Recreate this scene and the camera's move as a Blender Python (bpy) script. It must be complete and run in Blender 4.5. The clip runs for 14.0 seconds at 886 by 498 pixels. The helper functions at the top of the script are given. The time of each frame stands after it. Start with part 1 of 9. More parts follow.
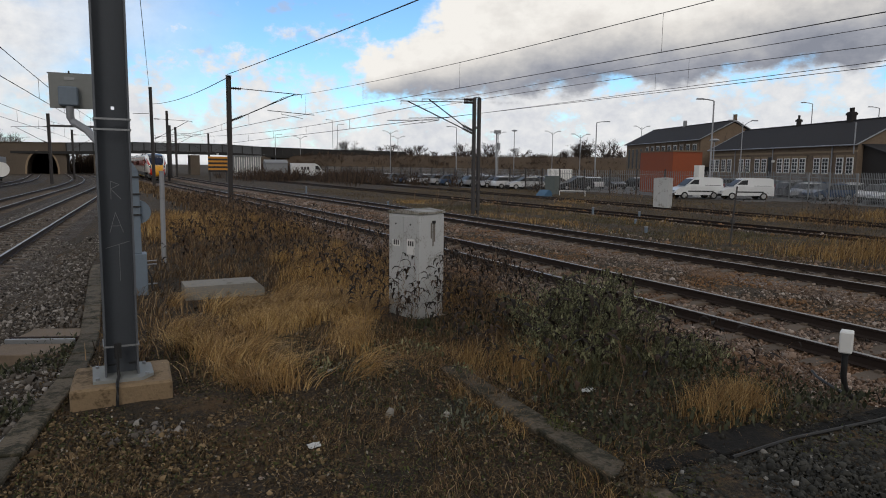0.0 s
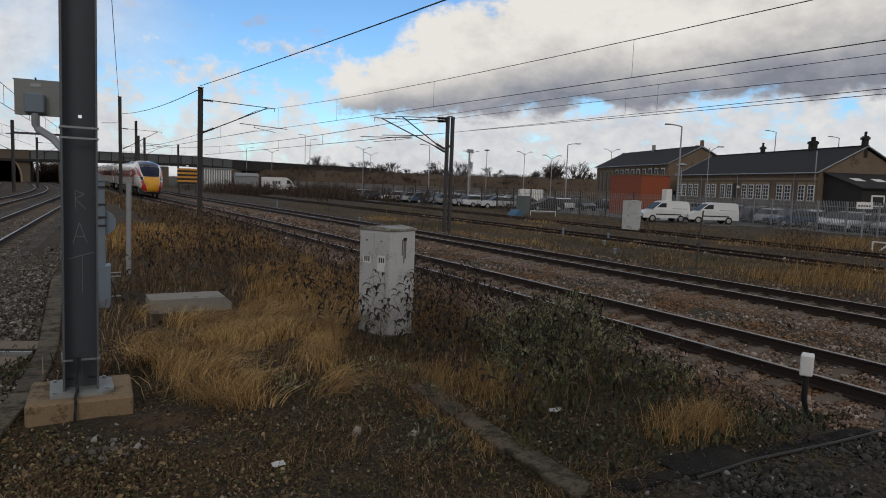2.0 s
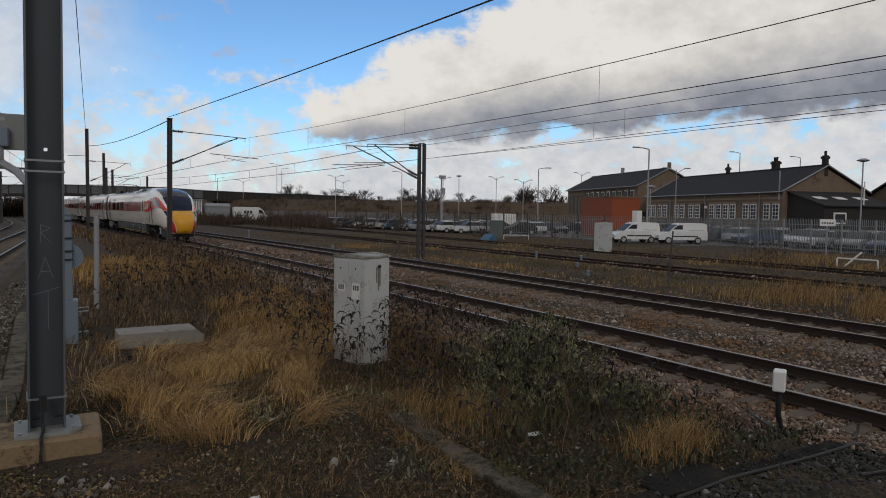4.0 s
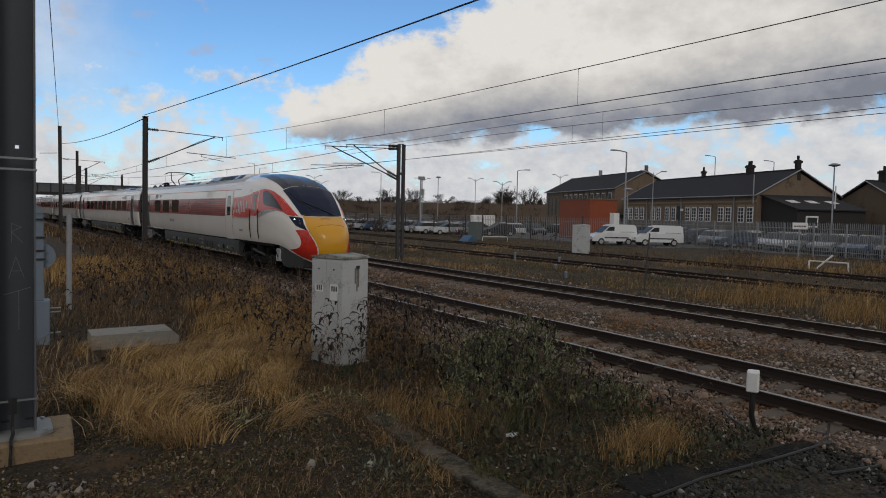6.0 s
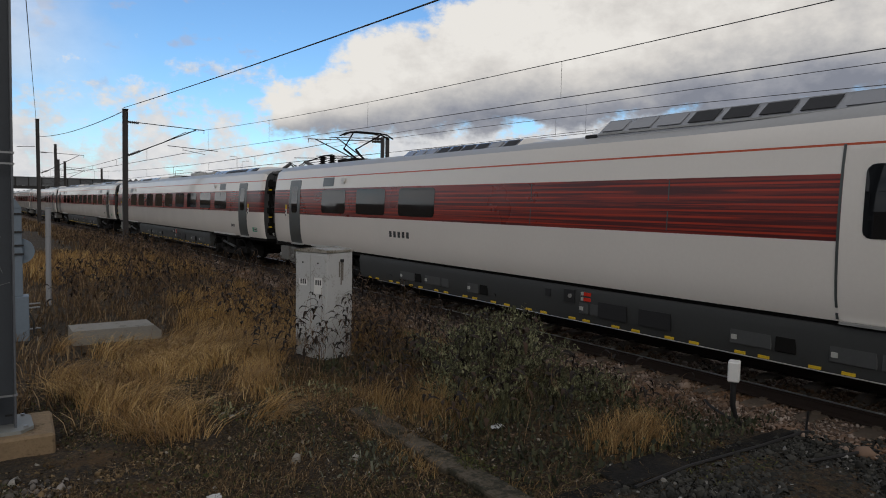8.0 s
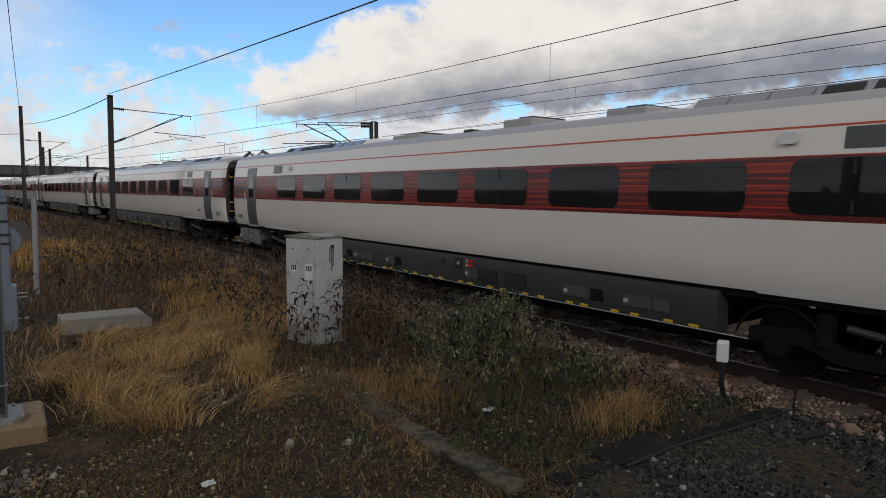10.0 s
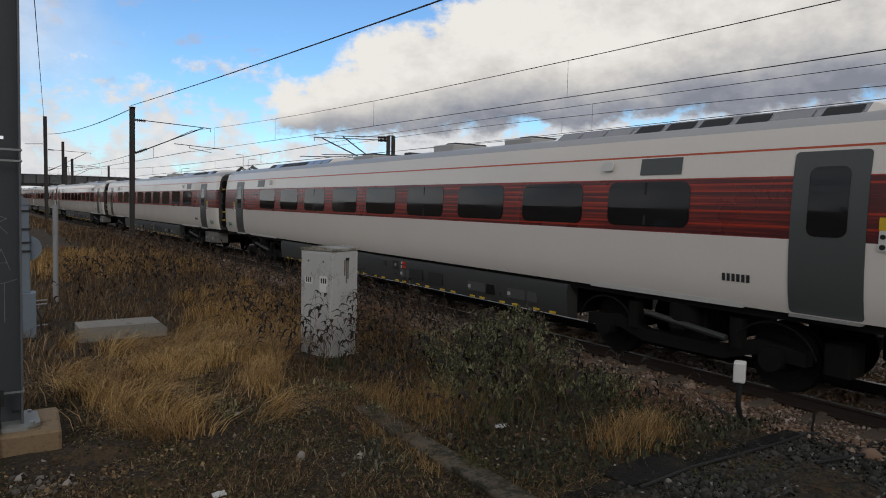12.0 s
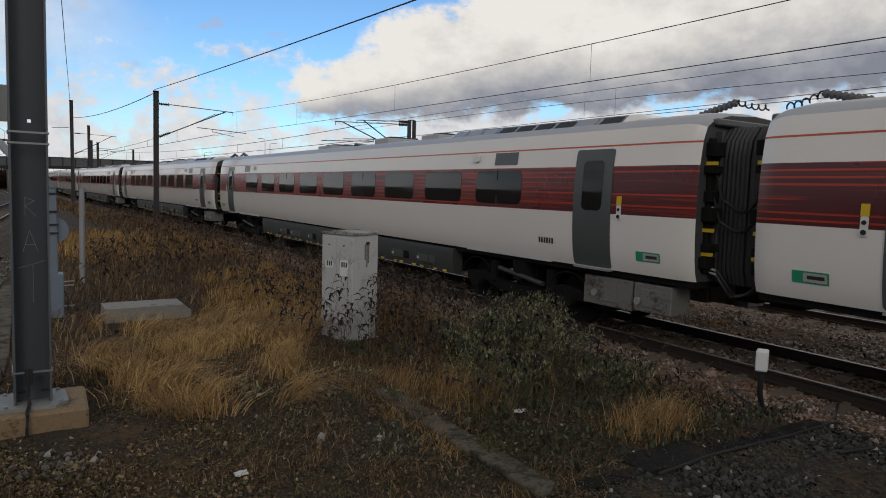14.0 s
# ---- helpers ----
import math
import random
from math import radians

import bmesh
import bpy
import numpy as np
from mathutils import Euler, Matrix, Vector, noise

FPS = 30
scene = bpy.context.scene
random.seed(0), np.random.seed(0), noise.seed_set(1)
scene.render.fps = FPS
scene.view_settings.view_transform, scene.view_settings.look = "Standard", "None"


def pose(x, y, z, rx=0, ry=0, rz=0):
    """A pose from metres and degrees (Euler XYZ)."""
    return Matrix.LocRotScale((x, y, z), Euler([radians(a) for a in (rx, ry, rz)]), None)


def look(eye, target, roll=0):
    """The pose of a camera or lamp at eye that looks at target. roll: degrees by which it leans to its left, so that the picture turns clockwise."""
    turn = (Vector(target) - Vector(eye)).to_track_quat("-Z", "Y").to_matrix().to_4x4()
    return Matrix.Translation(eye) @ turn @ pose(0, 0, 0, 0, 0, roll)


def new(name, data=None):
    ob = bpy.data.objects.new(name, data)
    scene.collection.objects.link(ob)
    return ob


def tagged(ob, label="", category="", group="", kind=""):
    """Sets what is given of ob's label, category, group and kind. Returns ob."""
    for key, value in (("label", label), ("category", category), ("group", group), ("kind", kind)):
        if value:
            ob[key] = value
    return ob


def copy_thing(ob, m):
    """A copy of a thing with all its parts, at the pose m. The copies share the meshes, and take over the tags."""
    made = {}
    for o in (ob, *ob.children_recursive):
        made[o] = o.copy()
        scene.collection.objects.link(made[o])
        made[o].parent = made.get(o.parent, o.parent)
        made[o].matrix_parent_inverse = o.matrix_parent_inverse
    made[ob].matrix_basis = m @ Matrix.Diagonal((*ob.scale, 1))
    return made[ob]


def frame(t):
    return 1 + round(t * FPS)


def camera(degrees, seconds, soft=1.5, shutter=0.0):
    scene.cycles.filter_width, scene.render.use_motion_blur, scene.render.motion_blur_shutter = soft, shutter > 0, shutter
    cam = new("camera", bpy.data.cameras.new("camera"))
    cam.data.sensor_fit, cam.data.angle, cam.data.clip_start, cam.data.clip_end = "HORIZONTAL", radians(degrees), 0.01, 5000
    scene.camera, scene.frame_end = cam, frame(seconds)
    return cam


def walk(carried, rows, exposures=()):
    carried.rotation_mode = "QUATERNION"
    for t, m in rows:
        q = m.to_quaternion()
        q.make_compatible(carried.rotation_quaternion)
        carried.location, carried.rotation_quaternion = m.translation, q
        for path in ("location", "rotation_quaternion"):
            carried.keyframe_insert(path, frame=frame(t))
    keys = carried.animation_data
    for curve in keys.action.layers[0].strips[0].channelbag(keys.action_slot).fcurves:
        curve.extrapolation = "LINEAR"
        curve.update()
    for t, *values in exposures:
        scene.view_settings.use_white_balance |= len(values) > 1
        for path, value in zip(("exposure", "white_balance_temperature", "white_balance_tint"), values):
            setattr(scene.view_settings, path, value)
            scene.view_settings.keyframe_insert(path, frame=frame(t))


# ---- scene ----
cam = camera(67.56, 14.0, 1.0)
EYE = (0.0, 0.0, 2.3)          # metres above the rail heads; tracks run along +y
TURNS = [                      # seconds, yaw, pitch, roll
    (0.0, -24.90, -7.10, -0.60),
    (0.5, -25.65, -4.28, 1.82),
    (1.0, -25.55, -5.18, 0.34),
    (1.5, -28.06, -5.27, -0.29),
    (2.0, -27.28, -5.52, -2.00),
    (2.5, -26.82, -3.38, -0.11),
    (3.0, -28.53, -3.60, -0.16),
    (5.5, -30.35, -2.84, -1.05),
    (6.0, -31.41, -3.10, -1.18),
    (6.5, -32.35, -3.52, -1.39),
    (7.0, -32.38, -3.50, -1.63),
    (9.5, -33.57, -4.26, 0.09),
    (10.0, -33.65, -5.01, -0.42),
    (10.5, -33.68, -3.15, -1.08),
    (11.0, -33.45, -2.70, -2.56),
    (11.5, -33.97, -2.30, -2.16),
    (12.0, -32.30, -3.78, -1.24),
    (12.5, -30.59, -4.51, -1.21),
    (13.0, -31.12, -3.95, -1.36),
    (13.5, -30.89, -4.17, -1.49),
    (14.0, -30.53, -5.13, -1.54)]
walk(cam, [(t, pose(*EYE, 90 + p, r, y)) for t, y, p, r in TURNS], [(0.0, 0.19), (0.5, 0.17), (1.5, 0.06), (3.0, -0.02), (5.5, -0.07), (7.0, -0.04), (9.5, 0.10), (12.0, 0.08), (14.0, 0.06)])

# ---------------------------------------------------------------- helpers


def sstep(a, b, v):
    k = min(1.0, max(0.0, (v - a) / (b - a)))
    return k * k * (3 - 2 * k)


def mesh_of(bm, name):
    me = bpy.data.meshes.new(name)
    bm.to_mesh(me)
    bm.free()
    return me


def smooth(me, angle=35):
    for p in me.polygons:
        p.use_smooth = True
    me.set_sharp_from_angle(angle=radians(angle))
    return me


def part(name, bm, material, parent=None, label="", soft=True):
    """Links a bmesh as one mesh object, under a thing or a part."""
    me = mesh_of(bm, name)
    for m in (material if isinstance(material, (list, tuple)) else [material]):
        me.materials.append(m)
    if soft:
        smooth(me)
    ob = new(name, me)
    if parent is not None:
        ob.parent = parent
    if label:
        ob["label"] = label
    return ob


def thing(name, label, category, m=None, group="", kind=""):
    ob = new(name)
    ob.empty_display_size = 0.2
    if m is not None:
        ob.matrix_basis = m
    return tagged(ob, label, category, group, kind)


def add_box(bm, x0, x1, y0, y1, z0, z1, bevel=0.0, m=None, mat=0):
    ret = bmesh.ops.create_cube(bm, size=1.0)
    vs = ret["verts"]
    for v in vs:
        v.co = Vector((x0 + (v.co.x + 0.5) * (x1 - x0), y0 + (v.co.y + 0.5) * (y1 - y0), z0 + (v.co.z + 0.5) * (z1 - z0)))
        if m is not None:
            v.co = m @ v.co
    fs = set(f for v in vs for f in v.link_faces)
    for f in fs:
        f.material_index = mat
    if bevel > 0:
        es = list(set(e for v in vs for e in v.link_edges))
        bmesh.ops.bevel(bm, geom=es, offset=bevel, segments=1, affect="EDGES", material=-1)
    return bm


def box(x0, x1, y0, y1, z0, z1, bevel=0.0, m=None):
    return add_box(bmesh.new(), x0, x1, y0, y1, z0, z1, bevel, m)


def add_tube(bm, pts, r, seg=8, mat=0, r1=None, cap=True):
    """A round bar along points; r to r1 from end to end."""
    pts = [Vector(p) for p in pts]
    n = len(pts)
    rings = []
    for i, p in enumerate(pts):
        d = (pts[min(i + 1, n - 1)] - pts[max(i - 1, 0)]).normalized()
        a = d.cross(Vector((0, 0, 1)) if abs(d.z) < 0.9 else Vector((1, 0, 0))).normalized()
        b = d.cross(a)
        rr = r if r1 is None else r + (r1 - r) * i / (n - 1)
        rings.append([bm.verts.new(p + rr * (a * math.cos(2 * math.pi * k / seg) + b * math.sin(2 * math.pi * k / seg))) for k in range(seg)])
    for i in range(n - 1):
        for k in range(seg):
            f = bm.faces.new((rings[i][k], rings[i][(k + 1) % seg], rings[i + 1][(k + 1) % seg], rings[i + 1][k]))
            f.material_index = mat
    if cap and seg > 2:
        bm.faces.new(rings[0][::-1]).material_index = mat
        bm.faces.new(rings[-1]).material_index = mat
    return bm


def tube(pts, r, seg=8, r1=None):
    return add_tube(bmesh.new(), pts, r, seg, 0, r1)


def add_loft(bm, rings, closed=True, cap=True, mat=0):
    vs = [[bm.verts.new(p) for p in ring] for ring in rings]
    n = len(vs[0])
    for a, b in zip(vs, vs[1:]):
        for k in range(n if closed else n - 1):
            bm.faces.new((a[k], a[(k + 1) % n], b[(k + 1) % n], b[k])).material_index = mat
    if cap and closed:
        bm.faces.new(vs[0][::-1]).material_index = mat
        bm.faces.new(vs[-1]).material_index = mat
    return bm


def ribbed(a, b, r_out, r_in, n, seg=10):
    """One turned rod from a to b with n round sheds."""
    a, b = Vector(a), Vector(b)
    q = (b - a).normalized().to_track_quat("Z", "Y")
    rings = []
    for i in range(n):
        for u, r in ((0.0, r_in), (0.25, r_in), (0.45, r_out), (0.62, r_out), (0.82, r_in)):
            c = a.lerp(b, (i + u) / n)
            rings.append([c + q @ Vector((math.cos(k * math.tau / seg) * r, math.sin(k * math.tau / seg) * r, 0)) for k in range(seg)])
    rings.append([b + q @ Vector((math.cos(k * math.tau / seg) * r_in, math.sin(k * math.tau / seg) * r_in, 0)) for k in range(seg)])
    bm = add_loft(bmesh.new(), rings)
    bmesh.ops.recalc_face_normals(bm, faces=bm.faces[:])
    return bm


def prism(poly, y0, y1, axis="y"):
    """A polygon of (a, b) pushed along an axis."""
    f = {"y": lambda a, b, c: (a, c, b), "x": lambda a, b, c: (c, a, b), "z": lambda a, b, c: (a, b, c)}[axis]
    bm = add_loft(bmesh.new(), [[f(a, b, y0) for a, b in poly], [f(a, b, y1) for a, b in poly]])
    bmesh.ops.recalc_face_normals(bm, faces=bm.faces[:])
    return bm


# ---------------------------------------------------------------- light
class Nodes:
    """Short hand for shader arithmetic."""

    def __init__(self, tree):
        self.t = tree

    def node(self, kind, **inputs):
        n = self.t.nodes.new(kind)
        for k, v in inputs.items():
            s = n.inputs[k] if k in n.inputs else n.inputs[k.replace("_", " ")]
            self.put(s, v)
        return n

    def put(self, sock, v):
        if isinstance(v, bpy.types.NodeSocket):
            self.t.links.new(v, sock)
        else:
            sock.default_value = v

    def math(self, op, a, b=0.0, c=0.0, clamp=False):
        n = self.t.nodes.new("ShaderNodeMath")
        n.operation, n.use_clamp = op, clamp
        for s, v in zip(n.inputs, (a, b, c)):
            self.put(s, v)
        return n.outputs[0]

    def step(self, v, a, b, lo=0.0, hi=1.0):
        n = self.t.nodes.new("ShaderNodeMapRange")
        n.interpolation_type = "SMOOTHSTEP"
        for s, x in zip(n.inputs, (v, a, b, lo, hi)):
            self.put(s, x)
        return n.outputs[0]

    def line(self, v, a, b, lo=0.0, hi=1.0):
        n = self.t.nodes.new("ShaderNodeMapRange")
        for s, x in zip(n.inputs, (v, a, b, lo, hi)):
            self.put(s, x)
        return n.outputs[0]

    def mix(self, f, a, b, blend="MIX"):
        n = self.t.nodes.new("ShaderNodeMix")
        n.data_type, n.blend_type = "RGBA", blend
        self.put(n.inputs[0], f)
        for s, v in ((n.inputs[6], a), (n.inputs[7], b)):
            self.put(s, (*v, 1.0) if isinstance(v, tuple) and len(v) == 3 else v)
        return n.outputs[2]

    def noise(self, vec, scale, detail=4.0, rough=0.55, lac=2.0, dist=0.0):
        n = self.t.nodes.new("ShaderNodeTexNoise")
        if vec is not None:
            self.put(n.inputs["Vector"], vec)
        for k, v in (("Scale", scale), ("Detail", detail), ("Roughness", rough), ("Lacunarity", lac), ("Distortion", dist)):
            n.inputs[k].default_value = v
        return n.outputs["Fac"]

    def scaled(self, vec, sx, sy, sz, loc=(0, 0, 0)):
        n = self.t.nodes.new("ShaderNodeMapping")
        self.put(n.inputs["Vector"], vec)
        n.inputs["Scale"].default_value = (sx, sy, sz)
        n.inputs["Location"].default_value = loc
        return n.outputs[0]

    def ramp(self, f, stops):
        n = self.t.nodes.new("ShaderNodeValToRGB")
        self.put(n.inputs[0], f)
        els = n.color_ramp.elements
        while len(els) < len(stops):
            els.new(0.5)
        for e, (p, c) in zip(els, stops):
            e.position, e.color = p, (*c, 1.0)
        return n.outputs[0]


SUN_AZ, SUN_EL = 205.0, 26.0      # compass from +y towards +x, degrees


def make_world():
    w = bpy.data.worlds.new("sky")
    scene.world = w
    w.use_nodes = True
    t = w.node_tree
    t.nodes.clear()
    N = Nodes(t)
    gen = N.node("ShaderNodeTexCoord").outputs["Generated"]
    sep = N.node("ShaderNodeSeparateXYZ", Vector=gen)
    x, y, z = sep.outputs
    az = N.math("MULTIPLY", N.math("ARCTAN2", x, y), 180 / math.pi)
    az = N.math("SUBTRACT", az, 25.0)
    el = N.math("MULTIPLY", N.math("ARCSINE", z), 180 / math.pi)
    # sky direction unrolled, so that clouds are flat bottomed and streaky towards the horizon
    comb = N.node("ShaderNodeCombineXYZ", X=az, Y=el, Z=0.0).outputs[0]
    n_big = N.noise(N.scaled(comb, 1, 1.5, 1), 0.10, 6, 0.55)
    n_mid = N.noise(N.scaled(comb, 1, 1.6, 1, (31, 7, 0)), 0.23, 8, 0.6)
    n_fine = N.noise(N.scaled(comb, 1, 1.3, 1, (3, 57, 0)), 0.6, 8, 0.62)
    wob = N.math("MULTIPLY", N.math("SUBTRACT", n_mid, 0.5), 7.0)
    wob2 = N.math("MULTIPLY", N.math("SUBTRACT", n_fine, 0.5), 3.0)
    # the great cloud: a rising upper edge, a flat base
    top = N.math("ADD", N.step(az, -10.0, 6.5, 8.6, 16.0), N.line(az, 7.0, 60.0, 0.0, 30.0))
    base = N.line(az, -6.0, 40.0, 5.2, 8.2)
    d_top = N.math("SUBTRACT", top, el)
    d_base = N.math("MULTIPLY", N.math("SUBTRACT", el, base), 1.4)
    d_left = N.math("MULTIPLY", N.math("ADD", az, 7.2), 1.5)
    dd = N.math("MINIMUM", N.math("MINIMUM", d_top, d_base), d_left)
    dd = N.math("ADD", N.math("ADD", dd, N.math("MULTIPLY", wob, 1.0)), N.math("MULTIPLY", wob2, 0.9))
    great = N.step(dd, -0.5, 1.3)
    # low banks and puffs towards the horizon, thinning upwards
    thr = N.math("SUBTRACT", N.line(el, 0.0, 14.0, 0.29, 0.62), N.step(az, -4.0, 8.0, 0.0, 0.06))
    low = N.step(N.math("SUBTRACT", N.math("ADD", N.math("MULTIPLY", n_mid, 0.6), N.math("MULTIPLY", n_fine, 0.4)), thr), -0.02, 0.15)
    # the veil on the other side, and broken cloud all over the rest of the sky
    veil = N.math("MULTIPLY", N.step(az, -14.0, -34.0), N.step(n_big, 0.25, 0.6), clamp=True)
    rest = N.math("MULTIPLY", N.step(n_big, 0.42, 0.6), N.math("MAXIMUM", N.step(el, 22.0, 34.0), N.step(N.math("ABSOLUTE", az), 45.0, 70.0)))
    cover = N.math("MAXIMUM", N.math("MAXIMUM", low, veil), rest)
    sky = N.t.nodes.new("ShaderNodeTexSky")
    sky.sky_type, sky.sun_disc = "NISHITA", False
    sky.sun_elevation, sky.sun_rotation = radians(SUN_EL), radians(SUN_AZ)
    sky.air_density, sky.dust_density, sky.ozone_density = 1.0, 0.4, 2.0
    blue = N.mix(1.0, sky.outputs[0], (0.84, 1.13, 1.38), "MULTIPLY")
    # cloud tone: bright crowns, slate undersides
    tone = N.math("ADD", N.step(N.math("SUBTRACT", el, base), -0.4, N.line(az, -6.0, 10.0, 2.8, 6.8)), N.math("MULTIPLY", N.math("SUBTRACT", N.math("ADD", N.math("MULTIPLY", n_big, 0.45), N.math("ADD", N.math("MULTIPLY", n_mid, 0.35), N.math("MULTIPLY", n_fine, 0.2))), 0.5), 2.0))
    tone = N.math("SUBTRACT", tone, N.math("MULTIPLY", N.step(az, 14.0, 40.0), N.step(el, 7.0, 20.0, 0.12, 0.36)))
    c_great = N.ramp(tone, [(0.0, (2.2, 2.35, 2.8)), (0.2, (3.1, 3.2, 3.6)), (0.45, (4.6, 4.55, 4.6)), (0.75, (6.6, 6.35, 6.05)), (1.0, (8.0, 7.75, 7.35))])
    c_rest = N.ramp(n_mid, [(0.3, (2.2, 2.3, 2.6)), (0.7, (4.2, 4.2, 4.3))])
    c_low = N.ramp(N.math("ADD", N.math("MULTIPLY", n_fine, 0.6), N.math("MULTIPLY", n_big, 0.4)), [(0.3, (5.0, 5.2, 5.8)), (0.5, (6.6, 6.7, 6.9)), (0.7, (8.0, 7.9, 7.8))])
    puff = N.math("MULTIPLY", N.step(N.noise(N.scaled(comb, 1, 1.5, 1, (71, 23, 0)), 0.30, 5, 0.5), 0.58, 0.68, 0.0, 0.55), N.math("MULTIPLY", N.step(az, -4.0, -9.0), N.step(el, 7.0, 10.0)))
    blue = N.mix(puff, blue, (4.1, 4.4, 5.6))
    col = N.mix(cover, blue, c_low)
    far = N.math("MAXIMUM", N.step(el, 24.0, 36.0), N.step(N.math("ABSOLUTE", az), 55.0, 75.0))
    col = N.mix(N.math("MULTIPLY", far, 0.9), col, c_rest)
    col = N.mix(great, col, c_great)
    col = N.mix(N.step(el, 0.5, -1.5), col, (1.4, 1.4, 1.45))
    bg = N.node("ShaderNodeBackground", Color=col, Strength=0.1)
    out = N.node("ShaderNodeOutputWorld")
    t.links.new(bg.outputs[0], out.inputs[0])


make_world()
sun = new("sun", bpy.data.lights.new("sun", "SUN"))
sun.data.energy, sun.data.angle, sun.data.color = 0.5, radians(20), (1.0, 0.93, 0.84)
a, e = radians(SUN_AZ), radians(SUN_EL)
sun.matrix_world = look((40 * math.sin(a), 40 * math.cos(a), 40 * math.tan(e)), (0, 0, 0))
scene.view_settings.exposure = 0.0


# ---------------------------------------------------------------- materials
def material(name, color, rough=0.7, metal=0.0, vary=0.25, grain=40.0, blotch=2.5, bump=0.0, coat=0.0, dirt=None, dirt_amount=0.0, random_tone=0.0, emit=None):
    """Plain stuff with grain, blotches, relief and, where asked, dirt."""
    m = bpy.data.materials.new(name)
    m.use_nodes = True
    t = m.node_tree
    N = Nodes(t)
    b = t.nodes["Principled BSDF"]
    co = N.node("ShaderNodeTexCoord").outputs["Object"]
    fine = N.noise(co, grain, 4, 0.6)
    wide = N.noise(co, blotch, 4, 0.55)
    f = N.math("ADD", N.math("MULTIPLY", N.math("SUBTRACT", fine, 0.5), vary), N.math("MULTIPLY", N.math("SUBTRACT", wide, 0.5), vary * 1.2))
    f = N.math("ADD", f, 1.0)
    if random_tone:
        r = N.node("ShaderNodeObjectInfo").outputs["Random"]
        f = N.math("MULTIPLY", f, N.line(r, 0.0, 1.0, 1 - random_tone, 1 + random_tone))
    g = N.node("ShaderNodeCombineXYZ", X=f, Y=f, Z=f).outputs[0]
    col = N.mix(1.0, (*color,), g, "MULTIPLY")
    if dirt is not None:
        k = N.step(N.math("ADD", N.math("MULTIPLY", wide, 0.6), N.math("MULTIPLY", fine, 0.4)), 0.62 - dirt_amount * 0.4, 0.72 - dirt_amount * 0.25)
        col = N.mix(k, col, (*dirt,))
    t.links.new(col, b.inputs["Base Color"])
    b.inputs["Metallic"].default_value = metal
    t.links.new(N.math("ADD", rough, N.math("MULTIPLY", N.math("SUBTRACT", wide, 0.5), 0.25), clamp=True), b.inputs["Roughness"])
    b.inputs["Coat Weight"].default_value = coat
    if bump:
        n = N.node("ShaderNodeBump", Strength=1.0, Distance=bump, Height=fine)
        t.links.new(n.outputs[0], b.inputs["Normal"])
    if emit is not None:
        b.inputs["Emission Color"].default_value = (*emit[:3], 1)
        b.inputs["Emission Strength"].default_value = emit[3]
    return m


M = {
    "web_steel_shaded": material("galvanised_web_shaded", (0.060, 0.068, 0.080), 0.55, 0.2, 0.25, 60, 3),
    "mast_dark": material("weathered_mast_steel", (0.07, 0.065, 0.065), 0.7, 0.3, 0.35, 30, 3),
    "galv": material("galvanised_steel", (0.32, 0.33, 0.34), 0.5, 0.7, 0.2, 50, 4),
    "concrete": material("concrete", (0.36, 0.33, 0.28), 0.9, 0, 0.45, 60, 5, 0.004),
    "concrete_warm": material("foundation_concrete", (0.255, 0.18, 0.105), 0.95, 0, 0.6, 30, 4, 0.01, dirt=(0.10, 0.068, 0.036), dirt_amount=0.36),
    "white_cab": material("cabinet_paint", (0.52, 0.53, 0.53), 0.5, 0, 0.18, 40, 3, dirt=(0.20, 0.19, 0.165), dirt_amount=0.25),
    "white_paint": material("white_paint", (0.75, 0.75, 0.73), 0.5, 0, 0.1, 30, 3),
    "black": material("black_rubber", (0.015, 0.015, 0.016), 0.6, 0, 0.2, 40, 3),
    "rail_side": material("rusty_rail", (0.034, 0.022, 0.017), 0.8, 0.3, 0.4, 60, 6, 0.002),
    "rail_head": material("polished_rail_head", (0.30, 0.29, 0.28), 0.42, 0.8, 0.2, 60, 6),
    "sleeper": material("concrete_sleeper", (0.13, 0.10, 0.075), 0.9, 0, 0.4, 40, 3, 0.004, random_tone=0.15),
    "train_white": material("train_white_paint", (0.88, 0.835, 0.775), 0.2, 0, 0.06, 20, 0.8, coat=0.4),
    "roof_grey": material("train_roof_grey", (0.42, 0.42, 0.42), 0.4, 0, 0.15, 20, 1.2),
    "red": material("train_red_paint", (0.62, 0.035, 0.02), 0.25, 0, 0.08, 20, 1, coat=0.3),
    "yellow": material("train_yellow_paint", (0.75, 0.36, 0.015), 0.36, 0, 0.08, 20, 1, coat=0.3),
    "door_grey": material("train_door_grey", (0.085, 0.095, 0.095), 0.35, 0, 0.08, 20, 1, coat=0.2),
    "glass_dark": material("tinted_glass", (0.010, 0.011, 0.013), 0.05, 0, 0.05, 3, 1, coat=0.2),
    "under": material("underframe_grey", (0.042, 0.044, 0.043), 0.6, 0.1, 0.25, 30, 2),
    "under_dark": material("bogie_black", (0.010, 0.0095, 0.009), 0.85, 0.0, 0.4, 30, 3),
    "grass_straw": material("dry_grass", (0.33, 0.20, 0.075), 0.9, 0, 0.5, 5, 0.6, random_tone=0.3),
    "brick_red": material("red_brick", (0.30, 0.085, 0.035), 0.85, 0, 0.3, 30, 1.0),
    "brick_brown": material("sooty_brick", (0.16, 0.105, 0.06), 0.9, 0, 0.4, 12, 0.8),
    "slate": material("slate_roof", (0.034, 0.033, 0.036), 0.9, 0, 0.5, 8, 0.5),
}


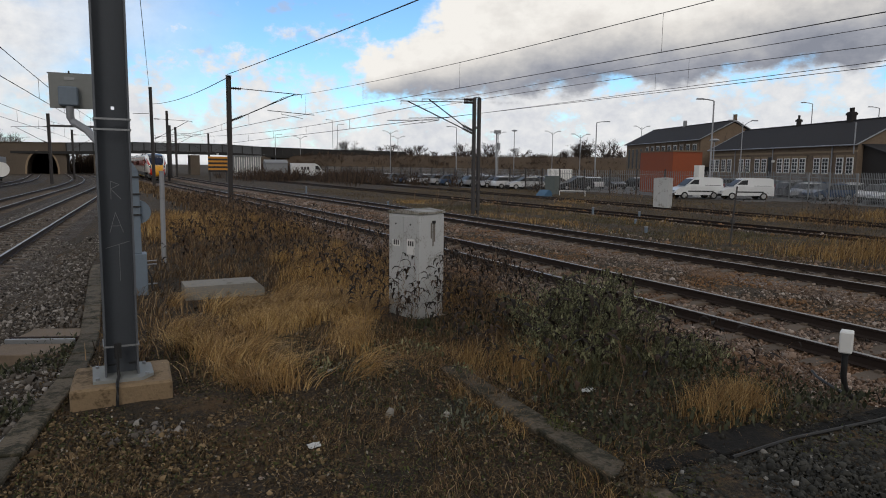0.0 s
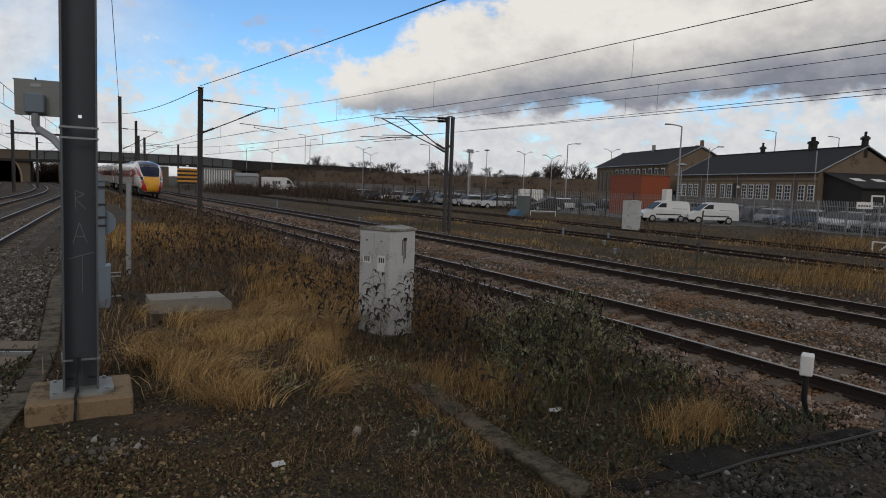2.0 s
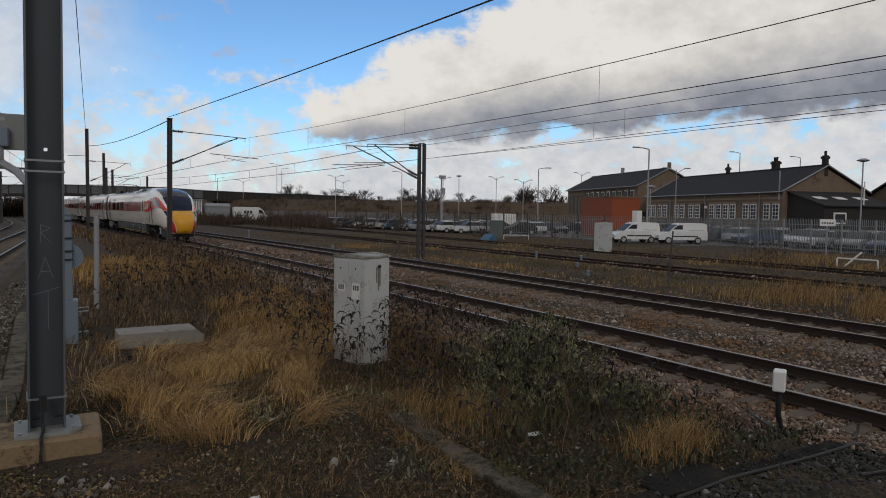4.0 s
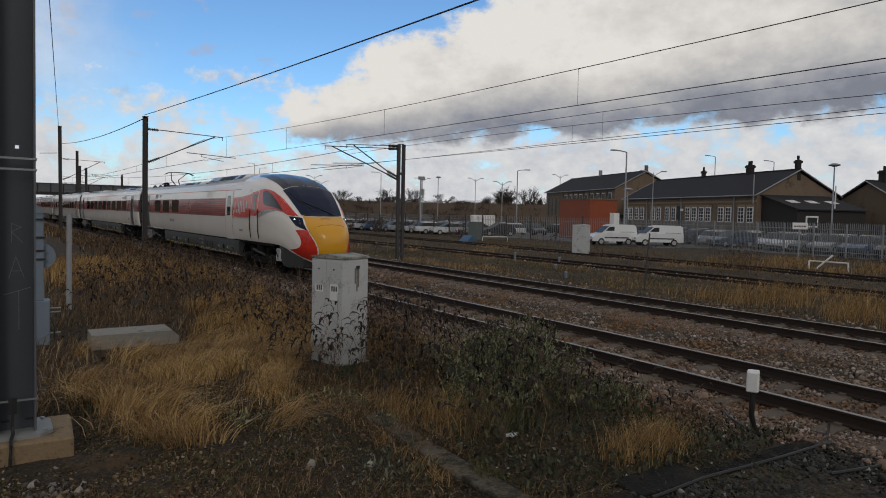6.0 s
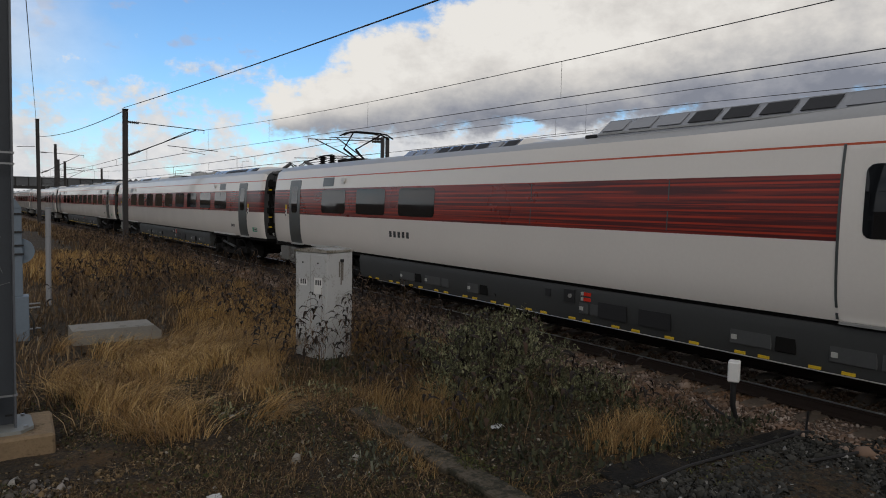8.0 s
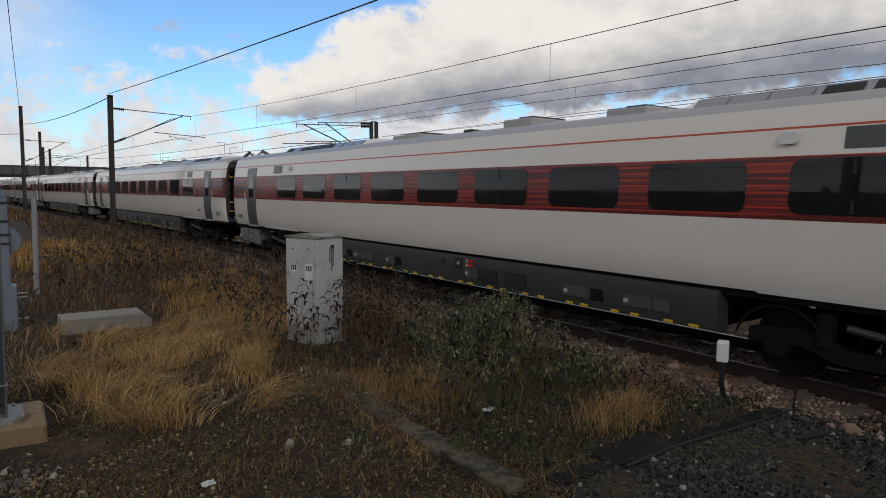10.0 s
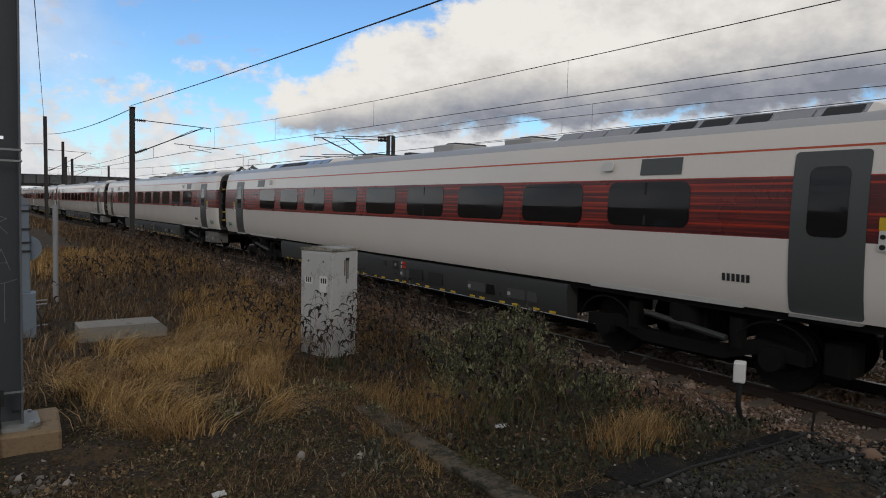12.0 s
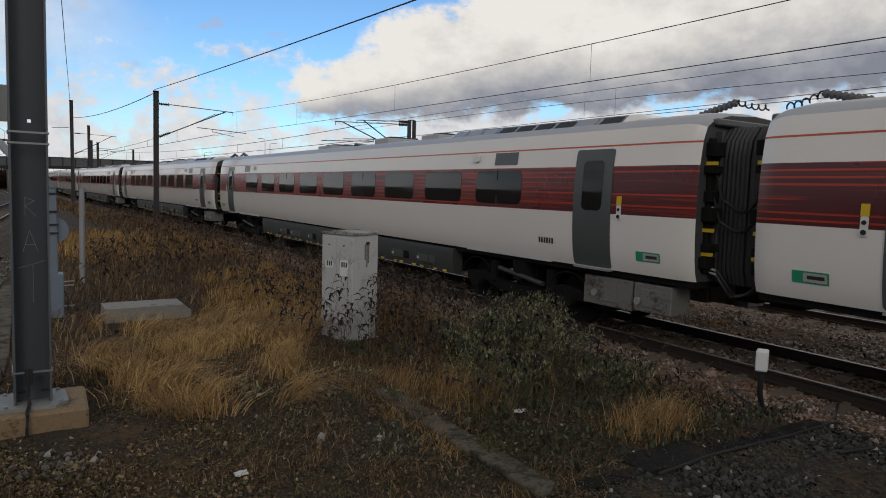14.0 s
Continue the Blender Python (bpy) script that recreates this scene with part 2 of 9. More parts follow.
M["under_dark"].node_tree.nodes["Principled BSDF"].inputs["Specular IOR Level"].default_value = 0.15
M["slate"].node_tree.nodes["Principled BSDF"].inputs["Specular IOR Level"].default_value = 0.25


def stony(name, colors, scale=22.0, bump=0.012, moss=None, patch=None):
    """Loose stone: cells of differing tone with dark gaps, dusted in wide patches."""
    m = bpy.data.materials.new(name)
    m.use_nodes = True
    t = m.node_tree
    N = Nodes(t)
    b = t.nodes["Principled BSDF"]
    co = N.node("ShaderNodeTexCoord").outputs["Object"]
    v = t.nodes.new("ShaderNodeTexVoronoi")
    N.put(v.inputs["Vector"], co)
    v.inputs["Scale"].default_value = scale
    e = t.nodes.new("ShaderNodeTexVoronoi")
    e.feature = "DISTANCE_TO_EDGE"
    N.put(e.inputs["Vector"], co)
    e.inputs["Scale"].default_value = scale
    tone = N.node("ShaderNodeSeparateColor", Color=v.outputs["Color"]).outputs[0]
    col = N.ramp(tone, [(i / (len(colors) - 1), c) for i, c in enumerate(colors)])
    wide = N.noise(co, 0.55, 5, 0.6)
    if patch is not None:
        col = N.mix(N.step(wide, 0.45, 0.62, 0.0, 0.75), col, patch)
    gap = N.step(e.outputs["Distance"], 0.0, 0.09)
    col = N.mix(gap, (0.015, 0.012, 0.010), col)
    t.links.new(col, b.inputs["Base Color"])
    b.inputs["Roughness"].default_value = 0.95
    h = N.math("ADD", N.math("MULTIPLY", N.step(e.outputs["Distance"], 0.0, 0.25), 1.0), N.math("MULTIPLY", tone, 0.6))
    n = N.node("ShaderNodeBump", Strength=1.0, Distance=bump, Height=h)
    t.links.new(n.outputs[0], b.inputs["Normal"])
    return m


def island(name, stops, rough=0.9, wide=None, trans=0.0):
    """Joined small pieces, each with a tone of its own."""
    m = bpy.data.materials.new(name)
    m.use_nodes = True
    t = m.node_tree
    N = Nodes(t)
    b = t.nodes["Principled BSDF"]
    r = N.node("ShaderNodeNewGeometry").outputs["Random Per Island"]
    col = N.ramp(r, stops)
    if wide is not None:
        co = N.node("ShaderNodeTexCoord").outputs["Object"]
        col = N.mix(N.step(N.noise(co, wide[0], 3, 0.5), 0.4, 0.65, 0.0, wide[2]), col, wide[1])
    t.links.new(col, b.inputs["Base Color"])
    b.inputs["Roughness"].default_value = rough
    return m


def earth_material():
    m = bpy.data.materials.new("litter_and_moss_earth")
    m.use_nodes = True
    t = m.node_tree
    N = Nodes(t)
    b = t.nodes["Principled BSDF"]
    co = N.node("ShaderNodeTexCoord").outputs["Object"]
    fine = N.noise(co, 28.0, 6, 0.7)
    mid = N.noise(co, 5.0, 5, 0.65)
    wide = N.noise(co, 0.8, 4, 0.6)
    col = N.ramp(fine, [(0.32, (0.006, 0.004, 0.003)), (0.50, (0.036, 0.024, 0.012)), (0.62, (0.10, 0.066, 0.032)), (0.80, (0.24, 0.175, 0.092))])
    col = N.mix(N.step(mid, 0.52, 0.66, 0.0, 0.7), col, (0.022, 0.022, 0.009))
    col = N.mix(N.step(wide, 0.5, 0.68, 0.0, 0.6), col, (0.030, 0.024, 0.016))
    rust = N.noise(N.scaled(co, 1.0, 1.0, 1.0, (7, 3, 1)), 1.9, 5, 0.65)
    col = N.mix(N.step(rust, 0.52, 0.66, 0.0, 0.55), col, (0.13, 0.068, 0.020))
    t.links.new(col, b.inputs["Base Color"])
    b.inputs["Roughness"].default_value = 1.0
    n = N.node("ShaderNodeBump", Strength=1.0, Distance=0.03, Height=N.math("ADD", fine, mid))
    t.links.new(n.outputs[0], b.inputs["Normal"])
    return m


M["earth"] = earth_material()
M["clods"] = island("tan_clods", [(0.0, (0.05, 0.031, 0.015)), (0.5, (0.165, 0.108, 0.052)), (1.0, (0.37, 0.265, 0.145))], 0.95)
M["bed_brown"] = stony("brown_ballast", [(0.09, 0.058, 0.042), (0.19, 0.13, 0.098), (0.28, 0.21, 0.165), (0.39, 0.33, 0.275)], 22.0, 0.015, patch=(0.21, 0.115, 0.055))
M["bed_grey"] = stony("grey_ballast", [(0.04, 0.031, 0.024), (0.09, 0.071, 0.056), (0.14, 0.115, 0.093), (0.21, 0.18, 0.15)], 20.0, 0.02, patch=(0.085, 0.056, 0.036))
M["bed_dark"] = stony("dirty_ballast", [(0.024, 0.018, 0.014), (0.056, 0.042, 0.032), (0.088, 0.068, 0.053), (0.12, 0.098, 0.078)], 18.0, 0.015, patch=(0.07, 0.05, 0.025))
M["stones_brown"] = island("brown_stones", [(0.0, (0.06, 0.038, 0.027)), (0.35, (0.165, 0.112, 0.080)), (0.7, (0.285, 0.205, 0.158)), (1.0, (0.46, 0.385, 0.33))], 0.95, (0.55, (0.20, 0.105, 0.05), 0.75))
M["stones_grey"] = island("grey_stones", [(0.0, (0.075, 0.054, 0.040)), (0.4, (0.185, 0.140, 0.108)), (0.8, (0.31, 0.25, 0.205)), (1.0, (0.47, 0.41, 0.36))], 0.95, (0.6, (0.23, 0.12, 0.05), 0.9))
M["stones_old"] = island("old_grey_stones", [(0.0, (0.045, 0.038, 0.032)), (0.4, (0.11, 0.095, 0.08)), (0.8, (0.20, 0.178, 0.155)), (1.0, (0.36, 0.33, 0.30))], 0.95)
M["straw_russet"] = island("russet_straw", [(0.0, (0.08, 0.042, 0.016)), (0.4, (0.24, 0.14, 0.05)), (0.8, (0.38, 0.24, 0.09)), (1.0, (0.5, 0.36, 0.17))], 0.85)
M["stones_dark"] = island("dark_stones", [(0.0, (0.012, 0.012, 0.010)), (0.5, (0.034, 0.033, 0.027)), (0.97, (0.062, 0.06, 0.052)), (1.0, (0.30, 0.29, 0.27))], 0.95)
M["straw"] = island("dry_straw", [(0.0, (0.12, 0.062, 0.02)), (0.35, (0.37, 0.215, 0.070)), (0.75, (0.58, 0.37, 0.13)), (1.0, (0.72, 0.53, 0.26))], 0.8, (0.9, (0.20, 0.11, 0.045), 0.6))
M["straw_dull"] = island("dull_dry_grass", [(0.0, (0.036, 0.020, 0.010)), (0.5, (0.135, 0.082, 0.037)), (0.85, (0.26, 0.168, 0.08)), (1.0, (0.44, 0.32, 0.18))], 0.85)
M["grass_far"] = island("olive_brown_grass", [(0.0, (0.062, 0.046, 0.026)), (0.6, (0.115, 0.085, 0.048)), (1.0, (0.19, 0.145, 0.082))], 0.9, (0.15, (0.23, 0.165, 0.08), 0.6))
M["weed"] = island("dead_weed_stems", [(0.0, (0.035, 0.020, 0.011)), (0.5, (0.13, 0.076, 0.039)), (1.0, (0.30, 0.195, 0.105))], 0.9)
M["weed_green"] = island("small_green_weeds", [(0.0, (0.013, 0.016, 0.007)), (0.5, (0.034, 0.039, 0.017)), (1.0, (0.085, 0.085, 0.042))], 0.85)
M["leaf_sage"] = island("grey_green_leaves", [(0.0, (0.032, 0.036, 0.016)), (0.5, (0.13, 0.138, 0.064)), (1.0, (0.33, 0.325, 0.18))], 0.75)
M["seed_dark"] = island("black_seed_heads", [(0.0, (0.006, 0.004, 0.003)), (0.7, (0.02, 0.012, 0.008)), (1.0, (0.06, 0.034, 0.02))], 0.9)
M["litter"] = island("leaf_litter", [(0.0, (0.010, 0.006, 0.003)), (0.5, (0.050, 0.032, 0.013)), (0.93, (0.14, 0.095, 0.042)), (1.0, (0.30, 0.27, 0.22))], 0.9)
M["weed_grey"] = island("grey_green_weed", [(0.0, (0.02, 0.022, 0.013)), (0.5, (0.062, 0.068, 0.042)), (1.0, (0.21, 0.215, 0.155))], 0.85)
M["moss"] = island("moss_and_clover", [(0.0, (0.02, 0.024, 0.007)), (1.0, (0.095, 0.10, 0.028))], 0.95)
M["scrub"] = island("brown_scrub", [(0.0, (0.022, 0.014, 0.010)), (0.6, (0.07, 0.043, 0.027)), (1.0, (0.15, 0.095, 0.055))], 0.9)
M["twig"] = island("bare_twigs", [(0.0, (0.02, 0.014, 0.010)), (1.0, (0.06, 0.042, 0.03))], 0.9)


# ---------------------------------------------------------------- the lines
def bend(y, a=9.18, k=0.00056, end=58.2, slope=-0.022, ease=0.00032, far=112.0):
    """Sideways place of the centre line of the train's track at y: a curve that straightens out far off."""
    if y <= end:
        return a + slope * y - k * y * y if y > 0 else a + slope * y * 0.3
    d = min(y, far) - end
    x = a + slope * end - k * end * end + (slope - 2 * k * end) * d + ease * d * d
    return x if y <= far else x + (slope - 2 * k * end + 2 * ease * d) * (y - far)


def line_b(y):
    return bend(y) + 5.35


def line_l(y):
    if y <= 120:
        return -4.25 + 0.022 * y - 0.0012 * max(0.0, y - 70.0) ** 2
    return -4.61 - 0.098 * (y - 120.0)


def line_m(y):
    return line_l(y) - 3.6


def line_n(y):
    return line_l(y) - 9.6


def line_c(y):
    return 25.0 - 0.035 * y - 0.0002 * y * y


def line_d(y):
    return 31.2 - 0.01 * y


def ground_z(x, y):
    """Height of the ground: a low rough bank between the lines, ballast shoulders, flat beyond."""
    z = -0.25
    # bank between the two pairs of lines
    c = bend(y)
    l = line_l(y)
    near = 1.2 * (1 - sstep(3.6, 4.2, y))      # made-up ground beside the crossing trough
    u = min(sstep(l + 1.6, l + 3.2, x), 1 - sstep(c - 4.0 + near, c - 2.3 + near * 0.4, x))
    z += 0.42 * u * (1 - sstep(20, 60, y) * 0.4)
    return z


def ground_bm(xs, ys, zf):
    bm = bmesh.new()
    g = [[bm.verts.new((x, y, zf(x, y))) for x in xs] for y in ys]
    for j in range(len(ys) - 1):
        for i in range(len(xs) - 1):
            bm.faces.new((g[j][i], g[j][i + 1], g[j + 1][i + 1], g[j + 1][i]))
    return bm



def ground_sheet():
    xs = [-900, -400, -150, -70, -40, -25, -18] + [-14 + 0.4 * i for i in range(60)] + [10 + 0.8 * i for i in range(55)] + [55, 60, 70, 100, 160, 300, 600, 1500]
    ys = [-700, -200, -60, -20, -8] + [-5 + 0.4 * i for i in range(75)] + [25 + 1.0 * i for i in range(40)] + [66, 70, 76, 84, 95, 110, 130, 160, 200, 300, 500, 900, 2500]
    bump = lambda x, y: 0.05 * noise.noise(Vector((x * 0.9, y * 0.9, 0))) + 0.02 * noise.noise(Vector((x * 3.1, y * 3.1, 4)))
    g = part("ground", ground_bm(xs, ys, lambda x, y: ground_z(x, y) + bump(x, y)), M["earth"])
    return tagged(g, "rough brown earth with dead weeds and moss between railway lines", "ground", kind="structure")


ground_sheet()


def rail_bm(line, off, y0, y1, step=2.0, lift=0.0):
    prof = [(-0.07, -0.16), (0.07, -0.16), (0.07, -0.148), (0.012, -0.13), (0.012, -0.04), (0.035, -0.03), (0.035, -0.004), (0.028, 0.0), (-0.028, 0.0), (-0.035, -0.004), (-0.035, -0.03), (-0.012, -0.04), (-0.012, -0.13), (-0.07, -0.148)]
    rings = []
    n = int((y1 - y0) / step)
    for i in range(n + 1):
        y = y0 + (y1 - y0) * i / n
        x = line(y) + off
        rings.append([(x + a, y, b + lift) for a, b in prof])
    bm = add_loft(bmesh.new(), rings)
    bmesh.ops.recalc_face_normals(bm, faces=bm.faces[:])
    for f in bm.faces:
        f.material_index = 1 if f.normal.z > 0.5 and f.calc_center_median().z > lift - 0.006 else 0
    return bm


def bed_bm(line, y0, y1, wide, top, foot, step=1.0):
    """Ballast bed: flat top, sloping shoulders."""
    prof = [(-wide - 0.75, foot), (-wide, top), (-0.9, top + 0.01), (-0.6, top - 0.02), (0.6, top - 0.02), (0.9, top + 0.01), (wide, top), (wide + 0.75, foot)]
    n = int((y1 - y0) / step)
    rows = []
    for i in range(n + 1):
        y = y0 + (y1 - y0) * i / n
        rows.append([(line(y) + a, y, b + 0.03 * noise.noise(Vector((a * 2.0, y * 1.1, wide)))) for a, b in prof])
    bm = add_loft(bmesh.new(), rows, closed=False)
    bmesh.ops.recalc_face_normals(bm, faces=bm.faces[:])
    return bm


def sleeper_mesh():
    bm = bmesh.new()
    prof = [(-1.25, -0.02), (-1.1, 0.0), (-0.45, 0.0), (-0.3, -0.035), (0.3, -0.035), (0.45, 0.0), (1.1, 0.0), (1.25, -0.02)]
    top = [[(x, s * 0.115, z) for x, z in prof] for s in (-1, 1)]
    low = [[(x, s * 0.14, -0.18) for x, z in prof] for s in (-1, 1)]
    add_loft(bm, [[*low[0]], [*top[0]], [*top[1]], [*low[1]]], closed=False)
    for s in (-1, 1):
        for x in (-0.7525, 0.7525):
            add_box(bm, x - 0.13, x - 0.06, -0.04, 0.04, -0.01, 0.03)
            add_box(bm, x + 0.06, x + 0.13, -0.04, 0.04, -0.01, 0.03)
        break
    bmesh.ops.recalc_face_normals(bm, faces=bm.faces[:])
    me = mesh_of(bm, "sleeper")
    me.materials.append(M["sleeper"])
    return me


SLEEPER = sleeper_mesh()


def track(name, line, y0, y1, label, bed, lift=0.0, sleepers=(0, 0), foot=-0.45, wide=1.75, top=-0.20):
    t = thing(name, label, "railway track", kind="structure")
    for s in (-0.7525, 0.7525):
        part("rail", rail_bm(line, s, y0, y1, lift=lift), [M["rail_side"], M["rail_head"] if lift == 0.0 else M["rail_side"]], t)
    part("ballast", bed_bm(line, y0, y1, wide, top + lift, foot), bed, t, "stone ballast bed")
    y = sleepers[0]
    while y < sleepers[1]:
        o = new("sleeper", SLEEPER)
        o.parent = t
        d = (line(y + 0.5) - line(y - 0.5))
        o.matrix_basis = pose(line(y), y, -0.165 + lift, 0, 0, -math.degrees(math.atan(d)))
        y += 0.68
    return t


track("track_1", bend, -30, 330, "railway track with rusty rails and polished heads in brown stone ballast", M["bed_brown"], 0.0, (-8, 60))
track("track_2", line_b, -30, 330, "railway track with dark rusty rails in brown stone ballast", M["bed_brown"], 0.0, (-8, 60))
track("track_3", line_l, -10, 330, "railway track with shiny rail heads in grey ballast", M["bed_grey"], 0.0, (5, 60))
track("track_4", line_m, -10, 330, "railway track with dark rails in brown ballast", M["bed_dark"], 0.0, (20, 70))
track("track_5", line_n, -10, 330, "distant railway track with dark rails in ballast", M["bed_dark"])
track("track_6", line_c, -10, 130, "disused siding with rusty rails among weeds", M["bed_dark"], -0.12, (0, 50), -0.36, 1.2, -0.12)
track("track_7", line_d, -10, 110, "disused siding with rusty rails among weeds", M["bed_dark"], -0.12, (0, 50), -0.36, 1.2, -0.12)


# ---------------------------------------------------------------- loose stuff on the ground
RNG = np.random.default_rng(7)


def stuff(name, verts, faces, mat, label, category="vegetation"):
    """One joined object from arrays of corners and faces (all faces alike in length)."""
    verts = np.asarray(verts, dtype=np.float32).reshape(-1, 3)
    faces = np.asarray(faces, dtype=np.int32)
    me = bpy.data.meshes.new(name)
    me.vertices.add(len(verts))
    me.vertices.foreach_set("co", verts.ravel())
    n, k = faces.shape
    me.loops.add(n * k)
    me.loops.foreach_set("vertex_index", faces.ravel())
    me.polygons.add(n)
    me.polygons.foreach_set("loop_start", np.arange(0, n * k, k, dtype=np.int32))
    me.polygons.foreach_set("loop_total", np.full(n, k, dtype=np.int32))
    me.update()
    me.validate()
    me.materials.append(mat)
    return tagged(new(name, me), label, category, kind="stuff")


def top_z(x, y):
    """Top of the ground or of a ballast bed."""
    z = ground_z(x, y)
    for line, wide, top, foot in ((bend, 1.75, -0.20, -0.45), (line_b, 1.75, -0.20, -0.45), (line_l, 1.75, -0.20, -0.45)):
        d = abs(x - line(y))
        if d < wide + 0.75:
            z = max(z, top - max(0.0, (d - wide) / 0.75) * (top - foot))
    return z


ICO = np.array([(0, 0, 1), (0.894, 0, 0.447), (0.276, 0.851, 0.447), (-0.724, 0.526, 0.447), (-0.724, -0.526, 0.447), (0.276, -0.851, 0.447), (0.724, 0.526, -0.447), (-0.276, 0.851, -0.447), (-0.894, 0, -0.447), (-0.276, -0.851, -0.447), (0.724, -0.526, -0.447), (0, 0, -1)])
ICO_F = np.array([(0, 1, 2), (0, 2, 3), (0, 3, 4), (0, 4, 5), (0, 5, 1), (1, 6, 2), (2, 7, 3), (3, 8, 4), (4, 9, 5), (5, 10, 1), (2, 6, 7), (3, 7, 8), (4, 8, 9), (5, 9, 10), (1, 10, 6)])


def rand_turn(n):
    q = RNG.normal(size=(n, 4))
    q /= np.linalg.norm(q, axis=1)[:, None]
    w, x, y, z = q.T
    return np.stack([1 - 2 * (y * y + z * z), 2 * (x * y - z * w), 2 * (x * z + y * w), 2 * (x * y + z * w), 1 - 2 * (x * x + z * z), 2 * (y * z - x * w), 2 * (x * z - y * w), 2 * (y * z + x * w), 1 - 2 * (x * x + y * y)], 1).reshape(-1, 3, 3)


def stones(name, spots, size, mat, label, sink=0.3):
    """Angular stones lying at the given spots."""
    spots = np.asarray(spots)
    n = len(spots)
    s = size * RNG.lognormal(0, 0.35, n)
    shape = ICO[None] * (1 + RNG.uniform(-0.32, 0.32, (n, 12, 1))) * RNG.uniform(0.6, 1.1, (n, 1, 3))
    v = np.einsum("nij,nkj->nki", rand_turn(n), shape) * s[:, None, None] * 0.5
    z = np.array([top_z(x, y) for x, y in spots])
    v += np.stack([spots[:, 0], spots[:, 1], z + s * (0.5 - sink) * 0.6], 1)[:, None]
    f = (ICO_F[None] + 12 * np.arange(n)[:, None, None]).reshape(-1, 3)
    return stuff(name, v, f, mat, label, "ballast")


def scatter(n, x0, x1, y0, y1, keep=None):
    p = np.stack([RNG.uniform(x0, x1, n), RNG.uniform(y0, y1, n)], 1)
    if keep is not None:
        p = np.array([q for q in p if keep(q[0], q[1])])
    return p


def patchy(x, y, scale, level, seed=0.0):
    return noise.noise(Vector((x * scale, y * scale, seed))) > level


def clear(x, y):
    """Free of the cabinets, slabs and pole foot."""
    if -0.62 < x < 0.3 and 6.2 < y < 7.1:
        return False
    if 3.1 < x < 4.1 and 8.35 < y < 9.3:
        return False
    if 0.5 < x < 2.0 and 10.2 < y < 11.8:
        return False
    return True


def trough_x(y):
    """Line of the cable trough beside the mast."""
    return float(np.interp(y, (4.2, 5.7, 7.4, 9.0, 14.5), (-1.08, -0.89, -0.62, -0.57, -0.74)))


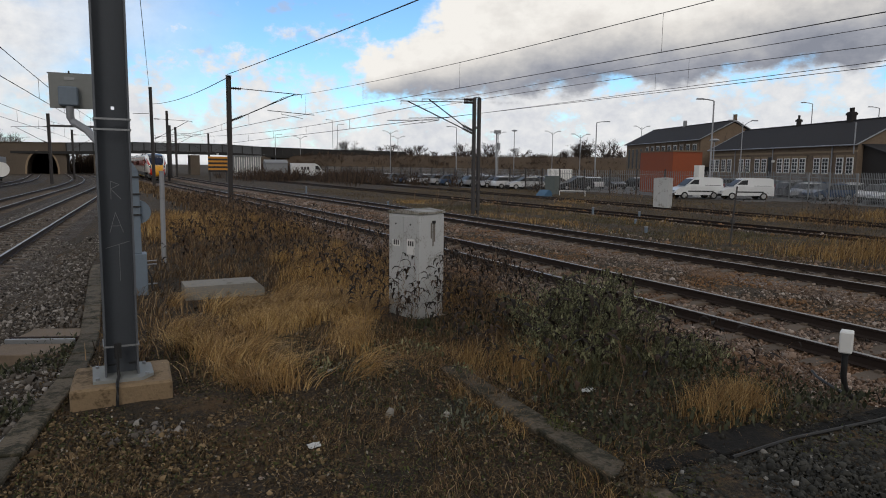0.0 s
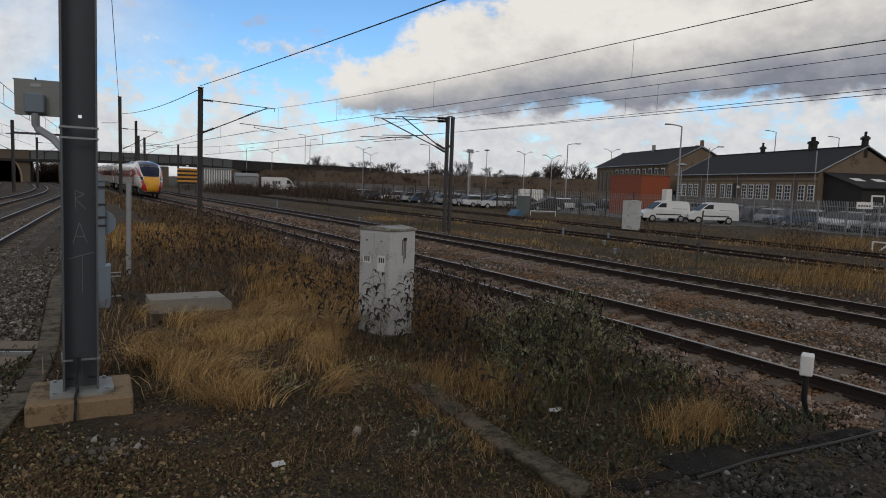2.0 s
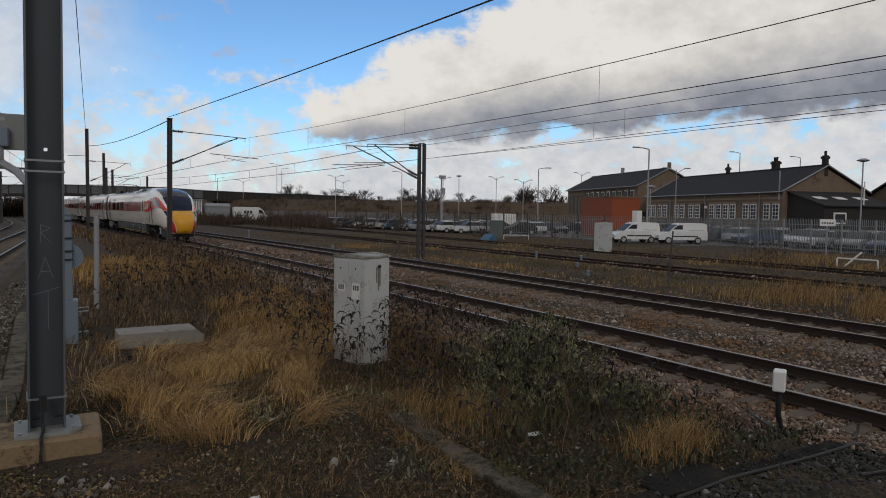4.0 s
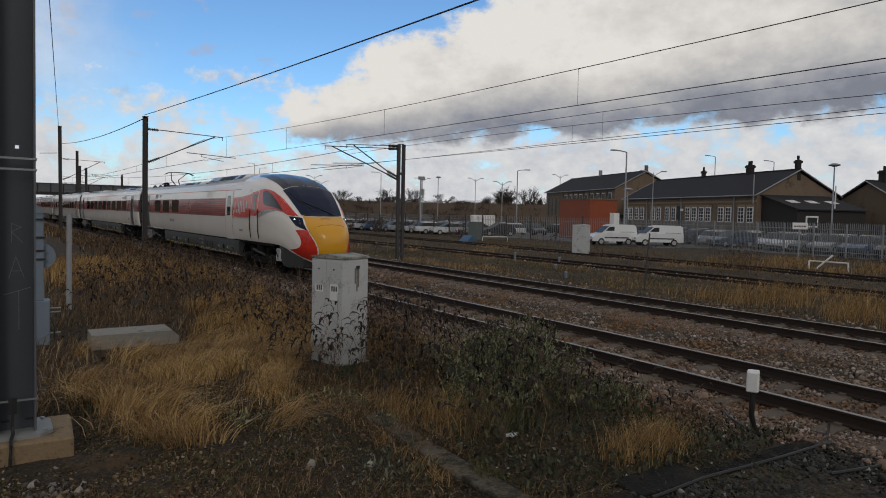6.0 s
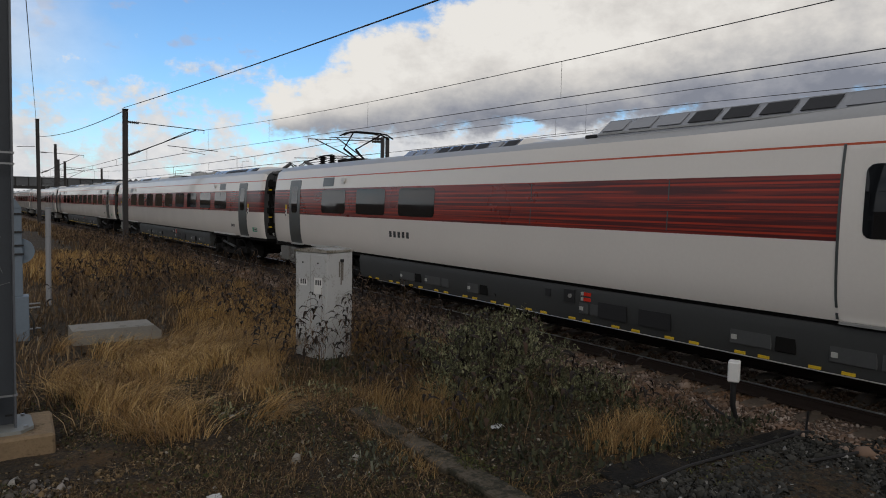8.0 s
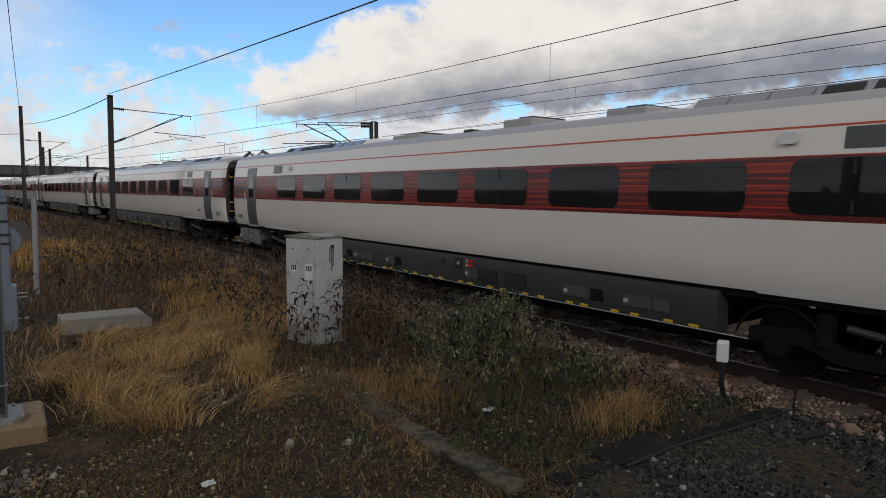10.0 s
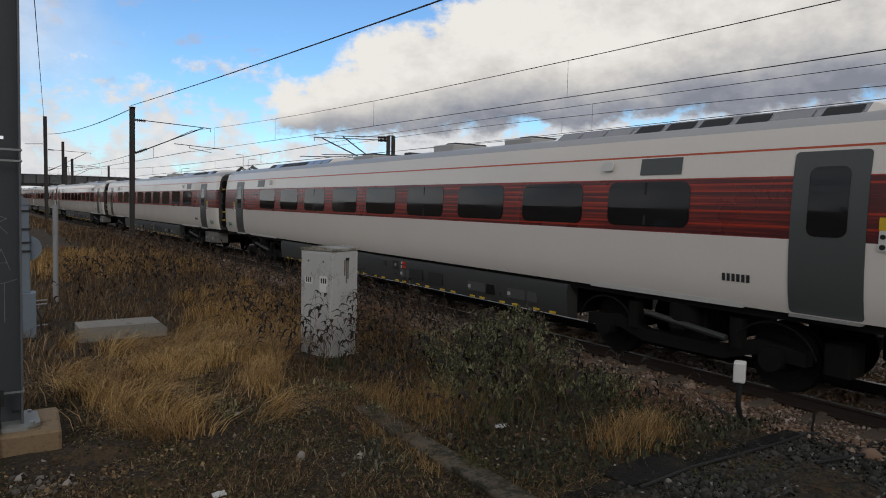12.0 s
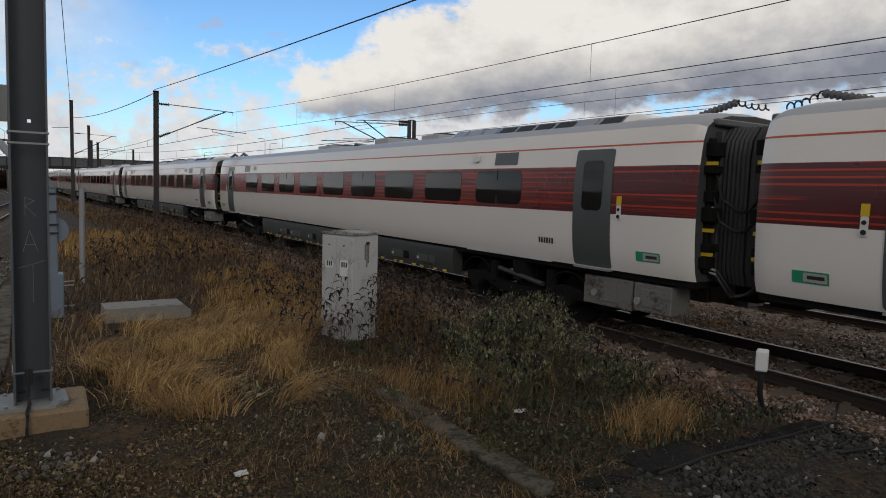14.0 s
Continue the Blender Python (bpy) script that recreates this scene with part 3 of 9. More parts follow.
def lay_stones():
    near = lambda x, y: RNG.random() < min(1.0, 7.5 / (y + 1.0))
    sp = scatter(30000, 6.2, 8.35, 2.2, 22, lambda x, y: near(x, y) and x > bend(y) - 2.9 + 0.35 * noise.noise(Vector((y * 0.7, 0, 3))))
    stones("ballast_stones", sp, 0.040, M["stones_brown"], "loose brown ballast stones beside the rails")
    sp = scatter(5500, 8.3, 10.1, 3.0, 22, lambda x, y: near(x, y) and 0.07 < abs(abs(x - bend(y)) - 0.7525))
    stones("ballast_stones", sp, 0.05, M["stones_brown"], "loose brown ballast stones between the rails", 0.45)
    sp = scatter(20000, 10.0, 13.9, 3.0, 26, lambda x, y: near(x, y) and abs(x - bend(y)) > 0.95)
    stones("ballast_stones", sp, 0.048, M["stones_grey"], "loose grey ballast stones between the lines")
    sp = scatter(20000, 3.1, 8.6, 2.0, 3.44)
    stones("ballast_stones", sp, 0.034, M["stones_dark"], "loose dark ballast stones on bare earth")
    sp = scatter(27000, -3.4, -0.6, 4.3, 24, lambda x, y: x < trough_x(y) - 0.13 and not (-1.5 < x < -0.6 and 8.2 < y < 9.65) and RNG.random() < min(1.0, 9.0 / (y + 1.0)))
    stones("ballast_stones", sp, 0.042, M["stones_old"], "loose grey ballast stones on a shoulder")
    sp = scatter(9000, -7.2, -2.2, 7.0, 42, lambda x, y: RNG.random() < min(1.0, 14.0 / (y + 1.0)) and abs(abs(x - line_l(y)) - 0.7525) > 0.08)
    stones("ballast_stones", sp, 0.062, M["stones_old"], "loose grey-brown ballast stones round a neighbouring line", 0.4)
    sp = scatter(16000, 3.0, 16.0, 22, 62, lambda x, y: RNG.random() < min(1.0, 34.0 / y) and bend(y) - 2.4 < x < line_b(y) + 2.4 and abs(abs(x - bend(y)) - 0.7525) > 0.09 and abs(abs(x - line_b(y)) - 0.7525) > 0.09)
    stones("ballast_stones", sp, 0.085, M["stones_brown"], "loose brown ballast stones round the lines farther off", 0.4)
    sp = scatter(14000, 15.8, 33.0, 8, 48, lambda x, y: (abs(x - line_c(y)) < 1.7 or abs(x - line_d(y)) < 1.7 or (x < line_b(y) + 3.4 and x > line_b(y) + 0.9)) and patchy(x, y, 0.35, -0.25, 19))
    stones("ballast_stones", sp, 0.085, M["stones_grey"], "pale stones along disused sidings", 0.35)
    sp = scatter(5200, -0.85, 1.3, 3.9, 6.3, lambda x, y: clear(x, y) and RNG.random() < 0.75 - 0.25 * x + 0.5 * noise.noise(Vector((x * 1.3, y * 1.3, 60))))
    stones("clods", sp, 0.026, M["clods"], "tan clods and chips on bare earth", 0.3)
    sp = scatter(1700, 0.3, 5.2, 3.4, 7.0, lambda x, y: clear(x, y) and patchy(x, y, 1.6, 0.05, 62))
    stones("clods", sp, 0.018, M["clods"], "small brown clods on bare earth", 0.3)
    sp = scatter(1500, -0.9, 5.0, 3.6, 8.0, lambda x, y: patchy(x, y, 0.9, 0.1, 5))
    stones("scattered_stones", sp, 0.028, M["stones_brown"], "small stones scattered over bare earth")
    sp = np.array([(-0.05, 5.75), (-0.2, 5.85), (0.45, 5.9), (1.9, 5.15), (2.35, 4.95), (2.3, 4.6), (3.28, 5.0), (2.0, 6.45), (2.2, 6.6), (1.75, 6.5), (6.6, 3.5), (5.4, 3.3), (0.1, 6.05), (1.2, 4.9), (4.05, 3.7)])
    stones("pale_stones", sp, 0.07, M["white_stone"], "pale stones lying on the earth", 0.2)


M["straw_pale"] = island("fallen_straw", [(0.0, (0.07, 0.043, 0.018)), (0.6, (0.20, 0.13, 0.058)), (1.0, (0.46, 0.35, 0.19))], 0.9)
M["grass_green"] = island("olive_grass", [(0.0, (0.03, 0.028, 0.011)), (0.5, (0.085, 0.082, 0.033)), (1.0, (0.19, 0.17, 0.08))], 0.85)
M["white_stone"] = island("pale_stone", [(0.0, (0.17, 0.155, 0.13)), (1.0, (0.40, 0.38, 0.34))], 0.9)
lay_stones()


def blades(name, spots, height, mat, label, width=0.006, lean=0.45, segs=3, droop=0.5, wind=(0.08, -0.1), swirl=0.3):
    """Grass blades: tapering strips that bend over."""
    spots = np.asarray(spots)
    n = len(spots)
    z = np.array([top_z(x, y) for x, y in spots]) - 0.02
    h = height * RNG.uniform(0.45, 1.15, n)
    a = RNG.uniform(0, 2 * math.pi, n)
    wob = np.array([noise.noise(Vector((p[0] * 0.9, p[1] * 0.9, 77))) for p in spots])
    a = a * (1 - swirl) + 6 * wob
    lx, ly = np.cos(a) * lean * RNG.random(n) + wind[0], np.sin(a) * lean * RNG.random(n) + wind[1]
    b = RNG.uniform(0, 2 * math.pi, n)
    sx, sy = np.cos(b) * width, np.sin(b) * width
    rows = []
    for i in range(segs + 1):
        k = i / segs
        cx = spots[:, 0] + lx * h * k ** 1.7
        cy = spots[:, 1] + ly * h * k ** 1.7
        cz = z + h * (k - droop * 0.35 * k ** 3)
        t = (1 - k) * 0.9 + 0.1
        rows += [np.stack([cx - sx * t, cy - sy * t, cz], 1), np.stack([cx + sx * t, cy + sy * t, cz], 1)]
    v = np.stack(rows, 1)
    m = 2 * (segs + 1)
    f0 = np.array([(2 * i, 2 * i + 1, 2 * i + 3, 2 * i + 2) for i in range(segs)])
    f = (f0[None] + m * np.arange(n)[:, None, None]).reshape(-1, 4)
    return stuff(name, v, f, mat, label, "grass")


def tufts(n_tufts, per, r, x0, x1, y0, y1, keep):
    c = scatter(n_tufts, x0, x1, y0, y1, keep)
    if len(c) == 0:
        return c
    p = np.repeat(c, per, 0)
    return p + RNG.normal(0, r, p.shape)


def grow_grass():
    c1 = lambda x, y: clear(x, y) and x > 0.3 + 0.24 * max(0.0, 8.3 - y) and (0.1 + 0.25 * noise.noise(Vector((y, 0, 1))) < x - 0.28 * max(0, y - 7.0) * 0.3) and x < 2.0 + 0.36 * (y - 6.0) + 0.5 * noise.noise(Vector((x * 0.8, y * 0.8, 9))) and patchy(x, y, 0.9, -0.22, 2)
    blades("straw_grass", tufts(1750, 17, 0.06, 0.0, 4.3, 6.1, 11.0, c1), 0.50, M["straw"], "tall golden dry grass lying over in swirls", 0.0035, 1.7, 4, 1.6, (0.35, -0.3), 0.75)
    c1b = lambda x, y: clear(x, y) and x > 1.9 + 0.14 * (y - 9) and x < 4.6 and patchy(x, y, 0.6, -0.1, 12)
    blades("straw_grass", tufts(750, 12, 0.09, 1.6, 4.9, 9.0, 16.0, c1b), 0.46, M["straw"], "tall golden dry grass", 0.007, 0.45, 3, 0.7)
    c2 = lambda x, y: patchy(x, y, 0.3, -0.15, 3) and x < bend(y) - 3.4
    blades("straw_grass", tufts(560, 12, 0.12, 0.3, 5.0, 19.0, 28.0, c2), 0.46, M["straw"], "tall golden dry grass", 0.011, 0.35, 3, 0.6)
    c3 = lambda x, y: clear(x, y) and x < bend(y) - 2.5
    c1d = lambda x, y: clear(x, y) and x < bend(y) - 2.7 and patchy(x, y, 1.1, -0.2, 52)
    blades("straw_grass", tufts(420, 11, 0.09, 3.9, 6.4, 6.6, 12.5, c1d), 0.34, M["straw_russet"], "russet dry grass between a cabinet and the rails", 0.004, 1.1, 3, 1.1, (0.1, -0.1), 0.4)
    blades("dull_grass", tufts(2700, 9, 0.08, -0.4, 6.9, 6.8, 32.0, c3), 0.40, M["straw_dull"], "dull brown dead grass", 0.007, 0.9, 3, 1.2, (0.15, -0.15), 0.5)
    blades("dull_grass", tufts(2600, 10, 0.07, -0.6, 4.6, 3.3, 7.5, lambda x, y: clear(x, y) and patchy(x, y, 1.3, 0.05, 21)), 0.12, M["straw_dull"], "short trampled dead grass", 0.004, 1.3, 2, 0.9)
    blades("straw_grass", np.concatenate([RNG.normal((3.45, 5.55), (0.16, 0.22), (700, 2)), RNG.normal((3.9, 5.75), (0.2, 0.2), (500, 2)), RNG.normal((3.15, 6.1), (0.10, 0.15), (250, 2))]), 0.40, M["straw_russet"], "upright russet grass tuft beside a concrete trough", 0.0035, 0.6, 4, 0.5, (0.1, 0.0))
    blades("straw_grass", np.concatenate([RNG.normal((4.55, 4.05), (0.22, 0.13), (650, 2)), RNG.normal((4.9, 4.1), (0.14, 0.12), (350, 2))]), 0.36, M["straw_russet"], "upright russet grass tuft on a bank", 0.0035, 0.7, 4, 0.5, (0.05, -0.05))
    # the far side of the lines
    c4 = lambda x, y: patchy(x, y, 0.22, 0.22 if x < 27 - 0.2 * y + 2 else 0.34, 6) and x > line_b(y) + 2.6 and abs(x - line_c(y)) > 1.2
    blades("straw_grass", tufts(1500, 16, 0.30, 16.5, 31.0, 6.0, 46.0, c4), 0.38, M["straw"], "pale dry grass beside disused sidings", 0.009, 0.8, 3, 0.9)
    c5 = lambda x, y: x > line_b(y) + 2.3 and abs(x - line_c(y)) > 1.0
    blades("dull_grass", tufts(5200, 9, 0.35, 15.5, 40.0, 5.0, 70.0, c5), 0.22, M["grass_far"], "dull brown grass among disused sidings", 0.014, 1.0, 2, 1.0)
    belt = lambda x, y: line_b(y) + 3.0 < x < line_c(y) - 1.3
    blades("straw_grass", tufts(520, 16, 0.16, 16.0, 24.0, 5.0, 14.2, lambda x, y: belt(x, y) and patchy(x, y, 0.5, -0.3, 81)), 0.62, M["straw_russet"], "tall tawny dry grass between a main line and a siding", 0.008, 0.5, 3, 0.7)
    blades("straw_grass", tufts(260, 14, 0.2, 15.5, 24.0, 12.0, 34.0, lambda x, y: belt(x, y) and patchy(x, y, 0.3, 0.1, 83)), 0.34, M["straw_russet"], "tawny dry grass between a main line and a siding", 0.010, 0.6, 3, 0.8)
    blades("green_grass", tufts(1700, 12, 0.25, 15.5, 24.0, 13.0, 40.0, lambda x, y: belt(x, y) and patchy(x, y, 0.25, -0.2, 85)), 0.15, M["grass_green"], "short olive grass between a main line and a siding", 0.010, 1.0, 2, 1.0)
    blades("straw_grass", tufts(420, 14, 0.25, 29.0, 42.0, 15.0, 27.0, lambda x, y: x > line_d(y) + 1.8 and patchy(x, y, 0.25, -0.05, 87)), 0.5, M["straw_russet"], "pale tawny grass along the foot of a fence", 0.012, 0.5, 3, 0.7)
    c6 = lambda x, y: line_b(y) - 3.4 < x < line_b(y) - 2.1 and patchy(x, y, 0.5, 0.0, 8)
    blades("dull_grass", tufts(1200, 6, 0.1, 4.0, 13.0, 8.0, 70.0, c6), 0.12, M["straw_dull"], "thin dead grass between two lines", 0.01, 0.8, 2, 0.8)
    c7 = lambda x, y: bend(y) - 5.5 < x < bend(y) - 2.6
    blades("dull_grass", tufts(1800, 9, 0.2, -8.0, 5.5, 30.0, 100.0, c7), 0.6, M["straw_dull"], "dull brown grass on a bank between lines", 0.025, 0.5, 3, 0.8)


grow_grass()


def flakes(name, spots, size, mat, label, lift=0.02, tilt=0.5, heights=None, category="vegetation", wide=0.28):
    """Small leaves: two triangles folded along the middle."""
    spots = np.asarray(spots)
    n = len(spots)
    base = np.array([(-0.5, 0, 0), (0, -wide, 0.05), (0.55, 0, 0), (0, wide, 0.05)])
    s = size * RNG.uniform(0.5, 1.3, n)
    a = RNG.uniform(0, 2 * math.pi, n)
    t1, t2 = RNG.normal(0, tilt, n), RNG.normal(0, tilt, n)
    ca, sa = np.cos(a), np.sin(a)
    v = base[None] * s[:, None, None]
    x = v[:, :, 0] * ca[:, None] - v[:, :, 1] * sa[:, None]
    y = v[:, :, 0] * sa[:, None] + v[:, :, 1] * ca[:, None]
    z = v[:, :, 2] + v[:, :, 0] * np.tan(t1)[:, None] * 0.8 + v[:, :, 1] * np.tan(t2)[:, None] * 0.8
    if heights is None:
        heights = np.array([top_z(p[0], p[1]) for p in spots]) + lift * RNG.random(n) + 0.012
    out = np.stack([x + spots[:, :1], y + spots[:, 1:2], np.clip(z, -s[:, None], s[:, None]) + heights[:, None]], 2)
    f = (np.array([(0, 1, 2, 3)])[None] + 4 * np.arange(n)[:, None, None]).reshape(-1, 4)
    return stuff(name, out, f, mat, label, category)


def strew():
    flakes("leaf_litter", scatter(40000, -0.9, 5.4, 3.4, 8.6, lambda x, y: clear(x, y)), 0.028, M["litter"], "brown leaf litter on bare earth")
    flakes("leaf_litter", scatter(7000, -0.6, 6.6, 8.0, 16.0, lambda x, y: clear(x, y)), 0.05, M["litter"], "brown leaf litter among dead grass")
    blades("straw_bits", scatter(9000, -0.8, 5.6, 3.2, 8.4, lambda x, y: clear(x, y)), 0.075, M["straw_pale"], "fallen bits of straw on the earth", 0.0022, 3.2, 2, 1.6, (0, 0))
    blades("straw_bits", scatter(5000, 3.0, 7.5, 3.6, 8.5), 0.09, M["weed"], "fallen dead stems on a bank", 0.003, 2.6, 2, 1.4, (0, 0))
    flakes("moss", scatter(26000, -0.8, 5.4, 3.0, 8.6, lambda x, y: clear(x, y) and patchy(x, y, 1.1, -0.12, 31)), 0.024, M["moss"], "patches of moss and clover")
    flakes("small_weeds", scatter(8000, 3.1, 7.2, 3.6, 8.2, lambda x, y: patchy(x, y, 0.8, -0.3, 41)), 0.04, M["weed_green"], "low dark green weeds", 0.12, 0.9)
    flakes("small_weeds", scatter(2600, 1.6, 3.0, 5.6, 7.0, lambda x, y: patchy(x, y, 1.3, 0.0, 43)), 0.03, M["leaf_sage"], "low grey-green weeds", 0.14, 0.9)
    flakes("small_weeds", scatter(6000, -2.4, -0.7, 4.3, 9.0, lambda x, y: x < trough_x(y) - 0.1 and patchy(x, y, 0.9, -0.1, 47)), 0.04, M["weed_green"], "low weeds on old ballast", 0.08, 0.8)


strew()


def creep():
    """Moss, straw and grit that lie over the trough lids."""
    lid_z = lambda x, y: top_z(2.9, y) + 0.088 - 0.07 * sstep(4.8, 6.4, y)
    sp = scatter(9000, 2.72, 3.10, 2.4, 7.6, lambda x, y: patchy(x, y, 1.7, 0.36 - 0.5 * sstep(4.8, 6.0, y) - 0.12 * sstep(0.06, 0.12, abs(x - 2.91)), 71))
    flakes("moss", sp, 0.026, M["litter"], "leaf litter gathered on trough lids", 0.02, 0.6, np.array([lid_z(x, y) + 0.006 + 0.02 * RNG.random() for x, y in sp]))
    sp = scatter(5000, 2.72, 3.10, 2.4, 7.6, lambda x, y: patchy(x, y, 1.3, 0.28 - 0.34 * sstep(4.8, 6.0, y) - 0.12 * sstep(0.06, 0.12, abs(x - 2.91)), 73))
    flakes("moss", sp, 0.022, M["moss"], "moss on trough lids", 0.02, 0.6, np.array([lid_z(x, y) + 0.006 + 0.02 * RNG.random() for x, y in sp]))
    blades("dull_grass", tufts(330, 11, 0.05, 2.62, 3.2, 2.6, 7.6, lambda x, y: abs(x - 2.91) > 0.11 and patchy(x, y, 1.2, -0.05 - 0.4 * sstep(4.4, 5.6, y), 75)), 0.20, M["straw_russet"], "brown grass leaning over a concrete trough", 0.0035, 1.1, 3, 1.1)
    blades("dull_grass", tufts(170, 12, 0.06, 2.7, 3.15, 4.9, 7.6, lambda x, y: True), 0.24, M["straw_dull"], "dead grass lying over trough lids", 0.0035, 1.3, 3, 1.2)
    # cushions of grey-green weed, each a cluster of small leaves
    sp = np.concatenate([RNG.normal((x, y), (r, r * 0.8), (n, 2)) for x, y, r, n in ((1.95, 6.5, 0.14, 150), (2.3, 6.35, 0.16, 170), (2.0, 6.05, 0.10, 90), (2.5, 5.0, 0.16, 150), (2.3, 4.6, 0.15, 120), (2.65, 4.7, 0.10, 80), (2.1, 5.35, 0.14, 70))])
    flakes("small_weeds", sp, 0.032, M["weed_grey"], "cushions of grey-green weed on bare earth", 0.08, 0.9, wide=0.16)
    sp = np.concatenate([RNG.normal((2.05, 6.6), (0.22, 0.12), (60, 2)), RNG.normal((0.05, 5.55), (0.25, 0.15), (160, 2))])
    stones("scattered_stones", sp, 0.034, M["stones_old"], "grey stones among low weeds", 0.2)
    sp = scatter(520, 3.86, 5.6, 3.36, 3.75, lambda x, y: patchy(x, y, 1.5, -0.1, 77))
    stones("ballast_stones", sp + 0.0, 0.018, M["stones_dark"], "grit on dark trough lids", -1.6)


creep()


def stem_plant(base, height, lean, rng_seed, spread=0.35, n_side=7):
    """Points of one tall dead weed: stem lines and where its curled seed heads hang."""
    r = random.Random(rng_seed)
    stems, heads = [], []
    tip = Vector((lean[0], lean[1], height))
    main = [Vector(base) + tip * (i / 5) + Vector((r.uniform(-1, 1), r.uniform(-1, 1), 0)) * 0.02 * i for i in range(6)]
    stems.append((main, 0.0035))
    for k in range(n_side):
        u = 0.35 + 0.62 * k / n_side
        p = Vector(base) + tip * u
        a = r.uniform(0, 2 * math.pi)
        ln = spread * r.uniform(0.5, 1.0) * (1.15 - u)
        q = p + Vector((math.cos(a) * ln, math.sin(a) * ln, ln * r.uniform(0.5, 1.1)))
        stems.append(([p, p.lerp(q, 0.5) + Vector((0, 0, 0.02)), q], 0.0028))
        if r.random() < 0.6:
            heads.append((q, a))
    heads.append((main[-1], r.uniform(0, 6.28)))
    return stems, heads


def ribbon_faces(lines):
    """Thin three-sided stems from lists of (points, radius)."""
    V, F = [], []
    for pts, r in lines:
        b = len(V)
        for i, p in enumerate(pts):
            rr = r * (1 - 0.5 * i / len(pts))
            V += [(p.x + rr, p.y, p.z), (p.x - rr * 0.5, p.y + rr * 0.87, p.z), (p.x - rr * 0.5, p.y - rr * 0.87, p.z)]
        for i in range(len(pts) - 1):
            for k in range(3):
                F.append((b + 3 * i + k, b + 3 * i + (k + 1) % 3, b + 3 * i + 3 + (k + 1) % 3, b + 3 * i + 3 + k))
    return V, F


def curl_faces(heads, size, rnd):
    """Drooping curled leaves or seed heads: short bent blades."""
    V, F = [], []
    for p, a in heads:
        b = len(V)
        ln, w = size * rnd.uniform(0.6, 1.3), size * rnd.uniform(0.10, 0.18)
        c, s = math.cos(a), math.sin(a)
        for i in range(5):
            k = i / 4
            d = ln * math.sin(k * 1.5) / 1.0
            z = p.z + ln * (0.28 * math.sin(k * math.pi) - 0.38 * k * k)
            ww = w * math.sin(math.pi * (0.12 + 0.8 * k))
            V += [(p.x + c * d - s * ww, p.y + s * d + c * ww, z), (p.x + c * d + s * ww, p.y + s * d - c * ww, z + ww * 0.6)]
        for i in range(4):
            F.append((b + 2 * i, b + 2 * i + 1, b + 2 * i + 3, b + 2 * i + 2))
    return V, F


def grow_weeds():
    rnd = random.Random(11)
    groups = [
        ("dead_weeds", 190, (2.6, 6.6, 7.6, 12.0), (0.55, 1.05), 0.26, lambda x, y: clear(x, y) and x < bend(y) - 2.4, "tall dead brown weeds with dark curled seed heads"),
        ("dead_weeds", 60, (2.9, 4.6, 7.5, 8.45), (0.45, 1.0), 0.22, lambda x, y: clear(x, y), "dead stems with black curled leaves before a steel cabinet"),
        ("dead_weeds", 60, (1.9, 4.6, 5.0, 7.2), (0.10, 0.30), 0.10, lambda x, y: clear(x, y), "low dead stems on bare earth"),
        ("dead_weeds", 26, (27.4, 29.2, 18.6, 20.4), (0.9, 1.6), 0.45, lambda x, y: True, "clump of tall dead weeds beside a disused siding"),
        ("dead_weeds", 300, (0.6, 6.4, 12.0, 24.0), (0.5, 1.0), 0.3, lambda x, y: clear(x, y) and x < bend(y) - 2.7 and patchy(x, y, 0.35, -0.25, 14), "dead brown weeds in rough grass"),
        ("dead_weeds", 90, (3.1, 6.6, 4.2, 8.0), (0.3, 0.7), 0.18, lambda x, y: x < 6.6, "dead brown weeds on a bank"),
        ("dead_weeds", 160, (1.2, 4.9, 22.0, 40.0), (0.5, 1.0), 0.4, lambda x, y: bend(y) - 6 < x < bend(y) - 2.6, "dead brown weeds between lines"),
        ("dead_weeds", 260, (15.8, 40.0, 8.0, 60.0), (0.5, 1.2), 0.4, lambda x, y: x > line_b(y) + 2.4 and patchy(x, y, 0.12, 0.05, 15), "dead brown weeds beside disused sidings"),
    ]
    for name, n, (x0, x1, y0, y1), (h0, h1), sp, keep, label in groups:
        lines, heads = [], []
        for i in range(n):
            x, y = rnd.uniform(x0, x1), rnd.uniform(y0, y1)
            if not keep(x, y):
                continue
            st, hd = stem_plant((x, y, top_z(x, y) - 0.02), rnd.uniform(h0, h1), (rnd.uniform(-0.2, 0.25), rnd.uniform(-0.15, 0.15)), rnd.random(), sp, rnd.randint(4, 8))
            if y > 12:
                st = [(p, r * (1 + y / 12)) for p, r in st]
            lines += st
            heads += hd
        v, f = ribbon_faces(lines)
        stuff(name, v, f, M["weed"], label)
        if h1 < 0.4:
            continue
        v, f = curl_faces(heads, 0.12 if y1 < 13 else 0.13, rnd)
        stuff("seed_heads", v, f, M["seed_dark"], "dark curled seed heads of " + label.split(" with")[0])


grow_weeds()


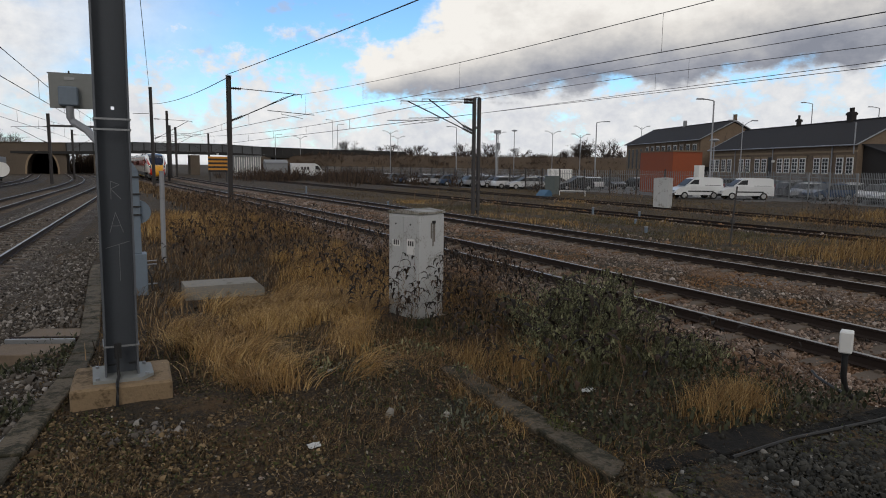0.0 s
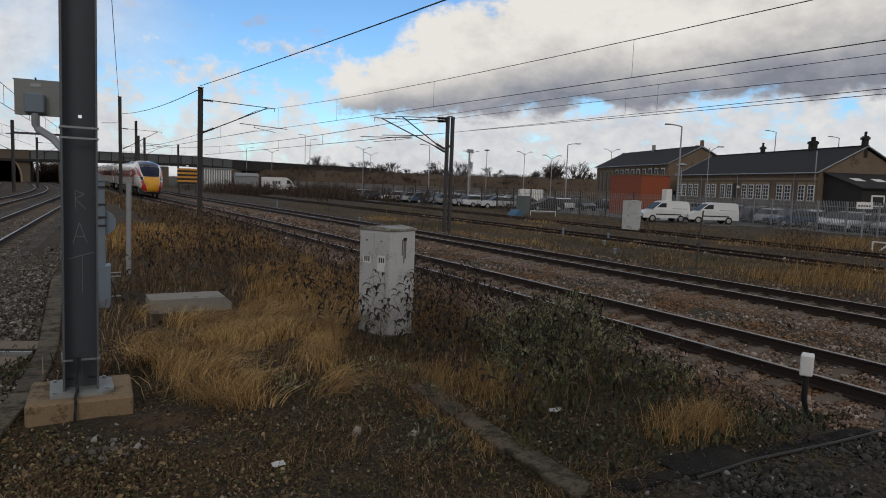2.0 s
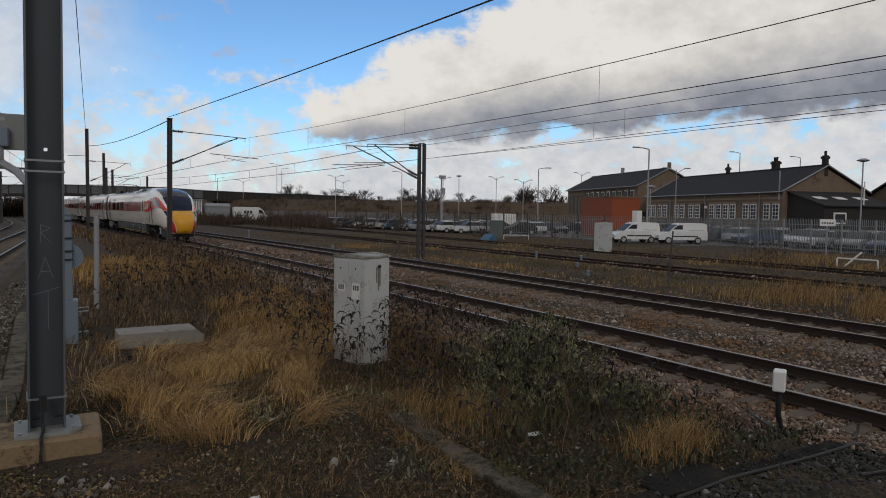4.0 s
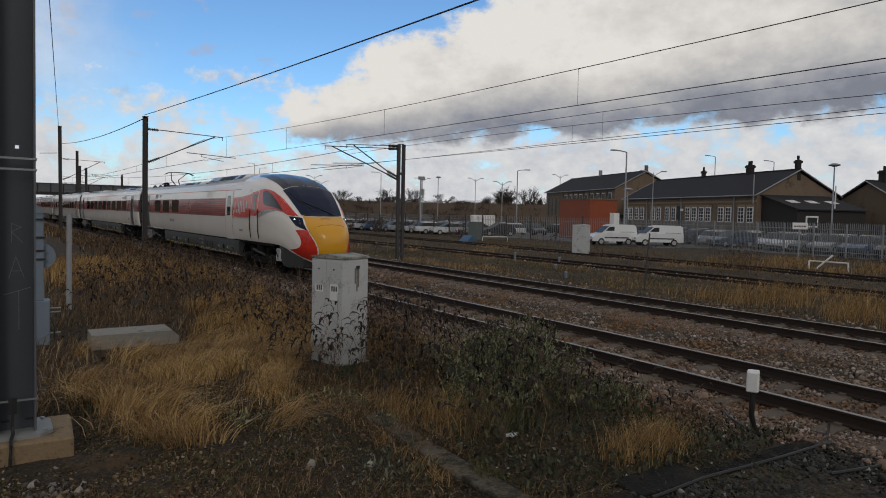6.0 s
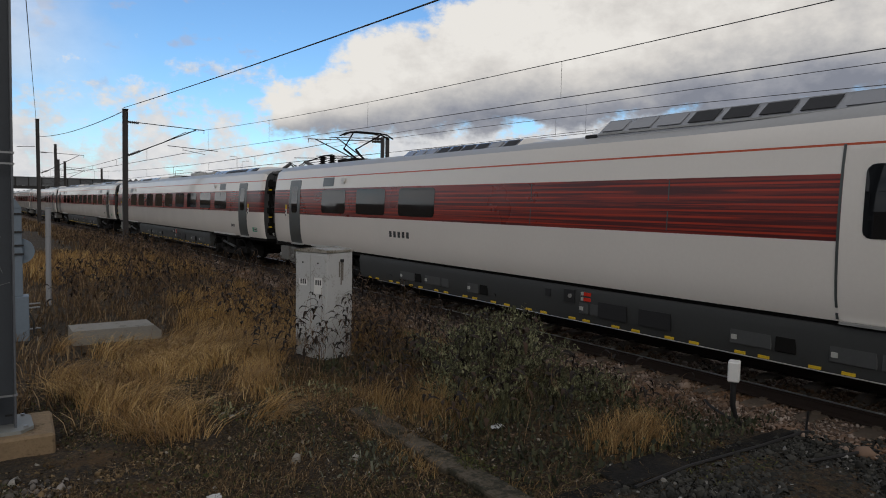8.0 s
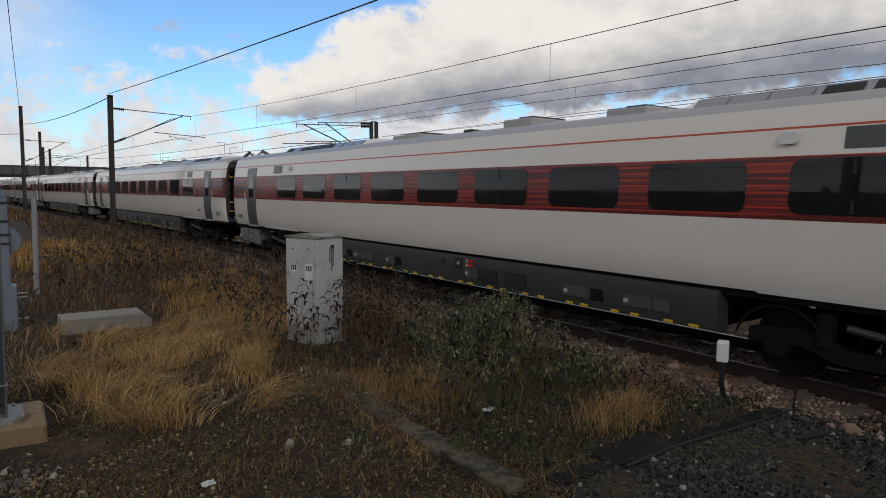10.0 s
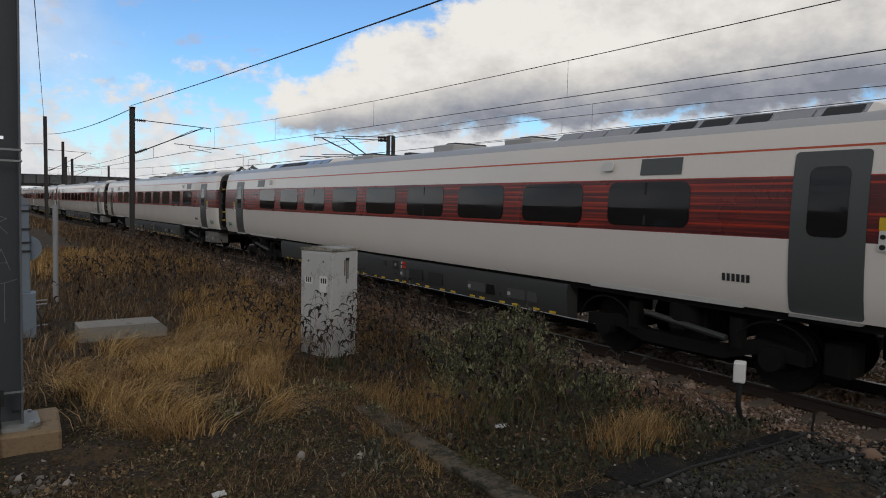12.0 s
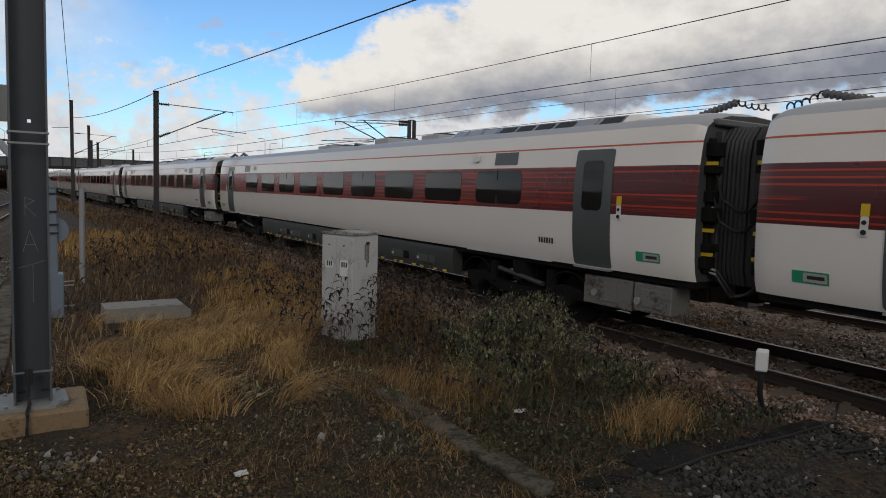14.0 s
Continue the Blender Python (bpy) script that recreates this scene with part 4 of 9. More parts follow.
def bush(name, x, y, r, h, seed, label):
    """A twiggy bush: limbs from one stool, narrow leaves along them, dark seed heads at the tips."""
    rnd = random.Random(seed)
    t = thing(name, label, "bush", pose(x, y, top_z(x, y) - 0.03))
    lines, heads, leaf_p = [], [], []
    for k in range(54):
        a = rnd.uniform(0, 2 * math.pi)
        out = r * math.sqrt(rnd.random())
        top = h * (1.05 - 0.45 * (out / r) ** 2) * rnd.uniform(0.35, 1.0)
        pts = []
        for i in range(7):
            u = i / 6
            pts.append(Vector((math.cos(a) * out * u ** 0.8 + rnd.uniform(-1, 1) * 0.02, math.sin(a) * out * u ** 0.8 + rnd.uniform(-1, 1) * 0.02, top * u)))
        lines.append((pts, 0.009))
        for m in range(16):
            u = rnd.uniform(0.12, 0.97)
            i = min(5, int(u * 6))
            p = pts[i].lerp(pts[i + 1], u * 6 - i)
            b = rnd.uniform(0, 2 * math.pi)
            ln = 0.22 * rnd.uniform(0.4, 1.1)
            q = p + Vector((math.cos(b) * ln, math.sin(b) * ln, ln * rnd.uniform(0.1, 0.9)))
            lines.append(([p, q], 0.003))
            for w in range(16):
                s = p.lerp(q, rnd.uniform(0.1, 1.05))
                leaf_p.append((s.x + rnd.gauss(0, 0.022), s.y + rnd.gauss(0, 0.022), s.z + rnd.gauss(0, 0.02)))
        if rnd.random() < (0.55 if h > 0.4 else 0.15):
            heads += [(pts[-1].lerp(pts[4], 0.5 * rnd.random()), rnd.uniform(0, 6.28)) for _ in range(2)]
    v, f = ribbon_faces(lines)
    o = stuff("branchwork", v, f, M["twig"], "bare brown limbs")
    o.parent = t
    lp = np.array(leaf_p)
    o2 = flakes("foliage", lp[:, :2], 0.028, M["leaf_sage"], "narrow grey-green leaves", 0, 0.9, lp[:, 2], wide=0.14)
    o2.parent = t
    v, f = curl_faces(heads, 0.18, rnd)
    o3 = stuff("dry_bloom", v, f, M["seed_dark"], "black curled seed heads")
    o3.parent = t
    for q in (o, o2, o3):
        del q["category"]
    return t


bush("bush", 4.75, 6.3, 1.05, 1.12, 3, "upright grey-green bush with black curled seed heads beside the ballast")
bush("bush", 5.3, 6.9, 0.7, 0.95, 12, "thin grey-green bush with black curled seed heads")
blades("green_grass", np.concatenate([RNG.normal((4.5, 6.0), (0.4, 0.35), (1500, 2)), RNG.normal((3.9, 5.5), (0.28, 0.3), (800, 2))]), 0.36, M["grass_green"], "olive green grass at the foot of a bush", 0.004, 0.7, 3, 0.8)
bush("bush", 4.2, 5.75, 0.6, 0.5, 5, "low grey-green bush beside a concrete trough")
bush("bush", 5.5, 5.5, 0.6, 0.34, 8, "low spreading dark bush on ballast")


# ---------------------------------------------------------------- near things
def near_pole():
    """Electrification mast: H section on a base plate and a concrete block."""
    b = tagged(part("foundation_block", box(-0.58, 0.24, 6.28, 7.0, 0.0, 0.36, 0.02), M["concrete_warm"]), "sandy concrete foundation block under a steel mast", "foundation")
    p = thing("electrification_mast", "dark grey steel H-section mast bolted to a concrete block", "mast", pose(-0.175, 6.62, 0.36, 0, 0.45, 3))
    w, d = 0.140, 0.14
    for s in (-1, 1):
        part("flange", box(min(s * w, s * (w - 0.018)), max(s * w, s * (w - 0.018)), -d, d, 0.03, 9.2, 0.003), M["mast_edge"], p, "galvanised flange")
    bm = bmesh.new()
    hole = 2.42
    add_box(bm, -w + 0.018, w - 0.018, -0.008, 0.008, 0.03, hole - 0.014)
    add_box(bm, -w + 0.018, w - 0.018, -0.008, 0.008, hole + 0.014, 9.2)
    add_box(bm, -w + 0.018, -0.002, -0.008, 0.008, hole - 0.014, hole + 0.014)
    add_box(bm, 0.026, w - 0.018, -0.008, 0.008, hole - 0.014, hole + 0.014)
    # recessed web: its shade between the flanges is put into a darker steel colour
    part("web", bm, M["web_steel_shaded"], p)
    part("base_plate", prism([(-0.24, -0.22), (0.16, -0.25), (0.26, -0.14), (0.26, 0.2), (0.18, 0.27), (-0.24, 0.27)], 0.0, 0.03, "z"), M["sign_back"], p)
    for (x, y) in ((-0.2, -0.19), (0.2, -0.17), (-0.2, 0.2), (0.2, 0.2)):
        part("bolt", tube([(x, y, 0.03), (x, y, 0.05)], 0.018, 6), M["galv"], p)
    for z in (2.22, 2.31, 0.30):
        bm = bmesh.new()
        add_box(bm, -w - 0.008, w + 0.008, -d - 0.01, -d - 0.004, z, z + 0.016)
        for s in (-1, 1):
            add_box(bm, min(s * w, s * (w + 0.007)), max(s * w, s * (w + 0.007)), -d - 0.01, d + 0.01, z, z + 0.016)
        part("strap", bm, M["galv"], p)
    part("earth_cable", tube([(-0.03, -d - 0.02, 0.33), (-0.035, -d - 0.03, 0.1), (-0.03, -0.2, 0.05), (-0.05, -0.3, 0.016), (-0.05, -0.365, 0.0), (-0.055, -0.38, -0.1), (-0.06, -0.385, -0.25), (-0.07, -0.38, -0.36)], 0.014, 6), M["black"], p)
    part("earth_clamp", box(-0.06, 0.0, -d - 0.03, -d - 0.01, 0.2, 0.34, 0.004), M["black"], p)
    for x in (-0.08, 0.09):
        part("fixing", box(x - 0.03, x + 0.03, -0.02, -0.008, 0.1, 0.115), M["black"], p)
    # scratched letters
    zs = {"R": 1.62, "A": 1.32, "T": 0.98}
    strokes = {
        "R": [((-0.03, 0), (-0.03, 0.16)), ((-0.03, 0.16), (0.04, 0.13)), ((0.04, 0.13), (-0.03, 0.09)), ((-0.03, 0.09), (0.05, 0.0))],
        "A": [((-0.05, 0), (0.0, 0.18)), ((0.0, 0.18), (0.06, 0.0)), ((-0.03, 0.06), (0.04, 0.06))],
        "T": [((-0.09, 0.2), (0.11, 0.26)), ((0.02, 0.23), (0.02, -0.1))],
    }
    for ch, z in zs.items():
        for a, c in strokes[ch]:
            part("scratch", tube([(a[0], -0.0085, z + a[1]), (c[0], -0.0085, z + c[1])], 0.0022, 4), M["scratch"], p)
    # signal sign seen from behind, on a bent tube
    s = thing("line_side_sign", "grey back of a square sign on a bent tube", "sign", pose(-0.52, 7.24, 2.96, 0, 0, -4))
    part("plate", box(-0.16, 0.26, -0.012, 0.012, -0.155, 0.165, 0.003), M["sign_back"], s)
    part("frame", box(-0.17, 0.27, 0.0, 0.02, 0.16, 0.172), M["mast_edge"], s)
    part("junction_box", box(-0.075, 0.085, -0.10, -0.012, -0.135, 0.04, 0.01), M["signal_grey"], s)
    part("label_plate", box(-0.03, 0.055, -0.018, -0.012, 0.105, 0.135), M["galv"], s)
    part("stud", tube([(0.01, 0, 0.165), (0.01, 0, 0.19)], 0.008, 6), M["black"], s)
    part("tube", tube([(0.01, -0.05, -0.12), (0.01, -0.05, -0.24), (0.03, -0.05, -0.28), (0.16, -0.2, -0.36), (0.3, -0.46, -0.5)], 0.035, 10), M["tube_grey"], s)
    return b


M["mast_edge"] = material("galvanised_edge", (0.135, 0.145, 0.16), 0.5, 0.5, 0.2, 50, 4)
M["scratch"] = material("bare_scratch", (0.30, 0.31, 0.32), 0.6, 0.3, 0.1, 50, 4)
M["sign_back"] = material("sign_back_grey", (0.24, 0.25, 0.24), 0.6, 0.1, 0.2, 20, 3)
M["signal_grey"] = material("signal_grey_paint", (0.17, 0.215, 0.265), 0.5, 0.1, 0.2, 30, 4)
M["tube_grey"] = material("pale_grey_tube", (0.33, 0.34, 0.36), 0.5, 0.2, 0.15, 30, 4)
M["cab_lid"] = material("mossy_lid_paint", (0.36, 0.345, 0.31), 0.7, 0, 0.4, 40, 3, dirt=(0.10, 0.085, 0.05), dirt_amount=0.5)
M["rust_stain"] = material("rust_stain", (0.17, 0.15, 0.13), 0.8, 0, 0.4, 40, 6)
M["trough"] = material("mossy_concrete_trough", (0.135, 0.108, 0.075), 0.95, 0, 0.95, 30, 6, 0.02, dirt=(0.026, 0.024, 0.012), dirt_amount=0.5, random_tone=0.35)
M["trough_dark"] = material("dark_slab", (0.016, 0.0155, 0.015), 0.98, 0, 0.9, 30, 5, 0.02, dirt=(0.04, 0.033, 0.023), dirt_amount=0.3, random_tone=0.25)
M["trough_dark"].node_tree.nodes["Principled BSDF"].inputs["Specular IOR Level"].default_value = 0.15
near_pole()


def relay_cabinet(m, w, d, h, label, detail=True):
    """Lineside cabinet with a pitched lid and two doors on its front (-x) face."""
    c = thing("equipment_cabinet", label, "cabinet", m)
    part("body", box(0, w, 0, d, 0, h - 0.06, 0.008), M["white_cab"], c)
    prof = [(-0.012, h - 0.052), (-0.012, h - 0.022), (d / 2, h + 0.012), (d + 0.012, h - 0.022), (d + 0.012, h - 0.052)]
    part("lid", prism(prof, -0.012, w + 0.012, "x"), M["cab_lid"] if detail else M["white_cab"], c, "low pitched grimy lid")
    for k in range(2):
        a = 0.015 + k * (d - 0.03) / 2
        dr = part("door", box(-0.012, 0.0, a + 0.004, a + (d - 0.03) / 2 - 0.004, 0.06, h - 0.09, 0.003), M["white_cab"], c)
        if detail:
            y = a + (d - 0.03) / 4
            part("lock", tube([(-0.012, y, h - 0.2), (-0.02, y, h - 0.2)], 0.012, 8), M["black"], dr)
            part("lock", tube([(-0.012, y, 0.25), (-0.02, y, 0.25)], 0.012, 8), M["black"], dr)
            part("notice", box(-0.0145, -0.0122, y - 0.08, y + 0.07, h - 0.52 - 0.10 * (1 - k), h - 0.40 - 0.03 * k), M["white_paint"], dr)
            for i in range(3):
                part("notice_mark", box(-0.0155, -0.0146, y - 0.06 + i * 0.04, y - 0.035 + i * 0.04, h - 0.50, h - 0.43), M["dark_print"], dr)
    if detail:
        part("hasp", box(w * 0.5, w * 0.62, -0.02, -0.001, h - 0.19, h - 0.15, 0.004), M["black"], c)
        for i, (x, z0, z1) in enumerate(((0.52, 0.62, 0.35), (0.58, 0.5, 0.24), (0.45, 0.4, 0.2))):
            part("stain", box(w * x, w * (x + 0.05), -0.0025, -0.0008, h - 0.2 - z0 * 0.5, h - 0.18), M["rust_stain"], c)
        part("plinth", box(-0.03, w + 0.03, -0.03, d + 0.03, -0.2, 0.02, 0.01), M["concrete"], c)
    return c


M["dark_print"] = material("dark_grey_print", (0.03, 0.032, 0.035), 0.5, 0, 0.1, 30, 2)
relay_cabinet(pose(3.545, 8.39, 0.14, 0, 0, 24), 0.52, 0.60, 1.55, "tall white weathered lineside cabinet standing among dead weeds")
relay_cabinet(pose(31.0, 32.5, -0.25, 0, 0, 28), 0.85, 0.95, 1.98, "white lineside cabinet beside a disused siding", False)


M["slab"] = material("weathered_slab_concrete", (0.27, 0.255, 0.225), 0.9, 0, 0.5, 50, 5, 0.005, dirt=(0.12, 0.11, 0.085), dirt_amount=0.25)


def concrete_slab():
    s = thing("concrete_cover", "flat pale concrete cover slab lying in dry grass", "slab", pose(0.66, 10.95, 0.12, 0, 0, 2))
    prof = [(0.0, -0.15), (1.22, -0.15), (1.22, 0.17), (1.12, 0.26), (0.0, 0.26)]
    part("slab", prism(prof, 0.0, 0.62, "y"), M["slab"], s)


concrete_slab()


def relay_post():
    """Blue-grey cased post with a box at its foot and a round cover on its side."""
    p = thing("signal_post", "blue-grey cased signal post with a box at its foot", "signal post", pose(-0.06, 11.75, 0.05))
    part("base_slab", box(-0.25, 0.75, -0.2, 0.35, 0.0, 0.05, 0.01), M["concrete"], p)
    part("foot_box", box(-0.17, 0.2, -0.14, 0.2, 0.05, 0.80, 0.012), M["signal_grey"], p)
    part("case", box(-0.13, 0.13, -0.1, 0.14, 0.80, 2.12, 0.01), M["signal_grey"], p)
    part("hood", prism([(-0.16, 2.12), (0.13, 2.12), (0.06, 2.24), (-0.08, 2.36), (-0.16, 2.36)], -0.12, 0.16), M["signal_grey"], p)
    part("round_cover", tube([(0.10, -0.02, 1.47), (0.10, 0.04, 1.47)], 0.19, 20), M["signal_grey"], p)
    for z in (1.42, 1.55, 1.75, 2.02):
        part("bracket", box(-0.02, 0.15, -0.125, -0.1, z, z + 0.025), M["black"], p)
    part("catch", box(-0.1, 0.0, -0.17, -0.14, 0.65, 0.76, 0.005), M["signal_grey"], p)
    for z in (0.3, 0.62, 0.68):
        part("hinge", tube([(0.2, -0.1, z), (0.34, -0.06, z)], 0.012, 6), M["galv"], p)
    part("cable", tube([(0.2, -0.1, 0.55), (0.26, -0.13, 0.4), (0.25, -0.14, 0.2), (0.2, -0.16, 0.05)], 0.015, 6), M["black"], p)
    w = thing("marker_post", "slim pale grey round post in dry grass", "post", pose(0.52, 15.45, 0.0, 1.2, 0.6, 0))
    part("shaft", tube([(0, 0, 0), (0, 0, 2.12)], 0.05, 12), M["tube_grey"], w)
    part("joint", tube([(0, 0, 1.55), (0, 0, 1.57)], 0.053, 12), M["galv"], w)
    part("cap", tube([(0, 0, 2.12), (0, 0, 2.14)], 0.056, 12), M["galv"], w)


relay_post()


def rail_box():
    """Small white box on a black hose pipe beside the rail."""
    b = thing("track_circuit_box", "small white plastic box on a bent black pipe", "trackside box", pose(6.53, 4.24, 0.0, 0, 0, 30))
    part("box", box(-0.085, 0.085, -0.06, 0.06, 0.46, 0.68, 0.012), M["white_paint"], b)
    part("pipe", tube([(0.0, 0, 0.46), (0.0, 0, 0.34), (0.01, 0, 0.2), (0.05, -0.02, 0.08), (0.12, -0.05, -0.01), (0.22, -0.09, -0.07), (0.34, -0.12, -0.1)], 0.03, 10), M["black"], b)
    part("clip", box(-0.05, 0.05, -0.045, 0.045, 0.44, 0.47), M["black"], b)
    part("cable", tube([(0.25, -0.05, -0.06), (0.5, 0.1, -0.08), (0.9, 0.3, -0.1), (1.3, 0.4, -0.14)], 0.016, 6), M["black"], b)


rail_box()


def along(pts, n=6):
    """A polyline with n steps in each stretch."""
    out = [tuple(pts[0])]
    for a, b in zip(pts, pts[1:]):
        out += [(a[0] + (b[0] - a[0]) * i / n, a[1] + (b[1] - a[1]) * i / n) for i in range(1, n + 1)]
    return out


def troughs():
    """Concrete cable troughs with lids, laid end to end."""
    t = thing("cable_trough", "mossy concrete cable trough sunk in earth beside weeds", "cable trough")
    y = 2.42
    k = 0
    while y < 7.2:
        z = top_z(2.9, y) + 0.085 - 0.07 * sstep(4.8, 6.4, y) + 0.008 * math.sin(k * 2.3)
        x = 2.92 - 0.006 * k + 0.012 * math.sin(k * 1.7)
        part("lid", box(-0.115, 0.115, 0, 0.885, -0.045, 0, 0.012, pose(x, y, z, 0.3 * math.sin(k * 5), 0.8 * math.sin(k * 3.1), 0.6 * math.sin(k * 2.2))), M["trough"], t)
        part("channel", box(x - 0.10, x + 0.10, y, y + 0.89, z - 0.2, z - 0.047, 0.004), M["trough"], t)
        y += 0.9
        k += 1
    t2 = thing("cable_trough", "dark stone-dusted trough lids laid across beside ballast", "cable trough")
    x = 3.06
    k = 0
    while x < 5.6:
        z = top_z(x, 3.5) + 0.035 - 0.02 * sstep(5.4, 6.6, x) + 0.006 * math.sin(k * 2.1)
        deep = 0.34 if k == 1 else 0.15
        part("lid", box(0, 0.79, -deep / 2, deep / 2, -0.16, 0, 0.008, pose(x, 3.36 + deep / 2 + 0.01 * math.sin(k * 3), z, 0.4 * math.sin(k * 4.0), 0.3 * math.cos(k * 2.0), 0.5 * math.sin(k * 5))), M["trough_dark"], t2)
        x += 0.8
        k += 1
    t3 = thing("cable_trough", "worn concrete cable trough beside a mast foundation", "cable trough")
    way = trough_x
    y = 3.6
    k = 0
    while y < 14.5:
        x, x2 = way(y), way(y + 0.89)
        z = max(top_z(x, y), 0.02) + 0.055
        a = -math.degrees(math.atan2(x2 - x, 0.89))
        part("lid", box(-0.108, 0.108, 0, 0.88, -0.05, 0, 0.01, pose(x, y, z, 0.3 * math.sin(k * 4.1), 0.5 * math.sin(k * 2.7), a)), M["trough"], t3)
        part("channel", box(-0.092, 0.092, 0, 0.89, -0.2, -0.052, 0.004, pose(x, y, z, 0, 0, a)), M["trough"], t3)
        y += 0.9
        k += 1
    part("conduit", tube([(-1.5, 4.9, 0.14), (-1.02, 5.85, 0.16), (-0.87, 6.25, 0.17)], 0.013, 6), M["tube_grey"], t3)
    # timber crossing boards with a pair of thin steel rails between them
    w = thing("walkway_board", "weathered timber crossing board with a steel edge", "board", pose(-1.06, 8.9, 0.14, 0, 0, -20))
    part("plank", box(-0.38, 0.38, -0.56, -0.1, -0.1, 0.06, 0.01), M["timber"], w)
    part("plank", box(-0.38, 0.38, 0.12, 0.6, -0.1, 0.07, 0.01), M["timber"], w)
    part("edge", box(-0.40, 0.38, -0.05, -0.01, -0.1, 0.10, 0.004), M["galv"], w)
    part("edge", box(-0.40, 0.38, 0.05, 0.09, -0.1, 0.10, 0.004), M["rail_side"], w)
    # slack black cables on the ballast
    for pts in ([(7.6, 4.0, 0), (7.0, 3.62, 0), (6.4, 3.34, 0), (5.6, 3.33, 0), (4.6, 3.36, 0), (3.9, 3.30, 0)], [(8.2, 4.3, -0.12), (7.4, 3.9, -0.05), (7.0, 3.7, -0.02), (6.6, 3.72, 0.0)], [(7.9, 3.2, -0.1), (7.3, 2.9, -0.1), (6.4, 2.75, -0.12), (5.6, 2.9, -0.12)]):
        tagged(part("cable", tube([(x, y, top_z(x, y) + 0.035) for x, y in along([p[:2] for p in pts])], 0.014, 6), M["black"]), "slack black cable lying on dark ballast", "cable")
    # rubbish
    for (x, y, s) in ((3.1, 5.2, 0.10), (3.85, 4.95, 0.09), (1.15, 4.75, 0.07)):
        bm = bmesh.new()
        g = [[bm.verts.new((x + (i - 2) * s * 0.35, y + (j - 2) * s * 0.25, top_z(x, y) + 0.03 + s * 0.35 * noise.noise(Vector((x * 9 + i * 0.9, y * 9 + j * 0.9, 0))))) for i in range(5)] for j in range(5)]
        for j in range(4):
            for i in range(4):
                bm.faces.new((g[j][i], g[j][i + 1], g[j + 1][i + 1], g[j + 1][i]))
        ret = bmesh.ops.extrude_face_region(bm, geom=bm.faces[:])
        for v in ret["geom"]:
            if isinstance(v, bmesh.types.BMVert):
                v.co.z -= 0.004
        tagged(part("litter_scrap", bm, M["white_cab"]), "crumpled pale scrap of litter on the earth", "litter")


M["timber"] = material("weathered_timber", (0.16, 0.12, 0.085), 0.9, 0, 0.5, 30, 3, 0.005, random_tone=0.15)
troughs()


# ---------------------------------------------------------------- overhead line
M["wire"] = material("dark_copper_wire", (0.035, 0.033, 0.033), 0.6, 0.5, 0.1, 30, 2)
M["insulator"] = material("brown_insulator", (0.03, 0.018, 0.014), 0.35, 0, 0.1, 30, 2)


def h_mast(m, h, w, label, mat="mast_dark", twin=False, name="electrification_mast"):
    p = thing(name, label, "mast", m)
    if twin:
        for s in (-1, 1):
            part("column", box(s * 0.145 - 0.07, s * 0.145 + 0.07, -w / 2, w / 2, 0, h, 0.006), M[mat], p)
        n = int(h / 1.5)
        for i in range(n):
            z = 0.3 + i * (h - 0.5) / n
            part("batten", box(-0.13, 0.13, -w / 2 - 0.008, -w / 2 + 0.004, z, z + 0.14), M[mat], p)
    else:
        for s in (-1, 1):
            part("flange", box(min(s * w / 2, s * (w / 2 - 0.02)), max(s * w / 2, s * (w / 2 - 0.02)), -w / 2, w / 2, 0, h), M[mat], p)
        part("web", box(-w / 2 + 0.02, w / 2 - 0.02, -0.01, 0.01, 0, h), M[mat], p)
    part("cap", box(-w / 2 - 0.02, w / 2 + 0.02, -w / 2, w / 2, h, h + 0.03), M[mat], p)
    part("foot", box(-0.35, 0.35, -0.35, 0.35, -0.5, 0.05, 0.02), M["concrete"], p)
    return p


def arm(p, a, b, r=0.028, mat="wire", name="arm"):
    return part(name, tube([a, b], r, 6), M[mat], p)


def insulator(p, a, b, r=0.08):
    part("insulator", ribbed(a, b, r, r * 0.5, 6), M["insulator"], p)


def cantilever(p, s, reach, z_top, z_low, x0=0.13):
    """Top tie, raking tube, registration arm; s is the side it reaches to."""
    arm(p, (s * (x0 + 0.45), 0, z_top), (s * (reach + 0.4), 0, z_top - 0.12), 0.022, name="top_tie")
    insulator(p, (s * x0, 0, z_top), (s * (x0 + 0.5), 0, z_top - 0.02))
    arm(p, (s * (x0 + 0.5), 0, z_low + 0.22), (s * reach, 0, z_top - 0.12), 0.03, name="raking_tube")
    insulator(p, (s * x0, 0, z_low), (s * (x0 + 0.55), 0, z_low + 0.25))
    zr = z_low + 0.62
    arm(p, (s * (reach * 0.58), 0, zr), (s * (reach + 1.1), 0, zr - 0.12), 0.02, name="registration_arm")
    arm(p, (s * (reach * 0.8), 0, zr - 0.03), (s * (reach * 0.8), 0, zr - 0.2), 0.012, name="steady_drop")
    arm(p, (s * (reach * 0.8), 0, zr - 0.16), (s * (reach + 0.45), 0, zr - 0.34), 0.014, name="steady_arm")
    arm(p, (s * (reach + 0.38), 0, z_top - 0.1), (s * (reach + 0.38), 0, z_top - 0.3), 0.014, name="drop_bracket")


def over(line, dx=0.0):
    return lambda y: line(y) + dx


def sag(y, a, b, za, zb, drop):
    u = (y - a) / (b - a)
    return za + (zb - za) * u - 4 * drop * u * (1 - u)


